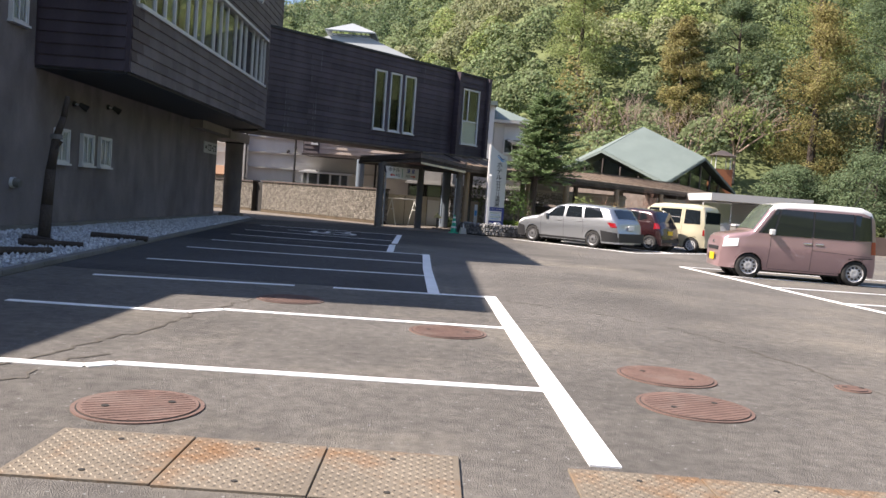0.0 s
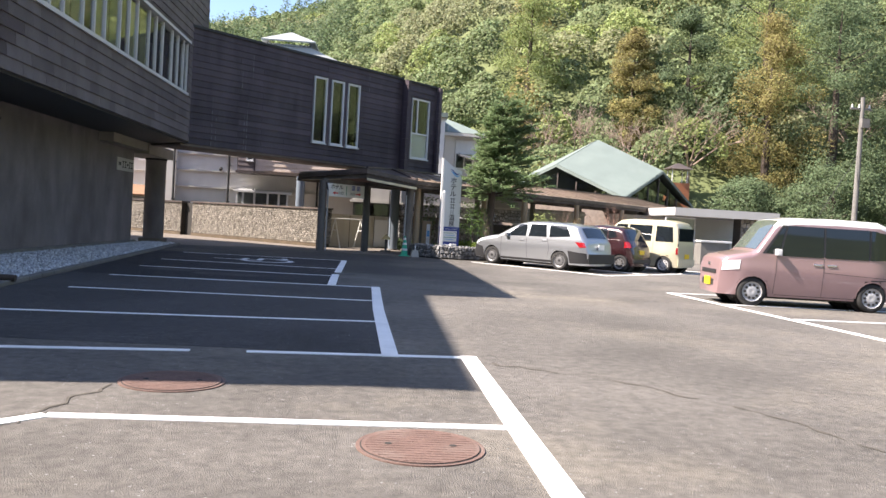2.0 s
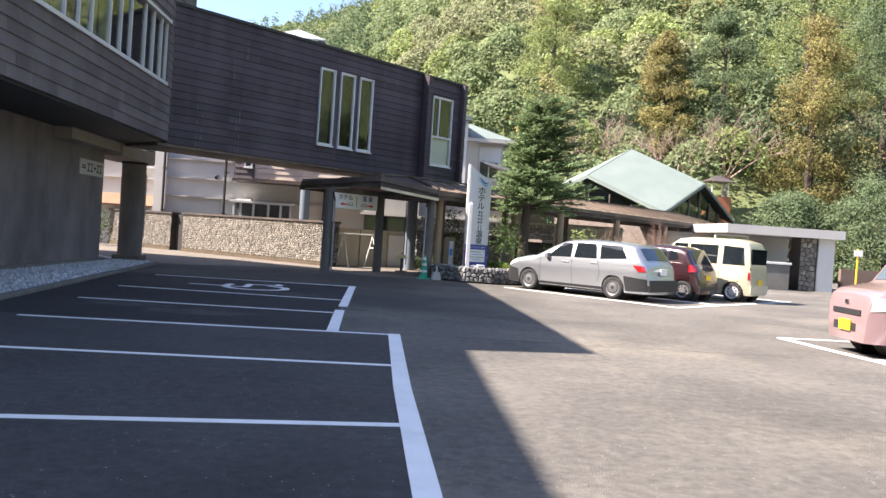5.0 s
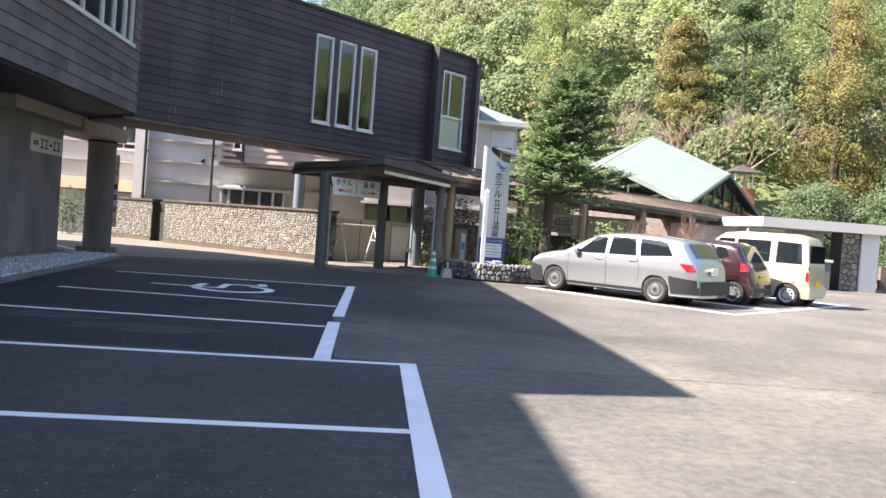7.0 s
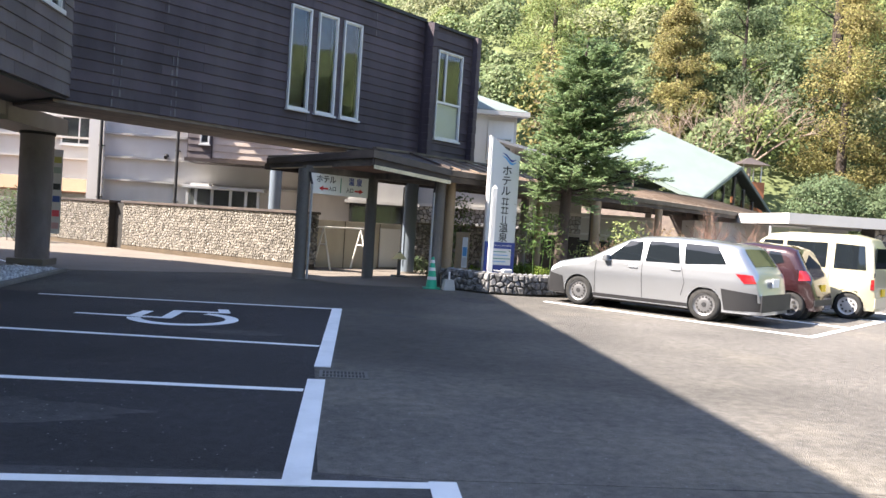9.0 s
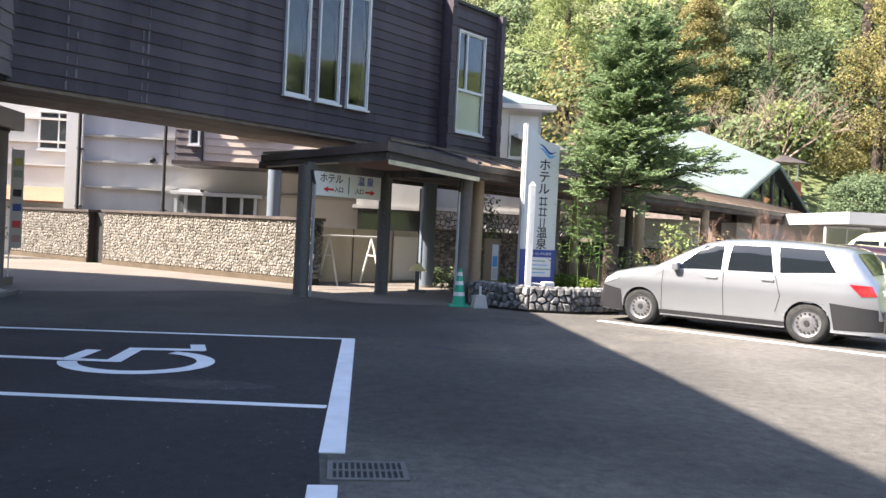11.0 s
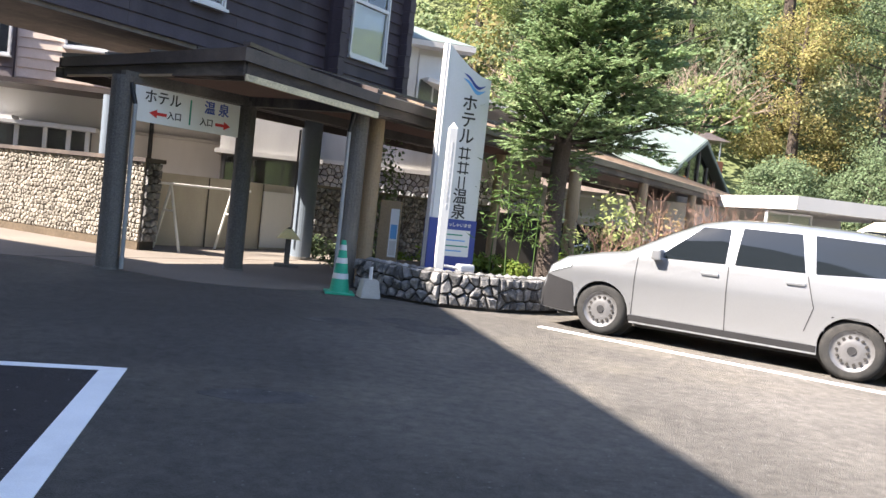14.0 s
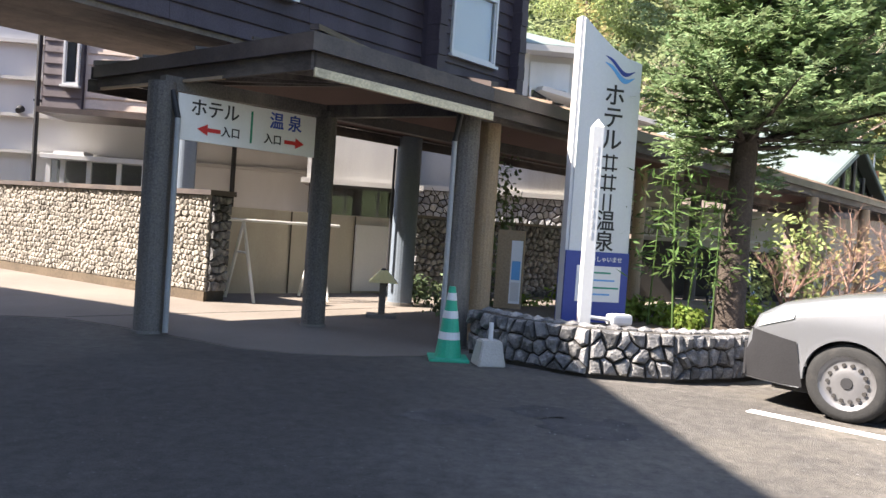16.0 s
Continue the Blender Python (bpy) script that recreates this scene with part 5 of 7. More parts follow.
build_car("hatchback", "small maroon hatchback parked beside the estate car", car_pose(5.95 + 0.3, 34.0 + 0.3, -45), dict(
    L=3.4, half=0.737, belt=0.93, lean=0.26, round=0.13, crown=0.02, paint=maroon, wheels=(0.6, 2.95), wr=0.28, rim=CM["rim"], holes=8, hole_s=0.17, hole_r=0.55, lip=0.05,
    top=[(0, 0.5), (0.04, 0.66), (0.15, 0.8), (0.5, 0.92), (0.8, 0.98), (1.25, 1.33), (1.5, 1.43), (2.1, 1.48), (2.8, 1.44), (2.98, 1.38), (3.2, 0.98), (3.3, 0.85), (3.4, 0.5)],
    windows=[("window", [(1.12, 0.97), (1.75, 0.99), (1.75, 1.36), (1.42, 1.34)]), ("window", [(1.83, 0.99), (2.45, 1.02), (2.42, 1.37), (1.83, 1.38)]), ("window", [(2.5, 1.05), (2.8, 1.12), (2.7, 1.32), (2.48, 1.34)])],
    seams=[((0.95, 0.3), (0.98, 0.94)), ((1.8, 0.28), (1.79, 0.97)), ((2.5, 0.97), (2.6, 0.62))], handles=[(1.65, 0.86), (2.42, 0.9)], mirror=(1.12, 1.0),
    side_patches=[("tail_lamp", [(3.1, 0.78), (3.3, 0.8), (3.22, 0.98), (3.1, 0.98)], CM["tail"], "red tail lamp"), ("head_lamp", [(0.08, 0.66), (0.4, 0.76), (0.42, 0.86), (0.12, 0.74)], CM["lamp"], "")],
    caps=[("windscreen", 0.84, 1.4, -0.88, 0.88, CM["wind"], ""), ("rear_window", 3.0, 3.18, -0.82, 0.82, CM["glass"], "dark rear window")],
    ends=[("number_plate", 3.37, -0.16, 0.56, 0.16, 0.72, CM["yplate"], "yellow number plate"), ("bumper", 3.39, -0.6, 0.3, 0.6, 0.42, M["black"], "dark lower bumper")]))
cream = paint("cream_paint", (0.46, 0.42, 0.3), 0.3, 0.7)
van = dict(
    L=3.4, half=0.737, belt=1.0, lean=0.12, round=0.1, crown=0.02, paint=cream, wheels=(0.62, 2.9), wr=0.28, rim=CM["cover"], holes=9, lip=0.05,
    top=[(0, 0.5), (0.03, 0.8), (0.12, 0.92), (0.5, 1.02), (0.62, 1.06), (1.0, 1.58), (1.2, 1.72), (1.6, 1.77), (2.9, 1.77), (3.2, 1.7), (3.3, 1.55), (3.36, 1.0), (3.4, 0.5)],
    windows=[("window", [(0.85, 1.05), (1.5, 1.05), (1.5, 1.58), (1.1, 1.58)]), ("window", [(1.58, 1.05), (2.42, 1.05), (2.42, 1.58), (1.58, 1.58)]), ("window", [(2.58, 1.05), (3.2, 1.05), (3.14, 1.55), (2.58, 1.58)])],
    seams=[((0.85, 0.3), (0.85, 1.0)), ((1.54, 0.28), (1.54, 1.02)), ((2.5, 0.6), (2.5, 1.6)), ((1.54, 0.8), (2.5, 0.8))], handles=[(1.4, 0.9), (1.7, 0.9)], mirror=(0.88, 1.08),
    side_patches=[("tail_lamp", [(3.3, 0.64), (3.37, 0.64), (3.36, 0.86), (3.3, 0.86)], CM["tail"], ""), ("head_lamp", [(0.05, 0.7), (0.3, 0.74), (0.3, 0.88), (0.08, 0.86)], CM["lamp"], "")],
    caps=[("windscreen", 0.64, 1.1, -0.9, 0.9, CM["wind"], "")],
    ends=[("rear_window", 3.345, -0.56, 1.08, 0.56, 1.52, CM["glass"], "dark rear window"), ("bumper", 3.4, -0.66, 0.26, 0.66, 0.48, cream, ""), ("number_plate", 3.41, -0.16, 0.5, 0.16, 0.66, CM["yplate"], "yellow number plate"), ("hinge", 3.36, -0.66, 0.9, -0.62, 1.0, M["black"], "")])
build_car("microvan", "boxy cream microvan parked at the end of the row", car_pose(7.72 + 0.35, 34.85 + 0.35, -45), van)
pink = paint("pink_metallic_paint", (0.306, 0.201, 0.205), 0.28, 0.8, 0.25)
white_roof = paint("white_roof_paint", (0.6, 0.6, 0.59), 0.3, 0.8)
build_car("minivan", "boxy two-tone minivan, dusty pink with a white roof", car_pose(6.76, 21.95, -5.0), dict(
    L=3.4, half=0.737, belt=0.98, lean=0.1, round=0.09, crown=0.02, paint=pink, wheels=(0.62, 2.92), wr=0.28, rim=CM["cover"], holes=10, hole_s=0.13, hole_r=0.66, lip=0.05,
    roof=(1.0, 3.3, white_roof), bands=([(0.76, 1.03), (3.26, 1.0), (3.2, 1.57), (1.14, 1.59)],), handle_m=CM["chrome"], mirror_m=white_roof,
    top=[(0, 0.45), (0.01, 0.76), (0.05, 0.88), (0.14, 0.945), (0.4, 1.0), (0.6, 1.04), (0.68, 1.09), (1.0, 1.57), (1.12, 1.685), (1.4, 1.735), (2.2, 1.755), (3.0, 1.74), (3.22, 1.66), (3.31, 1.5), (3.36, 1.0), (3.4, 0.5)],
    windows=[("quarter_light", [(0.84, 1.05), (1.08, 1.02), (1.2, 1.54), (1.14, 1.54)]), ("window", [(1.12, 1.0), (1.93, 1.0), (1.93, 1.58), (1.25, 1.58)]), ("window", [(1.97, 1.0), (2.8, 1.0), (2.8, 1.58), (1.97, 1.58)]), ("window", [(2.84, 1.0), (3.24, 1.02), (3.18, 1.52), (2.84, 1.57)])],
    seams=[((1.02, 0.26), (1.05, 0.98)), ((1.95, 0.26), (1.95, 1.0)), ((1.95, 0.72), (3.25, 0.66)), ((1.05, 0.24), (2.6, 0.24))], handles=[(1.84, 0.86), (2.1, 0.86)], mirror=(1.05, 1.06),
    side_patches=[("tail_lamp", [(3.24, 0.72), (3.37, 0.72), (3.34, 1.0), (3.24, 1.0)], CM["tail"], "red tail lamp"), ("head_lamp", [(0.03, 0.66), (0.34, 0.7), (0.36, 0.88), (0.06, 0.84)], CM["lamp"], "clear head lamp"), ("rail", [(2.86, 0.6), (3.3, 0.62), (3.3, 0.64), (2.86, 0.62)], M["black"], "dark sliding-door rail")],
    caps=[("windscreen", 0.68, 1.1, -0.9, 0.9, CM["wind"], "tall windscreen")],
    ends=[("grille", 0.0, -0.42, 0.58, 0.42, 0.66, M["black"], "dark slot grille"), ("grille", 0.005, -0.3, 0.34, 0.38, 0.46, M["black"], "dark lower grille"), ("number_plate", -0.02, -0.17, 0.34, 0.17, 0.5, CM["yplate"], "yellow number plate"), ("badge", 0.0, -0.06, 0.73, 0.06, 0.79, CM["chrome"], "")]))

# ---- iron covers and cracks in the asphalt ----
def manhole(x, y, r, ang, label):
    ob = empty("manhole_cover", label, "manhole", pose(x, y, 0, 0, 0, ang), "manhole covers in the asphalt")
    part("rim", cyl((0, 0, -0.01), (0, 0, 0.008), r, r, 40), M["rust"], ob)
    part("gap", cyl((0, 0, -0.01), (0, 0, 0.009), r - 0.022, r - 0.022, 40), M["dark"], ob)
    part("lid", cyl((0, 0, 0.0), (0, 0, 0.014), r - 0.032, r - 0.03, 40), M["rust"], ob, "round rusty iron lid")
    bm = bmesh.new()
    n = int(2 * r / 0.045)
    for k in range(n):
        v = -r + 0.045 * (k + 0.5)
        h = math.sqrt(max((r - 0.05) ** 2 - v * v, 0))
        if h > 0.05:
            bm_box(bm, -h, v - 0.011, 0.012, h, v + 0.011, 0.0165)
    part("ribs", bm, M["rust"], ob)
    for s in (-1, 1):
        part("lifting_hole", cyl((s * r * 0.5, 0, 0.013), (s * r * 0.5, 0, 0.019), 0.02, 0.02, 12), M["dark"], ob)


for a in ((-1.23, 7.46, 0.335, 28), (-1.27, 12.06, 0.37, 5), (0.45, 10.62, 0.36, 0), (2.1, 9.28, 0.37, -30), (2.02, 8.36, 0.37, 30)):
    manhole(*a, "round rusty ribbed iron manhole cover")
manhole(3.55, 9.32, 0.13, 0, "small round rusty valve cover")
bmp = bmesh.new()
for i in range(19):
    for j in range(19):
        x, y = 0.03 + 0.0305 * i, 0.03 + 0.0315 * j
        a = 45 if (i + j) % 2 else -45
        c, s = math.cos(radians(a)), math.sin(radians(a))
        q = [(0.014, 0), (0, 0.006), (-0.014, 0), (0, -0.006)]
        vs = [bmp.verts.new((x + u * c - v * s, y + u * s + v * c, 0.012)) for u, v in q]
        t = bmp.verts.new((x, y, 0.0165))
        for k in range(4):
            bmp.faces.new((vs[k], vs[(k + 1) % 4], t))
bump_me = mesh("studs", bmp, M["plate"])
plate_me = mesh("sheet", box(0.004, 0.004, -0.01, 0.616, 0.636, 0.012, bevel=0.003), M["plate"])
for x, y, a in ((-1.4, 6.35, 0.5), (-0.78, 6.345, 0.2), (-0.16, 6.34, 0), (0.96, 6.28, 0), (1.58, 6.27, 0), (2.2, 6.26, 0)):
    ob = empty("cover_plate", "worn checker-plate steel cover with rust stains", "cover plate", pose(x, y, 0, 0, 0, a), "checker plates over the channel")
    piece("sheet", plate_me, ob, pose(0, 0, 0))
    piece("studs", bump_me, ob, pose(0, 0, 0))
    for u, v in ((0.31, 0.1), (0.31, 0.52)):
        part("key_hole", cyl((u, v, 0.011), (u, v, 0.0155), 0.014, 0.014, 10), M["dark"], ob)
gr = empty("drain_grate", "square iron drain grate in the asphalt", "drain", pose(-0.78, 23.66, 0, 0, 0, 3))
part("pit", box(0.0, 0.0, -0.02, 0.44, 0.34, 0.0045), M["dark"], gr)
bm = bmesh.new()
for a in ((0, 0, 0.44, 0.03), (0, 0.31, 0.44, 0.34), (0, 0.03, 0.03, 0.31), (0.41, 0.03, 0.44, 0.31), (0.03, 0.16, 0.41, 0.18)):
    bm_box(bm, a[0], a[1], 0.0, a[2], a[3], 0.012)
part("frame", bm, M["kerb"], gr)
for k in range(11):
    part("bar", box(0.05 + 0.033 * k, 0.03, 0.0, 0.062 + 0.033 * k, 0.31, 0.011), M["kerb"], gr)
M["tar"] = mat("dark_tar", (0.045, 0.043, 0.043), 0.75, 0.6, 2.5, 90, 0.8, stain=(0.075, 0.071, 0.069), amount=0.9, speck=0.3)
M["crack"] = mat("crack_filling", (0.09, 0.08, 0.067), 0.95, 0.4, 6, 80, 0.5)


def ribbon(name, pts, w, z, material, label, wob=0.06, seed=1):
    r = random.Random(seed)
    out = []
    for (x0, y0), (x1, y1) in zip(pts, pts[1:]):
        n = max(2, int(math.hypot(x1 - x0, y1 - y0) / 0.12))
        out += [(x0 + (x1 - x0) * k / n + r.uniform(-wob, wob), y0 + (y1 - y0) * k / n + r.uniform(-wob, wob)) for k in range(n)]
    f = []
    for (x0, y0), (x1, y1) in zip(out, out[1:]):
        d = Vector((x1 - x0, y1 - y0))
        if d.length < 1e-3:
            continue
        n = Vector((-d.y, d.x)).normalized() * w * r.uniform(0.15, 0.6)
        if r.random() < 0.12:
            continue
        f.append([(x0 - n.x, y0 - n.y, z), (x1 - n.x, y1 - n.y, z), (x1 + n.x, y1 + n.y, z), (x0 + n.x, y0 + n.y, z)])
    bm = bmesh.new()
    for q in f:
        bm.faces.new([bm.verts.new(p) for p in q])
    structure(name, bm, material, label)


ribbon("crack", [(1.2, 13.4), (2.3, 12.8), (3.1, 11.6), (3.5, 10.2), (3.9, 8.0), (4.6, 6.0)], 0.03, 0.005, M["crack"], "rough crack along the asphalt seam", 0.05, 2)
ribbon("crack", [(-3.6, 5.2), (-2.6, 7.2), (-2.0, 9.6), (-1.75, 11.4), (-1.6, 12.0)], 0.03, 0.005, M["crack"], "rough broken crack across the asphalt", 0.06, 3)
ribbon("crack", [(-2.9, 5.5), (-2.2, 7.4), (-1.9, 8.8)], 0.03, 0.005, M["crack"], "rough broken crack across the asphalt", 0.08, 5)
ribbon("crack", [(5.2, 23.0), (5.9, 22.0), (6.1, 21.2)], 0.012, 0.005, M["crack"], "fine crack in the asphalt", 0.03, 6)
ribbon("crack", [(4.4, 26.0), (4.9, 25.0), (5.1, 24.4)], 0.012, 0.005, M["crack"], "fine crack in the asphalt", 0.03, 7)

for x, y, rx, ry, sd4 in ((-1.27, 13.9, 0.42, 0.16, 1), (-2.7, 22.1, 0.8, 0.3, 2), (-3.9, 22.6, 0.7, 0.25, 3), (0.05, 28.7, 0.35, 0.15, 4), (1.7, 31.8, 0.35, 0.3, 5), (1.45, 32.2, 0.25, 0.2, 6), (-1.9, 26.1, 0.5, 0.2, 7), (0.75, 31.9, 0.3, 0.2, 8)):
    rim = [(x + rx * math.cos(a) * (1 + 0.55 * noise.noise((math.cos(a) * 2.2, math.sin(a) * 2.2, sd4))), y + ry * math.sin(a) * (1 + 0.55 * noise.noise((math.cos(a) * 2.2, math.sin(a) * 2.2, sd4 + 9)))) for a in [6.2832 * k / 40 for k in range(40)]]
    structure("tar_patch", prism(rim, 0.0, 0.0046), M["tar"], "thin dark tarry patch on the asphalt")

# ---- buildings behind ----
structure("wall_21", box(-9.85, 44.3, 0, 2.8, 54, 6.2), M["grey"], "pale grey rendered hotel wall")
structure("wall_22", box(-24, 47.5, 0, -9.85, 54, 8.0), M["white"], "white rendered wing")
structure("roof_3", box(-10.1, 44.05, 6.2, 2.9, 54.2, 6.4), M["copper"])
for z, h in ((2.2, 0.07), (2.96, 0.07), (3.73, 0.07), (4.5, 0.07)):
    structure("ledge", box(-9.98, 44.18, z, -1.3 if z < 2.5 else -6.6, 44.3, z + h), M["white"], "white horizontal band")
    structure("ledge", box(-24, 47.38, z, -9.98, 47.5, z + h), M["white"], "white horizontal band")
structure("pilaster", box(-9.98, 44.1, 0, -9.5, 44.3, 6.2), M["grey"])
for x, y in ((-9.55, 44.0), (-7.1, 44.1), (-3.0, 44.1)):
    ob = empty("drainpipe", "thin black drainpipe on the grey wall", "pipe", pose(x, y, 0), "drainpipes on the hotel wall")
    part("tube", cyl((0, 0, 0), (0, 0, 6.1), 0.05, n=10), M["black"], ob)
    for z in (1.6, 3.3, 5.0):
        part("bracket", box(-0.07, -0.02, z, 0.07, 0.2, z + 0.04), M["black"], ob)
window("window", 1.3, 1.3, "white-framed window in the hotel wing", pose(-11.5, 47.465, 3.5), panes=2, back=M["room"])
structure("lean_to_roof", solid([[(-15, 45.6, 1.75), (-10.1, 45.6, 1.75), (-10.1, 47.4, 2.25), (-15, 47.4, 2.25)]], 0.08), mat("terracotta_sheet", (0.2, 0.115, 0.07), 0.7, 0.2), "terracotta-coloured lean-to roof")
structure("wall_34", box(-14.8, 45.9, 0, -10.2, 46.0, 1.75), M["white"])
window("window", 1.3, 1.3, "white-framed window in the hotel wing", pose(-15.0, 47.465, 3.5), panes=2, back=M["room"])
cam_ob = empty("dome_camera", "small dark dome camera on the hotel wall", "camera", pose(-7.48, 44.25, 3.13))
part("dome", cyl((0, 0, 0), (0, -0.14, -0.06), 0.08, 0.06, 12), M["black"], cam_ob)
# bay window
bay = empty("bay_window", "white-framed bay window with a flat white roof", "", pose(-5.6, 43.6, 0), kind="structure")
part("roof_slab", box(-1.12, -0.15, 2.1, 1.5, 0.7, 2.2, bevel=0.01), M["frame"], bay)
part("upper_slab", box(-0.9, -0.05, 2.2, -0.3, 0.5, 2.28), M["frame"], bay)
part("apron", box(-1.05, 0, 0, 1.35, 0.7, 1.1), M["white"], bay)
for x in (-1.0, -0.72, -0.2, 0.4, 0.9, 1.3):
    part("mullion", box(x - 0.04, -0.02, 1.1, x + 0.05, 0.06, 2.1), M["frame"], bay)
for x0, x1 in ((-0.95, -0.76), (-0.67, -0.24), (-0.15, 0.36), (0.45, 0.86), (0.95, 1.26)):
    part("pane", box(x0, 0.02, 1.12, x1, 0.03, 2.1), M["glass"], bay)
part("backing", box(-0.98, 0.4, 1.1, 1.3, 0.45, 2.1), M["room"], bay)
# boarded box on the first floor
M["clap"] = mat("pale_brown_boards", (0.58, 0.48, 0.41), 0.75, 0.2, 2, 50, 0.15, stain=(0.44, 0.36, 0.3), amount=0.5, rnd=0.15)
bb = structure("wall_23", box(-5.72, 42.9, 3.05, 0.4, 44.3, 5.6), M["clap"], "brown boarded first-floor box")
cl = mesh("clapboard", lap(6.05, 0.215), M["clap"])
for k in range(11):
    piece("board", cl, bb, pose(-5.68, 42.9, 3.08 + 0.215 * k))
structure("wall_24", box(-6.5, 42.86, 3.0, -5.72, 44.3, 5.6), M["shingle"], "dark end of the boarded box")
structure("ledge", box(-6.55, 42.75, 2.94, 0.5, 44.3, 3.05), M["roofm"])
ce = mesh("clapboard", lap(0.74, 0.215), M["paleshingle"])
for k in range(11):
    piece("board", ce, bb, pose(-6.48, 42.858, 3.04 + 0.215 * k))
window("window", 0.3, 0.9, "narrow window in the dark end of the boarded box", pose(-5.95, 42.8, 3.5), back=M["room"])
window("window", 0.9, 0.7, "small window in the boarded box", pose(-4.3, 42.835, 3.85), back=M["room"])
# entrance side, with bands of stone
# solid front coloured near-black to read as a recess in shade
structure("wall_25", box(-1.2, 43.2, 0, 6.5, 44.3, 1.3), M["dark"], "near-black block for the entrance's shaded recess")
sb2 = empty("wall_26", "band of grey stone facing on the hotel wall", "", kind="structure")
part("core", box(0.9, 43.15, 1.42, 6.5, 43.3, 2.0), M["mortar"], sb2)
cobbles(sb2, (0.9, 43.15, 0), (6.5, 43.15, 0), 1.42, 2.0, 0.13, M["greystone"], 60, 0.04, 50)
structure("ledge", box(0.8, 43.05, 2.0, 6.6, 43.3, 2.1), M["white"], "white horizontal band")
M["conc"] = mat("stained_concrete", (0.4, 0.388, 0.365), 0.9, 0.25, 1.2, 60, 0.3, stain=(0.24, 0.225, 0.2), amount=0.7, streak=4)
structure("wall_27", box(0.9, 43.2, 2.1, 6.5, 44.3, 2.95), M["conc"], "stained grey concrete parapet")
structure("ledge", box(0.8, 43.1, 2.95, 6.6, 43.4, 3.05), M["white"], "white horizontal band")
structure("wall_28", box(-1.3, 42.6, 2.0, 0.9, 44.3, 2.95), M["conc"], "grey concrete entrance block")
# flat near-black sheet in place of an unlit room
structure("wall_39", box(-1.25, 42.64, 1.2, 0.85, 42.7, 1.97), M["dark"], "near-black sheet for the unlit room behind the window")
structure("ledge", box(-1.4, 42.5, 1.95, 1.0, 44.3, 2.05), M["conc"])
window("window", 2.0, 0.65, "low dark-framed window of the entrance", pose(-0.2, 42.58, 1.3), panes=3, frame_m=M["black"])
# white gabled house and the far lantern roof
structure("wall_29", box(2.8, 45.5, 0, 4.5, 53, 5.5), M["white"], "white rendered gabled house wall")
structure("roof_4", solid([[(-1, 45.0, 5.62), (4.85, 45.0, 5.62), (2.1, 49.0, 7.1), (-1, 49.0, 7.1)], [(4.85, 45.0, 5.62), (4.85, 53.5, 5.62), (2.1, 49.5, 7.1), (2.1, 49.0, 7.1)], [(-1, 53.5, 5.62), (4.85, 53.5, 5.62), (2.1, 49.5, 7.1), (-1, 49.5, 7.1)]], 0.1), M["copper"], "pale green sheet roof")
structure("eave", box(-1, 44.97, 5.46, 4.87, 45.5, 5.6), M["white"], "white boxed eave of the white house")
structure("wall_35", box(3.45, 45.46, 4.3, 4.4, 45.5, 5.3), M["grey"], "grey recessed panel of the white house")
structure("pilaster", box(2.9, 45.35, 0, 3.4, 45.5, 5.46), M["white"])
structure("roof_5", solid([[(3.6, 44.6, 4.5), (6.4, 44.6, 3.9), (6.4, 50, 3.9), (3.6, 50, 5.2)]], 0.1), M["white"], "pale lower roof")
window("window", 0.9, 0.8, "white-framed window of the white house", pose(3.9, 45.425, 3.9), panes=2, back=M["room"])
ob = empty("drainpipe", "thin grey drainpipe on the white house", "pipe", pose(3.0, 45.4, 0), "drainpipes on the hotel wall")
part("tube", cyl((0, 0, 0), (0, 0, 6.0), 0.05, n=10), pipe, ob)
lt = empty("lantern_roof", "pale hipped sheet roof with a small glazed lantern", "roof", pose(-5.8, 54.0, 0), kind="structure")
pr = mat("pale_sheet_roof", (0.3, 0.32, 0.33), 0.5, 0.1, 1, 40, 0.05)
part("wall", box(-5.5, -1.5, 6.0, 6.2, 5, 8.6), M["white"], lt)
def hip(w0, y0, y1, z0, w1, d1, z1):
    a = [(-w0, y0, z0), (w0, y0, z0), (w0, y1, z0), (-w0, y1, z0)]
    b = [(-w1, -d1, z1), (w1, -d1, z1), (w1, d1, z1), (-w1, d1, z1)]
    return solid([[a[i], a[(i + 1) % 4], b[(i + 1) % 4], b[i]] for i in range(4)], 0.08)
part("roof", hip(6.6, -2.2, 5.5, 8.5, 1.25, 1.0, 10.75), pr, lt)
part("lantern", box(-1.15, -0.9, 10.7, 1.15, 0.9, 11.1), M["glass"], lt)
part("lantern_cap", hip(1.55, -1.3, 1.3, 11.05, 0.06, 0.06, 11.75), pr, lt)
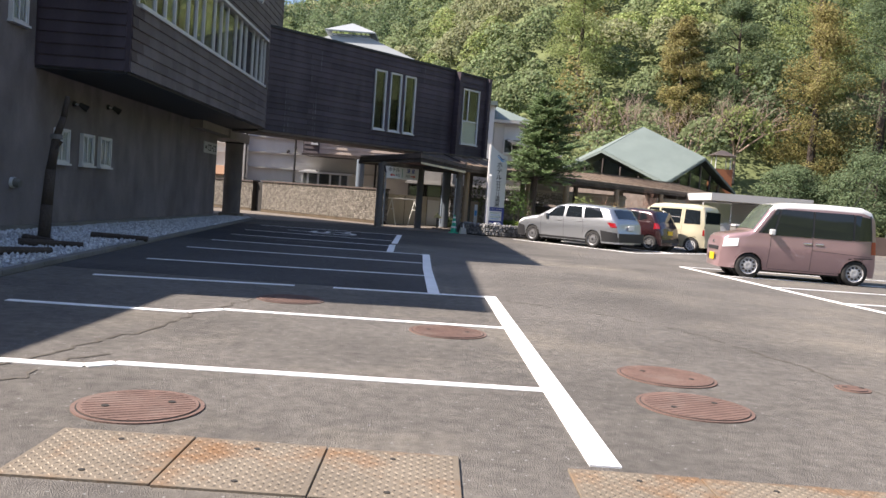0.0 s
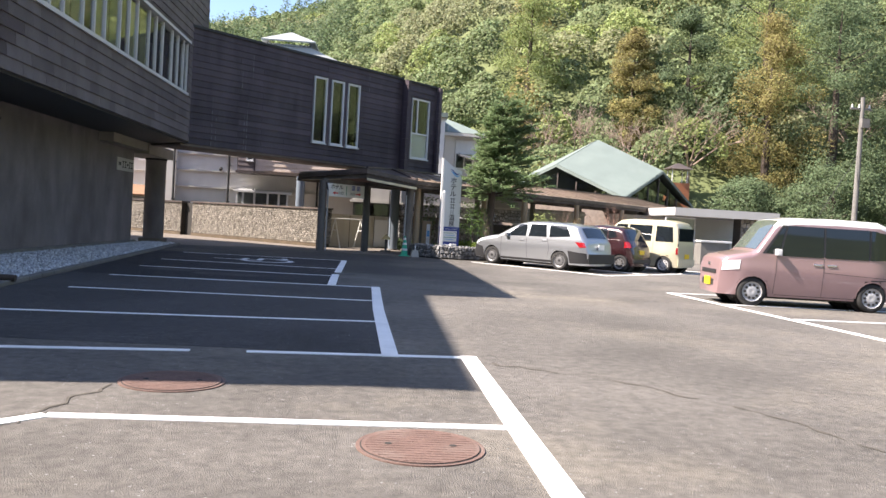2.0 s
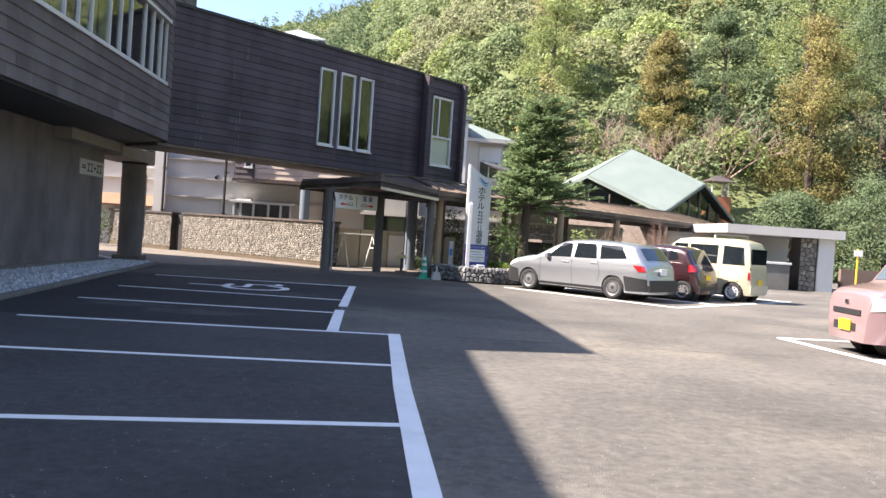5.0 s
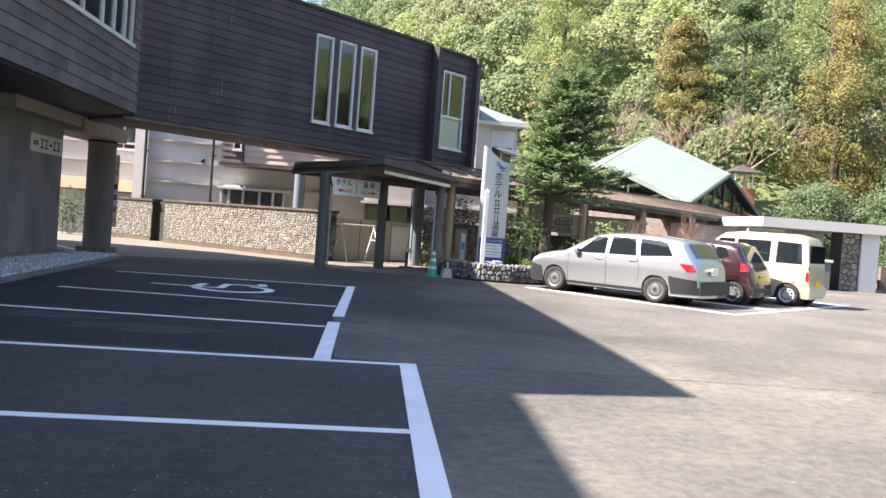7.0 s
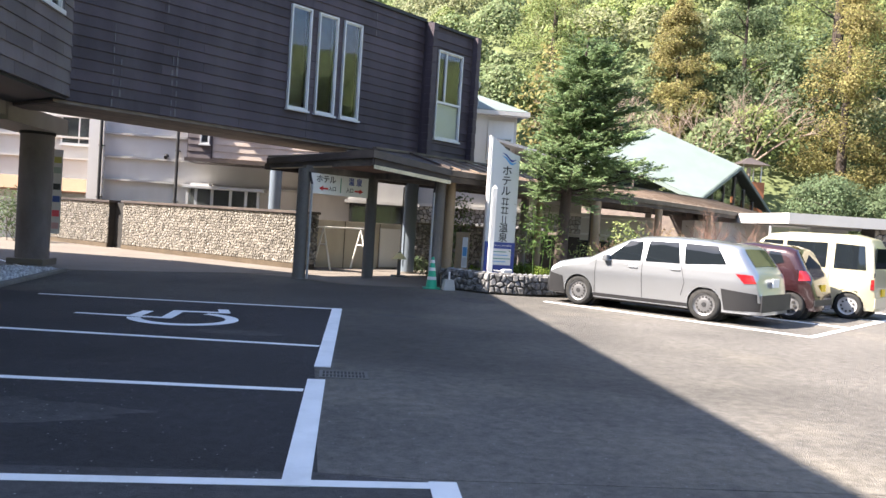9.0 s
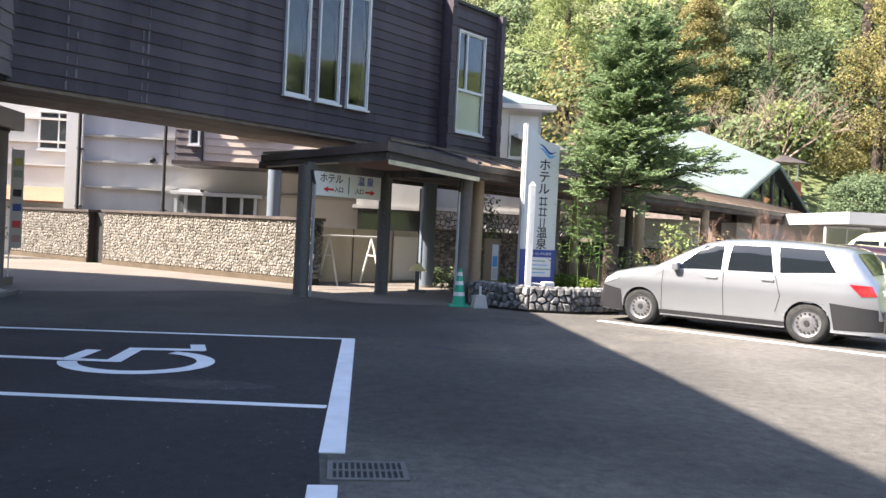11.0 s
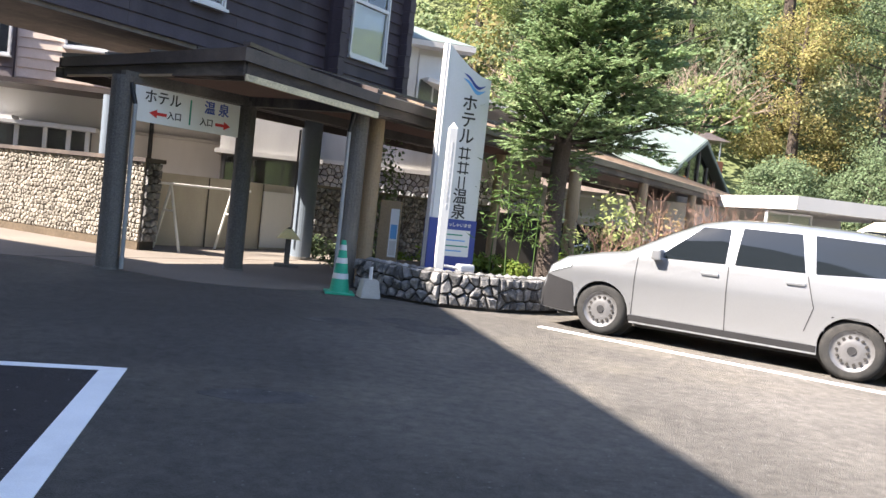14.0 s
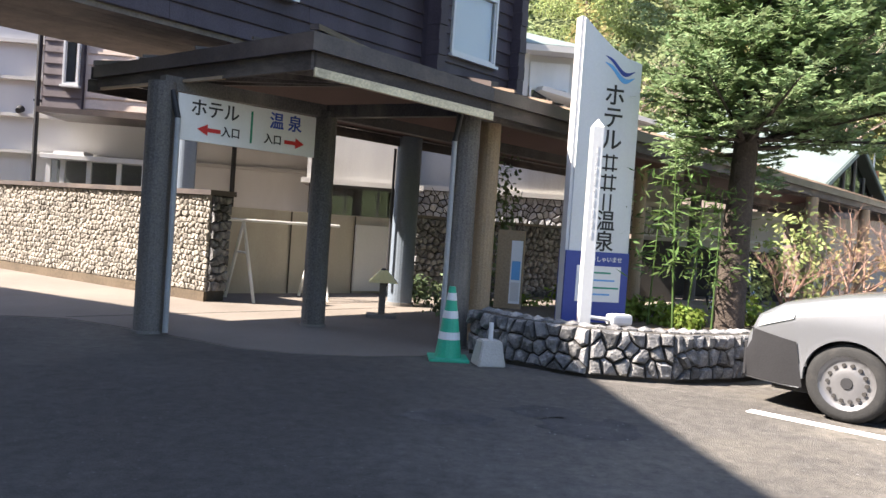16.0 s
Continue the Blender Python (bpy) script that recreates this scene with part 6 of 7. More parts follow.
# pavilion with four gables
pv = empty("pavilion", "pavilion with a green four-gabled roof and glazed gables", "building", pose(13.4, 56.6, 0, 0, 0, 0))
R = 6.4
cor = [Vector((0, -R, 3.15)), Vector((R, 0, 3.15)), Vector((0, R, 3.15)), Vector((-R, 0, 3.15))]
apex = Vector((0, 0, 6.95))
for i in range(4):
    a, b, c0 = cor[i - 1], cor[(i + 1) % 4], cor[i]
    g0, g1 = (a + c0) / 2 + Vector((0, 0, 1.85)), (c0 + b) / 2 + Vector((0, 0, 1.85))
    part("roof", solid([[apex, g0, c0, g1]], 0.12), M["copper"], pv)
    for k in range(1, 14):
        t = k / 14
        part("seam", rail(bmesh.new(), g0.lerp(c0, t) + Vector((0, 0, 0.06)), apex.lerp(g1, t) + Vector((0, 0, 0.06)), 0.035, 0.03), M["copper"], pv)
    for p, q in ((g0, c0), (c0, g1)):
        part("barge_board", rail(bmesh.new(), p * 1.01 - Vector((0, 0, 0.12)), q * 1.01 - Vector((0, 0, 0.12)), 0.16, 0.08), M["copper"], pv)
    in0, in1 = c0 * 0.95, b * 0.95
    in0.z = in1.z = 2.9
    gm = g1 * 0.95
    gm.z = 4.65
    part("gable", solid([[in0, in1, gm]], 0.04), M["tint"], pv, "glazed gable")
    part("wall", solid([[(in0.x, in0.y, 0), (in1.x, in1.y, 0), (in1.x, in1.y, 2.9), (in0.x, in0.y, 2.9)]], 0.15), M["soffit"], pv)
    for t in (0.2, 0.35, 0.5, 0.65, 0.8):
        p = in0.lerp(in1, t)
        h = 2.9 + 1.7 * (1 - abs(t - 0.5) * 2)
        part("mullion", cyl((p.x * 1.01, p.y * 1.01, 2.4), (p.x * 1.01, p.y * 1.01, h), 0.05, n=6), M["roofm"], pv)
    part("crossbar", rail(bmesh.new(), in0 * 1.01, in1 * 1.01, 0.12, 0.1), M["roofm"], pv)
ch = empty("chimney", "rust-brown boxed chimney with a small metal cap", "chimney", pose(19.3, 58.2, 0))
part("shaft", box(-0.65, -0.6, 0, 0.65, 0.6, 4.75), mat("rust_cladding", (0.3, 0.11, 0.05), 0.7, 0.3, 1.5, 40, 0.1, stain=(0.12, 0.06, 0.04), amount=0.6, streak=5), ch)
for x in (-0.5, 0.5):
    for y in (-0.45, 0.45):
        part("stay", cyl((x, y, 4.75), (x, y, 5.65), 0.03, n=6), M["frame"], ch)
bm = bmesh.new()
bmesh.ops.create_cone(bm, cap_ends=True, segments=4, radius1=1.15, radius2=0.15, depth=0.4, matrix=Matrix.Translation((0, 0, 5.85)) @ pose(0, 0, 0, 0, 0, 45))
part("cap", bm, M["roofm"], ch)
structure("wall_37", box(6.6, 46.0, 0, 10.2, 46.2, 2.2), M["white"], "low cream wall behind the covered walk")
for z in (1.4, 2.02):
    structure("ledge", box(6.5, 45.9, z, 10.25, 46.0, z + 0.07), M["frame"], "white horizontal band")
structure("wall_38", box(6.6, 45.94, 0, 10.2, 46.0, 1.2), M["dark"], "dark strip below the lower band")
# flat-roofed annexe
structure("roof_6", box(13.8, 43.2, 2.25, 18.9, 49, 2.62), M["white"], "white flat roof slab of the annexe")
structure("wall_30", box(12.2, 47.5, 0, 18.6, 48.8, 2.25), M["grey"])
structure("wall_31", box(13.9, 44.6, 0, 15.4, 44.75, 1.1), M["grey"])
window("window", 1.5, 1.1, "dark ribbon window of the annexe", pose(14.65, 44.68, 1.1), panes=2)
spier = empty("stone_pier", "pier of pale grey stones below the flat roof", "", kind="structure")
part("core", box(17.2, 43.6, 0, 18.6, 44.4, 2.25), M["mortar"], spier)
cobbles(spier, (17.2, 43.6, 0), (17.9, 43.6, 0), 0, 2.25, 0.2, M["stone"], 30, 0.04, 60)
structure("wall_32", box(17.95, 43.5, 0, 18.65, 44.5, 2.25), M["grey"])
kt = empty("storage_box", "weathered grey storage cabinet with a white lid", "cabinet", pose(15.7, 43.2, 0))
part("body", box(-0.7, -0.4, 0, 0.7, 0.4, 1.05, bevel=0.02), M["kerb"], kt)
part("lid", box(-0.75, -0.45, 1.05, 0.75, 0.45, 1.15, bevel=0.02), M["frame"], kt)
ys = empty("yellow_post", "thin yellow post with a small white board", "sign", pose(18.9, 42.2, 0))
part("pole", cyl((0, 0, 0), (0, 0, 1.9), 0.04, n=8), mat("yellow_paint", (0.6, 0.38, 0.03), 0.5, 0.1), ys)
part("board", box(-0.18, -0.05, 1.6, 0.18, -0.03, 1.85), board_m, ys)
up = empty("utility_pole", "grey concrete utility pole with insulators", "pole", pose(26.4, 49.5, 0))
part("shaft", cyl((0, 0, 0), (0, 0, 9.6), 0.17, 0.11, 14), M["kerb"], up)
part("crossarm", box(-0.7, -0.04, 8.9, 0.5, 0.04, 9.0), M["kerb"], up)
part("bracket", box(-0.1, -0.25, 7.9, 0.35, -0.1, 8.4), M["kerb"], up)
for x in (-0.6, -0.2, 0.4):
    part("insulator", cyl((x, 0, 9.0), (x, 0, 9.2), 0.05, 0.03, 8), M["frame"], up)
part("guy_wire", cyl((0, 0, 6.5), (-4.5, -1.5, 0.0), 0.012, n=5), M["black"], up)
structure("wall_33", box(21, 47, 0, 30, 47.2, 1.0), mat("low_fence", (0.16, 0.11, 0.09), 0.8, 0.3), "low brown fence at the far edge")

# ---- planting ----
def leaf_material(name, col, var=0.35, big=0.3):
    m = mat(name, col, 0.7, var, big, 6, 0.0, island=0.38, spec=0.25)
    nt = m.node_tree
    gi, hr = nt.nodes.new("ShaderNodeNewGeometry"), nt.nodes.new("ShaderNodeMapRange")
    hr.inputs[3].default_value, hr.inputs[4].default_value = 0.485, 0.52
    nt.links.new(gi.outputs["Random Per Island"], hr.inputs[0])
    nt.links.new(hr.outputs[0], nt.nodes["Hue/Saturation/Value"].inputs["Hue"])
    tr, mx, out = nt.nodes.new("ShaderNodeBsdfTranslucent"), nt.nodes.new("ShaderNodeMixShader"), nt.nodes["Material Output"]
    b = nt.nodes["Principled BSDF"]
    src = b.inputs["Base Color"].links[0].from_socket
    nt.links.new(src, tr.inputs["Color"])
    mx.inputs[0].default_value = 0.42
    nt.links.new(b.outputs[0], mx.inputs[1])
    nt.links.new(tr.outputs[0], mx.inputs[2])
    nt.links.new(mx.outputs[0], out.inputs["Surface"])
    return m


LM = dict(
    fir=leaf_material("fir_needles", (0.185, 0.25, 0.12)), broad=leaf_material("hill_leaves", (0.185, 0.225, 0.108), 0.3, 0.08),
    olive=leaf_material("olive_leaves", (0.245, 0.255, 0.14), 0.3, 0.08), dark=leaf_material("dark_cedar", (0.12, 0.16, 0.082), 0.3, 0.1),
    lime=leaf_material("yellow_green_leaves", (0.25, 0.29, 0.11), 0.3, 0.12), gold=leaf_material("rusty_cedar", (0.25, 0.215, 0.085), 0.25, 0.1),
    shrub=leaf_material("shrub_leaves", (0.16, 0.22, 0.04)), bamboo=leaf_material("bamboo_leaves", (0.085, 0.14, 0.04)), dry=leaf_material("dry_leaves", (0.26, 0.19, 0.1)))
gen = np.random.default_rng(11)


def leaves(name, centres, normals, length, width, material, axis=None):
    """Small diamond leaves at the centres, facing the normals."""
    n = len(centres)
    nr = normals / (np.linalg.norm(normals, axis=1, keepdims=True) + 1e-9)
    ref = axis if axis is not None else gen.normal(size=(n, 3))
    u = ref - nr * (ref * nr).sum(1, keepdims=True)
    u /= np.linalg.norm(u, axis=1, keepdims=True) + 1e-9
    w = np.cross(nr, u)
    ls = (np.broadcast_to(length, (n,)) * gen.uniform(0.6, 1.3, n))[:, None]
    ws = (np.broadcast_to(width, (n,)) * gen.uniform(0.6, 1.3, n))[:, None]
    v = np.stack([centres + u * ls, centres + w * ws, centres - u * ls * 0.8, centres - w * ws], 1).reshape(-1, 3)
    me = bpy.data.meshes.new(name)
    me.vertices.add(4 * n)
    me.vertices.foreach_set("co", v.astype(np.float32).ravel())
    me.loops.add(4 * n)
    me.loops.foreach_set("vertex_index", np.arange(4 * n, dtype=np.int32))
    me.polygons.add(n)
    me.polygons.foreach_set("loop_start", np.arange(0, 4 * n, 4, dtype=np.int32))
    me.update(calc_edges=True)
    me.validate()
    me.materials.append(material)
    return me


def grow(bm, p, d, length, r, depth, rr, spread=0.6, kids=3):
    """A limb that forks."""
    q = p + d * length
    bm_cyl(bm, p, q, r, r * 0.65, 6, False)
    if depth:
        for k in range(kids):
            t = rr.uniform(0.5, 1.0)
            nd = (d + Vector((rr.gauss(0, spread), rr.gauss(0, spread), rr.gauss(0.12, spread * 0.6)))).normalized()
            grow(bm, p + d * length * t, nd, length * rr.uniform(0.55, 0.8), r * 0.5, depth - 1, rr, spread, kids)


# fir by the planter
fir = empty("fir_tree", "dark green fir tree with layered branches behind the planter", "tree", pose(3.93, 34.85, 0.3))
bm = bmesh.new()
for z0, z1, r0, r1, x0, x1 in ((0, 1.2, 0.17, 0.14, 0, 0.02), (1.2, 2.4, 0.14, 0.115, 0.02, 0.06), (2.4, 4.4, 0.11, 0.07, 0.06, 0.22), (4.4, 5.65, 0.07, 0.012, 0.22, 0.32)):
    bm_cyl(bm, (x0, 0, z0), (x1, 0, z1), r0, r1, 12, False)
part("trunk", bm, M["bark"], fir, smooth=True)
cs, nsr, ax = [], [], []
rr = random.Random(5)
UP = Vector((0, 0, 1))
z = 1.95
while z < 5.35:
    f = (z - 1.95) / 3.5
    reach = 2.1 * (1 - f) ** 0.4 + 0.1
    count = 11 if z < 4.6 else 8
    turn = rr.uniform(0, 6.28)
    for k in range(count):
        a = turn + 6.283 * (k + rr.uniform(-0.3, 0.3)) / count
        ln2 = reach * rr.uniform(0.6, 1.04) * (0.86 + 0.24 * math.cos(a))
        rise = rr.uniform(-0.12, 0.42) + 0.3 * f
        d = Vector((math.cos(a), math.sin(a), rise)).normalized()
        sp = Vector((-d.y, d.x, 0)).normalized()
        base = Vector((0.04 + 0.075 * (z - 1.95), 0, z + rr.uniform(-0.1, 0.16)))
        lift = rr.uniform(-0.16, 0.1) * ln2
        if (z < 3.2 and k % 2) or k % 4 == 0:
            part("limb", bm_cyl(bmesh.new(), base, base + d * ln2 * 0.92, 0.03 - 0.015 * f, 0.006, 5, False), M["bark"], fir)
        steps = int(ln2 / 0.085)
        for q in range(steps):
            t = 0.2 + 0.8 * (q + rr.random() * 0.6) / steps
            p0 = base + d * ln2 * t + UP * lift * t * t
            for sgn in (-1, 1):
                if rr.random() < 0.12:
                    continue
                bl = (0.16 + 0.42 * (1 - t)) * rr.uniform(0.55, 1.25) * min(1.0, 0.5 + ln2 * 0.4)
                bd = (d * rr.uniform(0.55, 0.85) + sp * sgn * rr.uniform(0.5, 0.8) + UP * rr.uniform(-0.25, 0.5)).normalized()
                bs = bd.cross(UP).normalized()
                m2 = max(3, int(bl / 0.034))
                for w in range(m2):
                    pc = p0 + bd * bl * (w + 0.5) / m2
                    for sg in (-1, 1):
                        nd = bd * 0.75 + bs * sg * 0.65 + UP * rr.uniform(0.0, 0.35)
                        cs.append(pc + nd * 0.022)
                        nsr.append((rr.gauss(0, 0.4), rr.gauss(0, 0.4), 1.0))
                        ax.append(nd)
    z += 0.2
crown = new("crown", leaves("crown", np.array([tuple(v) for v in cs]), np.array(nsr), 0.055, 0.02, LM["fir"], np.array([tuple(v) for v in ax])))
crown.parent = fir


def bush(name, x, y, z, w, h, n, size, material, label, category="shrub", group=""):
    ob = empty(name, label, category, pose(x, y, z), group)
    bm = bmesh.new()
    r2 = random.Random(int(x * 100 + y * 10))
    for k in range(5):
        grow(bm, Vector((r2.gauss(0, w * 0.1), r2.gauss(0, w * 0.1), 0)), Vector((r2.gauss(0, 0.35), r2.gauss(0, 0.35), 1)).normalized(), h * 0.5, 0.012, 1, r2)
    part("stem", bm, M["bark"], ob)
    c = gen.normal(size=(n, 3))
    c /= np.linalg.norm(c, axis=1, keepdims=True)
    nn = c + gen.normal(size=(n, 3)) * 0.6 + (0, 0, 0.4)
    c = c * (gen.uniform(0.35, 1.0, (n, 1)) ** 0.6) * (w / 2, w / 2, h / 2) * (1 + 0.25 * np.sin(c[:, :1] * 7 + c[:, 1:2] * 5)) + (0, 0, h * 0.55)
    c[:, 2] = np.maximum(c[:, 2], 0.02)
    o = new("foliage", leaves("foliage", c, nn, size, size * 0.5, material))
    o.parent = ob
    return ob


for x, y, w, h, mt in ((2.95, 35.5, 0.6, 0.35, "shrub"), (3.35, 35.3, 0.6, 0.32, "shrub"), (3.5, 34.9, 0.4, 0.3, "shrub"), (1.7, 37.0, 0.9, 0.4, "dark"), (1.25, 37.6, 0.8, 0.4, "dark"), (2.3, 37.4, 0.7, 0.4, "shrub"), (4.4, 35.6, 0.6, 0.4, "shrub"), (0.9, 39.4, 0.7, 0.45, "dark"), (1.6, 39.8, 0.8, 0.5, "dark"), (2.6, 36.3, 0.6, 0.4, "shrub")):
    bush("low_shrub", x, y, 0.3 if y < 36.6 and x > 2 else 0.0, w, h, 420, 0.045, LM[mt], "low leafy ground-cover shrub in the bed", group="low shrubs in the bed")
bush("shrub", 2.0, 39.0, 0, 0.7, 2.6, 500, 0.06, LM["dark"], "narrow dark evergreen shrub by the wall")
bush("shrub", -12.2, 44.0, 0, 1.2, 1.7, 900, 0.06, LM["dark"], "dark leafy shrub by the cobble wall")
bush("shrub", 6.6, 38.6, 0, 1.3, 1.9, 900, 0.06, LM["lime"], "loose yellow-green shrub beside the walk")
bush("shrub", 5.2, 37.4, 0, 0.9, 1.2, 400, 0.05, LM["lime"], "loose yellow-green shrub beside the walk")
bush("shrub", 8.6, 40.2, 0, 1.6, 1.7, 500, 0.06, LM["dry"], "dry reddish-brown shrub beside the walk")
for x, y in ((3.3, 34.75), (3.5, 34.95), (3.65, 34.6), (3.15, 35.1)):
    ob = empty("bamboo", "slender young bamboo with narrow green leaves", "bamboo", pose(x, y, 0.3), "bamboo by the fir")
    h = rr.uniform(1.5, 2.2)
    part("culm", cyl((0, 0, 0), (rr.uniform(-0.15, 0.15), rr.uniform(-0.1, 0.1), h), 0.012, 0.005, 6), LM["bamboo"], ob)
    n = 170
    c = np.stack([gen.normal(0, 0.17, n), gen.normal(0, 0.17, n), gen.uniform(0.35 * h, h * 1.03, n)], 1)
    o = new("leaves", leaves("leaves", c, gen.normal(size=(n, 3)) * 0.6 + (0, 0, 0.6), 0.085, 0.012, LM["bamboo"], np.stack([gen.normal(size=n), gen.normal(size=n), gen.uniform(-0.9, 0.2, n)], 1)))
    o.parent = ob
twig = mat("reddish_twigs", (0.2, 0.12, 0.09), 0.85, 0.3, 4, 40, 0.2)
for x, y, h, sd2 in ((7.4, 38.6, 2.3, 1), (8.8, 39.4, 2.1, 2), (10.3, 41.5, 2.4, 3), (12.2, 43.0, 2.3, 4), (6.2, 37.8, 1.6, 5)):
    ob = empty("bare_shrub", "leafless reddish-brown twiggy small tree", "shrub", pose(x, y, 0.0), "bare shrubs beside the walk")
    bm = bmesh.new()
    r3 = random.Random(sd2)
    for k in range(3):
        grow(bm, Vector((0, 0, 0)), Vector((r3.gauss(0, 0.3), r3.gauss(0, 0.3), 1)).normalized(), h * 0.42, 0.03, 4, r3, 0.5, 3)
    part("trunk", bm, twig, ob)
# a bicycle under the covered walk
bc = empty("bicycle", "old bicycle leaning under the covered walk", "bicycle", pose(6.9, 41.2, 0, 0, 0, 30))
for x in (-0.5, 0.5):
    w = part("wheel", lathe([(-0.015, 0.3), (-0.015, 0.33), (0.015, 0.33), (0.015, 0.3), (-0.015, 0.3)], 28), M["tyre"], bc, m=pose(x, 0, 0.33))
    sp = bmesh.new()
    for k in range(8):
        a = math.pi * k / 8
        bm_cyl(sp, (-0.3 * math.cos(a), 0, -0.3 * math.sin(a)), (0.3 * math.cos(a), 0, 0.3 * math.sin(a)), 0.003, n=4)
    part("spokes", sp, CM["chrome"], w)
bm = bmesh.new()
for p, q in (((-0.5, 0, 0.33), (-0.12, 0, 0.3)), ((-0.12, 0, 0.3), (-0.25, 0, 0.8)), ((-0.12, 0, 0.3), (0.35, 0, 0.75)), ((-0.22, 0, 0.7), (0.35, 0, 0.78)), ((-0.5, 0, 0.33), (-0.22, 0, 0.7)), ((0.5, 0, 0.33), (0.33, 0, 0.98))):
    bm_cyl(bm, p, q, 0.016, n=8)
part("frame", bm, M["frame"], bc)
part("saddle", box(-0.38, -0.07, 0.84, -0.14, 0.07, 0.9, bevel=0.02), M["black"], bc)
part("handlebar", cyl((0.32, -0.27, 1.0), (0.32, 0.27, 1.0), 0.013, n=8), CM["chrome"], bc)

# ---- wooded hill ----
ridge = curve([(-400, 38), (-90, 46), (-41, 61), (-34, 65), (-21, 70), (-14, 74), (-7, 80), (-3, 86), (5, 104), (15, 132), (60, 168), (140, 180), (400, 190)])


def hill_z(x, y):
    foot = 63 - 0.12 * max(x, 0)
    t = min(max((y - foot) / 250.0, 0), 1)
    z = ridge(x * 180 / max(y, 60)) * (1.25 * t - 0.25 * t * t)
    return z + 3.0 * t * noise.noise((x * 0.03, y * 0.03, 0))


hv, hf = [], []
nx, ny = 90, 40
for j in range(ny):
    for i in range(nx):
        x, y = -420 + 900 * i / (nx - 1), 60 + 300 * (j / (ny - 1)) ** 1.2
        hv.append((x, y, hill_z(x, y) - 0.6))
hf = [(j * nx + i, j * nx + i + 1, (j + 1) * nx + i + 1, (j + 1) * nx + i) for j in range(ny - 1) for i in range(nx - 1)]
M["forest_floor"] = mat("forest_floor", (0.1, 0.12, 0.05), 0.95, 0.4, 0.2, 3, 0.3)
tagged(new("hillside", quads("hillside", hv, hf, M["forest_floor"])), "steep wooded hillside", kind="structure")


def crown_cloud(kind, h, r, n):
    """Leaf places and facings for one crown, its foot at the origin."""
    d = gen.normal(size=(n, 3))
    d /= np.linalg.norm(d, axis=1, keepdims=True)
    if kind == "cone":
        t = gen.uniform(0.0, 1, n) ** 0.75
        a = gen.uniform(0, 6.283, n)
        lay = 0.78 + 0.22 * np.sin(t * 34 + 3 * np.sin(a * 2))
        rad = r * (1 - t) ** 0.85 * lay * gen.uniform(0.7, 1.08, n) + 0.05
        c = np.stack([np.cos(a) * rad, np.sin(a) * rad, h * (0.1 + 0.9 * t)], 1)
        nn = np.stack([np.cos(a), np.sin(a), np.full(n, 0.9)], 1) + gen.normal(size=(n, 3)) * 0.45
    elif kind == "tall":
        k = gen.normal(size=(16, 3))
        k /= np.linalg.norm(k, axis=1, keepdims=True)
        lump = 0.62 + 0.5 * np.max(np.clip(d @ k.T, 0, 1) ** 9, axis=1)
        c = d * lump[:, None] * gen.uniform(0.7, 1.05, (n, 1)) * (r, r, h * 0.52)
        c[:, :2] *= np.clip(1.15 - 0.55 * (c[:, 2:3] / (h * 0.5)), 0.35, 1.4)
        c += (0, 0, h * 0.55)
        nn = d * 0.7 + gen.normal(size=(n, 3)) * 0.5 + (-0.15, -0.15, 0.45)
    elif kind in ("sprays", "mound"):
        m = 70 if kind == "sprays" else 42
        t = gen.uniform(0.04, 1.0, m)
        a = gen.uniform(0, 6.283, m)
        prof = np.sin(np.clip(t * 0.86 + 0.14, 0, 1) * math.pi) ** 0.6 * (1.1 - 0.5 * t) if kind == "sprays" else np.sqrt(np.clip(1 - t * t * 0.92, 0, 1))
        rad = r * prof * np.sqrt(gen.uniform(0.2, 1.15, m))
        ctr = np.stack([np.cos(a) * rad, np.sin(a) * rad, h * (0.08 + 0.9 * t)], 1)
        who = gen.integers(0, m, n)
        size = r * gen.uniform(0.16, 0.36, m)[who]
        c = ctr[who] + d * size[:, None] * (gen.uniform(0.5, 1.05, (n, 1))) * (1.15, 1.15, 0.75)
        c[:, 2] = np.maximum(c[:, 2] - 0.12 * (np.linalg.norm(c[:, :2], axis=1) / r) * h * 0.12, 0.1)
        nn = d * 0.8 + gen.normal(size=(n, 3)) * 0.5 + (-0.15, -0.15, 0.4)
    else:
        d[:, 2] = np.abs(d[:, 2]) * 1.1 - 0.35
        k = gen.normal(size=(7, 3))
        k /= np.linalg.norm(k, axis=1, keepdims=True)
        lump = 0.72 + 0.4 * np.max(np.clip(d @ k.T, 0, 1) ** 5, axis=1)
        c = d * lump[:, None] * gen.uniform(0.82, 1.05, (n, 1)) * (r, r, h * 0.45) + (0, 0, h * 0.58)
        nn = d * 0.7 + gen.normal(size=(n, 3)) * 0.5 + (-0.15, -0.15, 0.45)
    return c, nn


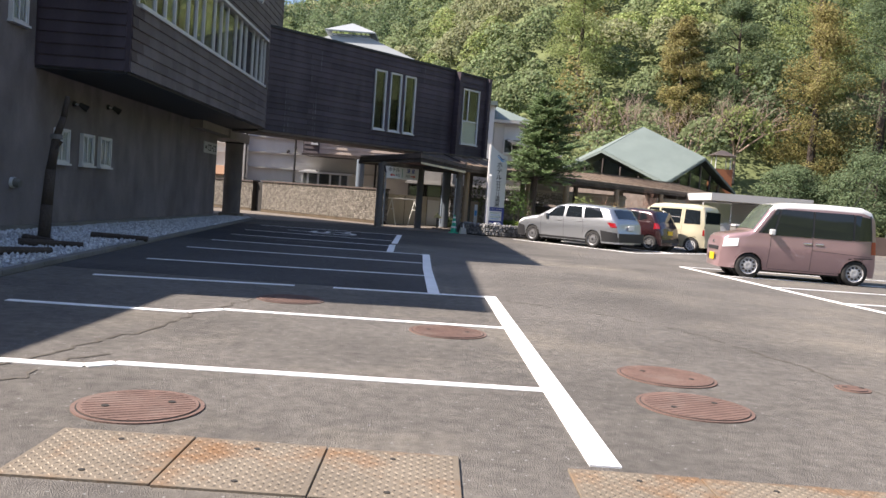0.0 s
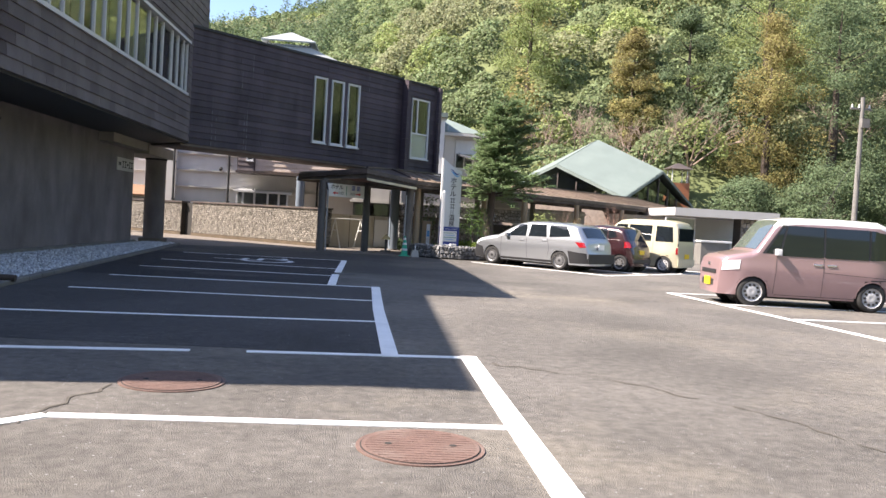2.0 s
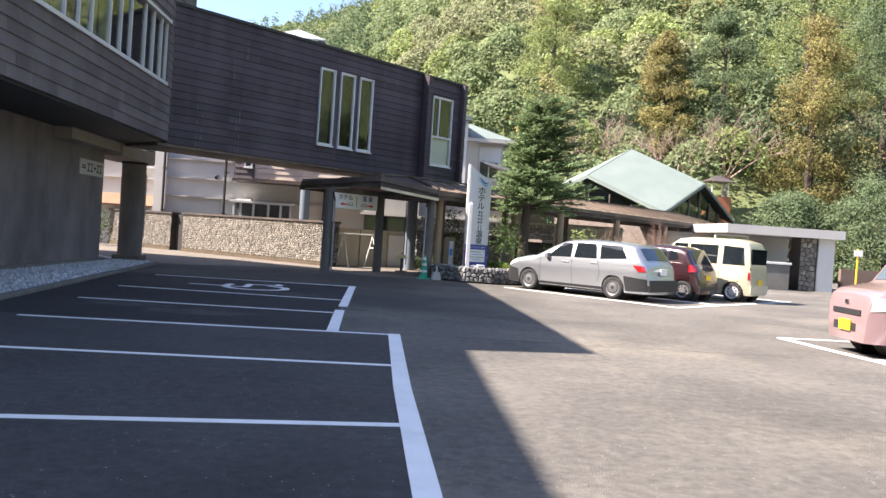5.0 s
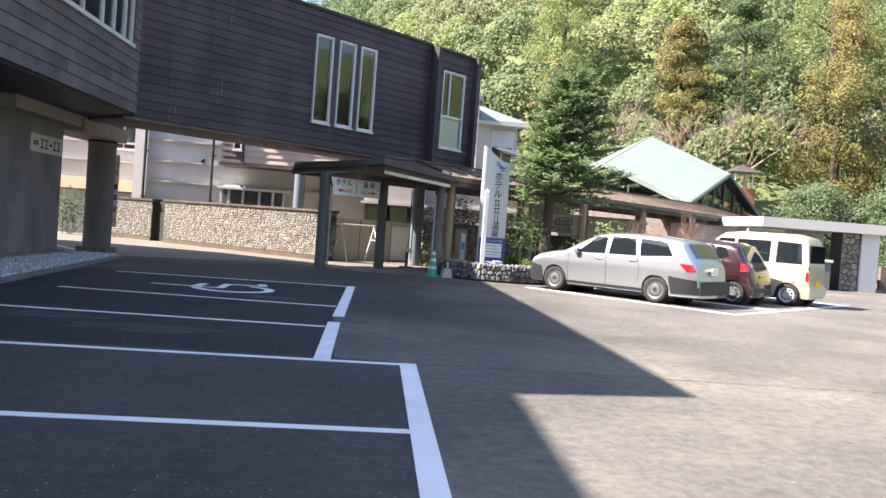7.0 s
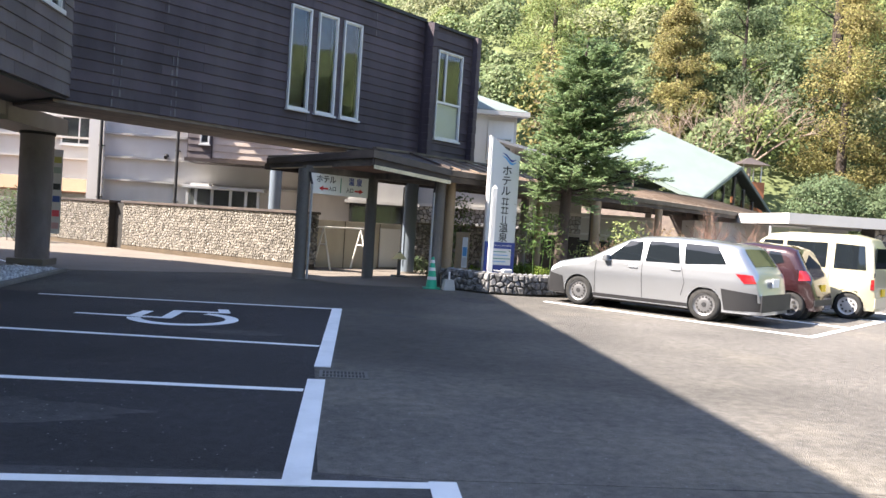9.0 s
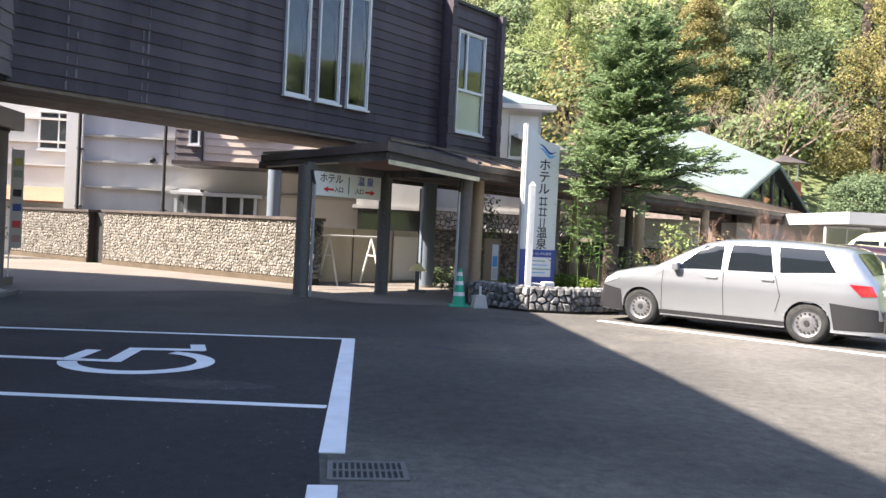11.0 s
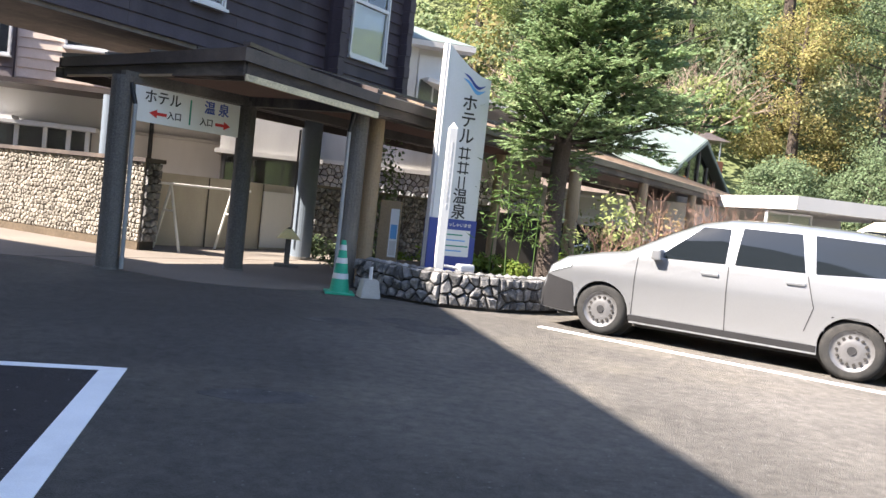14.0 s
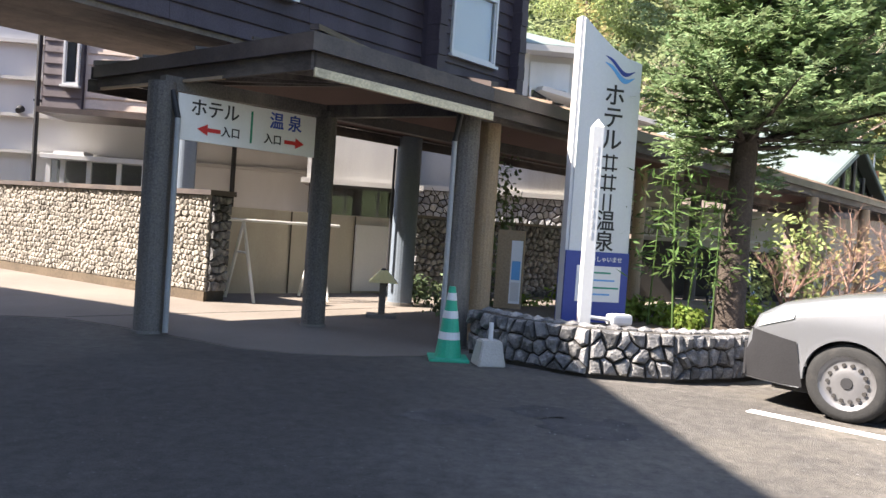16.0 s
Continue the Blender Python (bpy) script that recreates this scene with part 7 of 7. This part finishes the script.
woods = {}
y = 66.0
while y < 318:
    step = 3.3 + 0.006 * y
    x = -0.42 * y + 6
    while x < 0.72 * y + 4:
        px, py = x + gen.uniform(-1.2, 1.2), y + gen.uniform(-1.2, 1.2)
        g = noise.noise((px * 0.035, py * 0.035, 4)) + 0.35 * noise.noise((px * 0.12, py * 0.12, 9))
        right = px / py
        if g > 0.22:
            kind, mt, h, r = "round", "olive", gen.uniform(5, 8), gen.uniform(2.0, 3.2)
        elif g < -0.28 or (right > 0.38 and gen.random() < 0.4):
            kind, mt, h, r = "tall", "dark", gen.uniform(7, 11), gen.uniform(2.0, 2.8)
        elif right > 0.1 and gen.random() < 0.07:
            kind, mt, h, r = ("tall", "gold", gen.uniform(7, 11), gen.uniform(2.0, 2.8))
        elif gen.random() < (0.22 if right > 0.02 else 0.08):
            kind, mt, h, r = "round", "lime", gen.uniform(5, 8), gen.uniform(2.0, 3.0)
        else:
            kind, mt, h, r = "round", "broad", gen.uniform(5, 8), gen.uniform(2.0, 3.2)
        n = int(np.clip(760 * 90 / py, 235, 950))
        c, nn = crown_cloud(kind, h, r, n)
        woods.setdefault(mt, []).append((c + (px, py, hill_z(px, py) - 0.8), nn, np.full(n, 0.09 + py * 0.00118)))
        x += step * gen.uniform(0.85, 1.15)
    y += step * 0.9
names = dict(olive="olive-topped broadleaf woods on the hill", dark="dark cedar woods on the hill", gold="rust-tinged cedars on the hill", lime="bright yellow-green trees on the hill", broad="mid-green broadleaf woods on the hill")
for mt, rows in woods.items():
    c, nn, sz = (np.concatenate([r[k] for r in rows]) for k in range(3))
    tagged(new("woods", leaves("woods", c, nn, sz, sz * 0.62, LM[mt])), names[mt], "woods", kind="stuff")


def big_tree(name, x, y, h, r, kind, mt, n, size, label):
    ob = empty(name, label, "tree", pose(x, y, max(hill_z(x, y) - 0.8, 0)))
    bm = bmesh.new()
    r4 = random.Random(int(x * 7))
    bm_cyl(bm, (0, 0, 0), (0, 0, h * 0.85), 0.028 * h, 0.04, 8, False)
    for k in range(9):
        a, z = r4.uniform(0, 6.28), h * r4.uniform(0.25, 0.75)
        bm_cyl(bm, (0, 0, z), (math.cos(a) * r * 0.6, math.sin(a) * r * 0.6, z + h * 0.06), 0.06, 0.02, 5, False)
    part("trunk", bm, M["bark"], ob)
    c, nn = crown_cloud(kind, h, r, n)
    inner = gen.random(n) < 0.3
    c[inner, :2] *= gen.uniform(0.4, 0.9, (inner.sum(), 1))
    o = new("crown", leaves("crown", c, nn, size, size * 0.55, LM[mt]))
    o.parent = ob


for x, y, h, r, kind, mt, lab in (
    (28.5, 65, 14.5, 3.8, "sprays", "gold", "tall rust-tinged cedar at the foot of the hill"),
    (32.5, 63, 18.5, 4.2, "sprays", "dark", "tall dark evergreen at the foot of the hill"),
    (24.0, 70, 12.5, 3.0, "sprays", "dark", "dark green cedar at the foot of the hill"),
    (19.8, 71, 10.5, 2.6, "sprays", "gold", "brownish cedar at the foot of the hill"),
    (12.0, 76, 14.0, 3.4, "sprays", "lime", "pale yellow-green cedar at the foot of the hill"),
    (30.5, 70, 22.0, 4.6, "sprays", "lime", "tall bright green tree at the foot of the hill"),
    (38.5, 62, 16.0, 4.5, "mound", "dark", "dark spreading tree at the foot of the hill"),
    (30.0, 58, 6.4, 4.0, "mound", "dark", "leafy green bush-like tree behind the annexe"),
    (25.0, 60, 5.2, 3.4, "mound", "dark", "leafy green bush-like tree behind the annexe"),
    (35.0, 57, 6.0, 3.8, "mound", "dark", "dark leafy tree behind the annexe"),
    (17.5, 62.5, 4.5, 2.0, "mound", "broad", "small leafy tree behind the pavilion"),
):
    big_tree("hill_tree", x, y, h, r, kind, mt, 27000, 0.086, lab)
pinkish = mat("pale_brown_twigs", (0.3, 0.225, 0.18), 0.85, 0.3, 3, 40, 0.1)
for x, y, h, sd3 in ((15.2, 66, 8.0, 21), (18.6, 65, 7.5, 22), (23.0, 66, 8.0, 23), (36.5, 66, 8.5, 24), (12.8, 67, 7.0, 25)):
    ob = empty("bare_tree", "leafless tree with fine pale brown twigs", "tree", pose(x, y, max(hill_z(x, y) - 0.6, 0)), "bare trees at the hill's foot")
    bm = bmesh.new()
    r5 = random.Random(sd3)
    bm_cyl(bm, (0, 0, 0), (0, 0, h * 0.3), 0.16, 0.13, 8, False)
    for k in range(5):
        grow(bm, Vector((0, 0, h * 0.28)), Vector((r5.gauss(0, 0.5), r5.gauss(0, 0.5), 1)).normalized(), h * 0.32, 0.07, 4, r5, 0.5, 3)
    part("trunk", bm, pinkish, ob)

# unseen slopes added round the valley, to darken what the glass reflects
rv, rf = [], []
nr = 72
for j in range(8):
    for i in range(nr):
        a = math.radians(60 - 300 * i / (nr - 1))
        d = 130 + 45 * j
        x, y = d * math.cos(a), 20 + d * math.sin(a)
        rv.append((x, y, -1 + 13 * j * (1 + 0.35 * noise.noise((x * 0.012, y * 0.012, 2))) + (6 * noise.noise((x * 0.05, y * 0.05, 7)) if j else 0)))
rf = [(j * nr + i, j * nr + i + 1, (j + 1) * nr + i + 1, (j + 1) * nr + i) for j in range(7) for i in range(nr - 1)]
tagged(new("backdrop", quads("backdrop", rv, rf, mat("far_woods", (0.09, 0.12, 0.045), 0.95, 0.5, 0.08, 0.6, 1.0))), "unseen far slopes added for reflections", kind="structure")
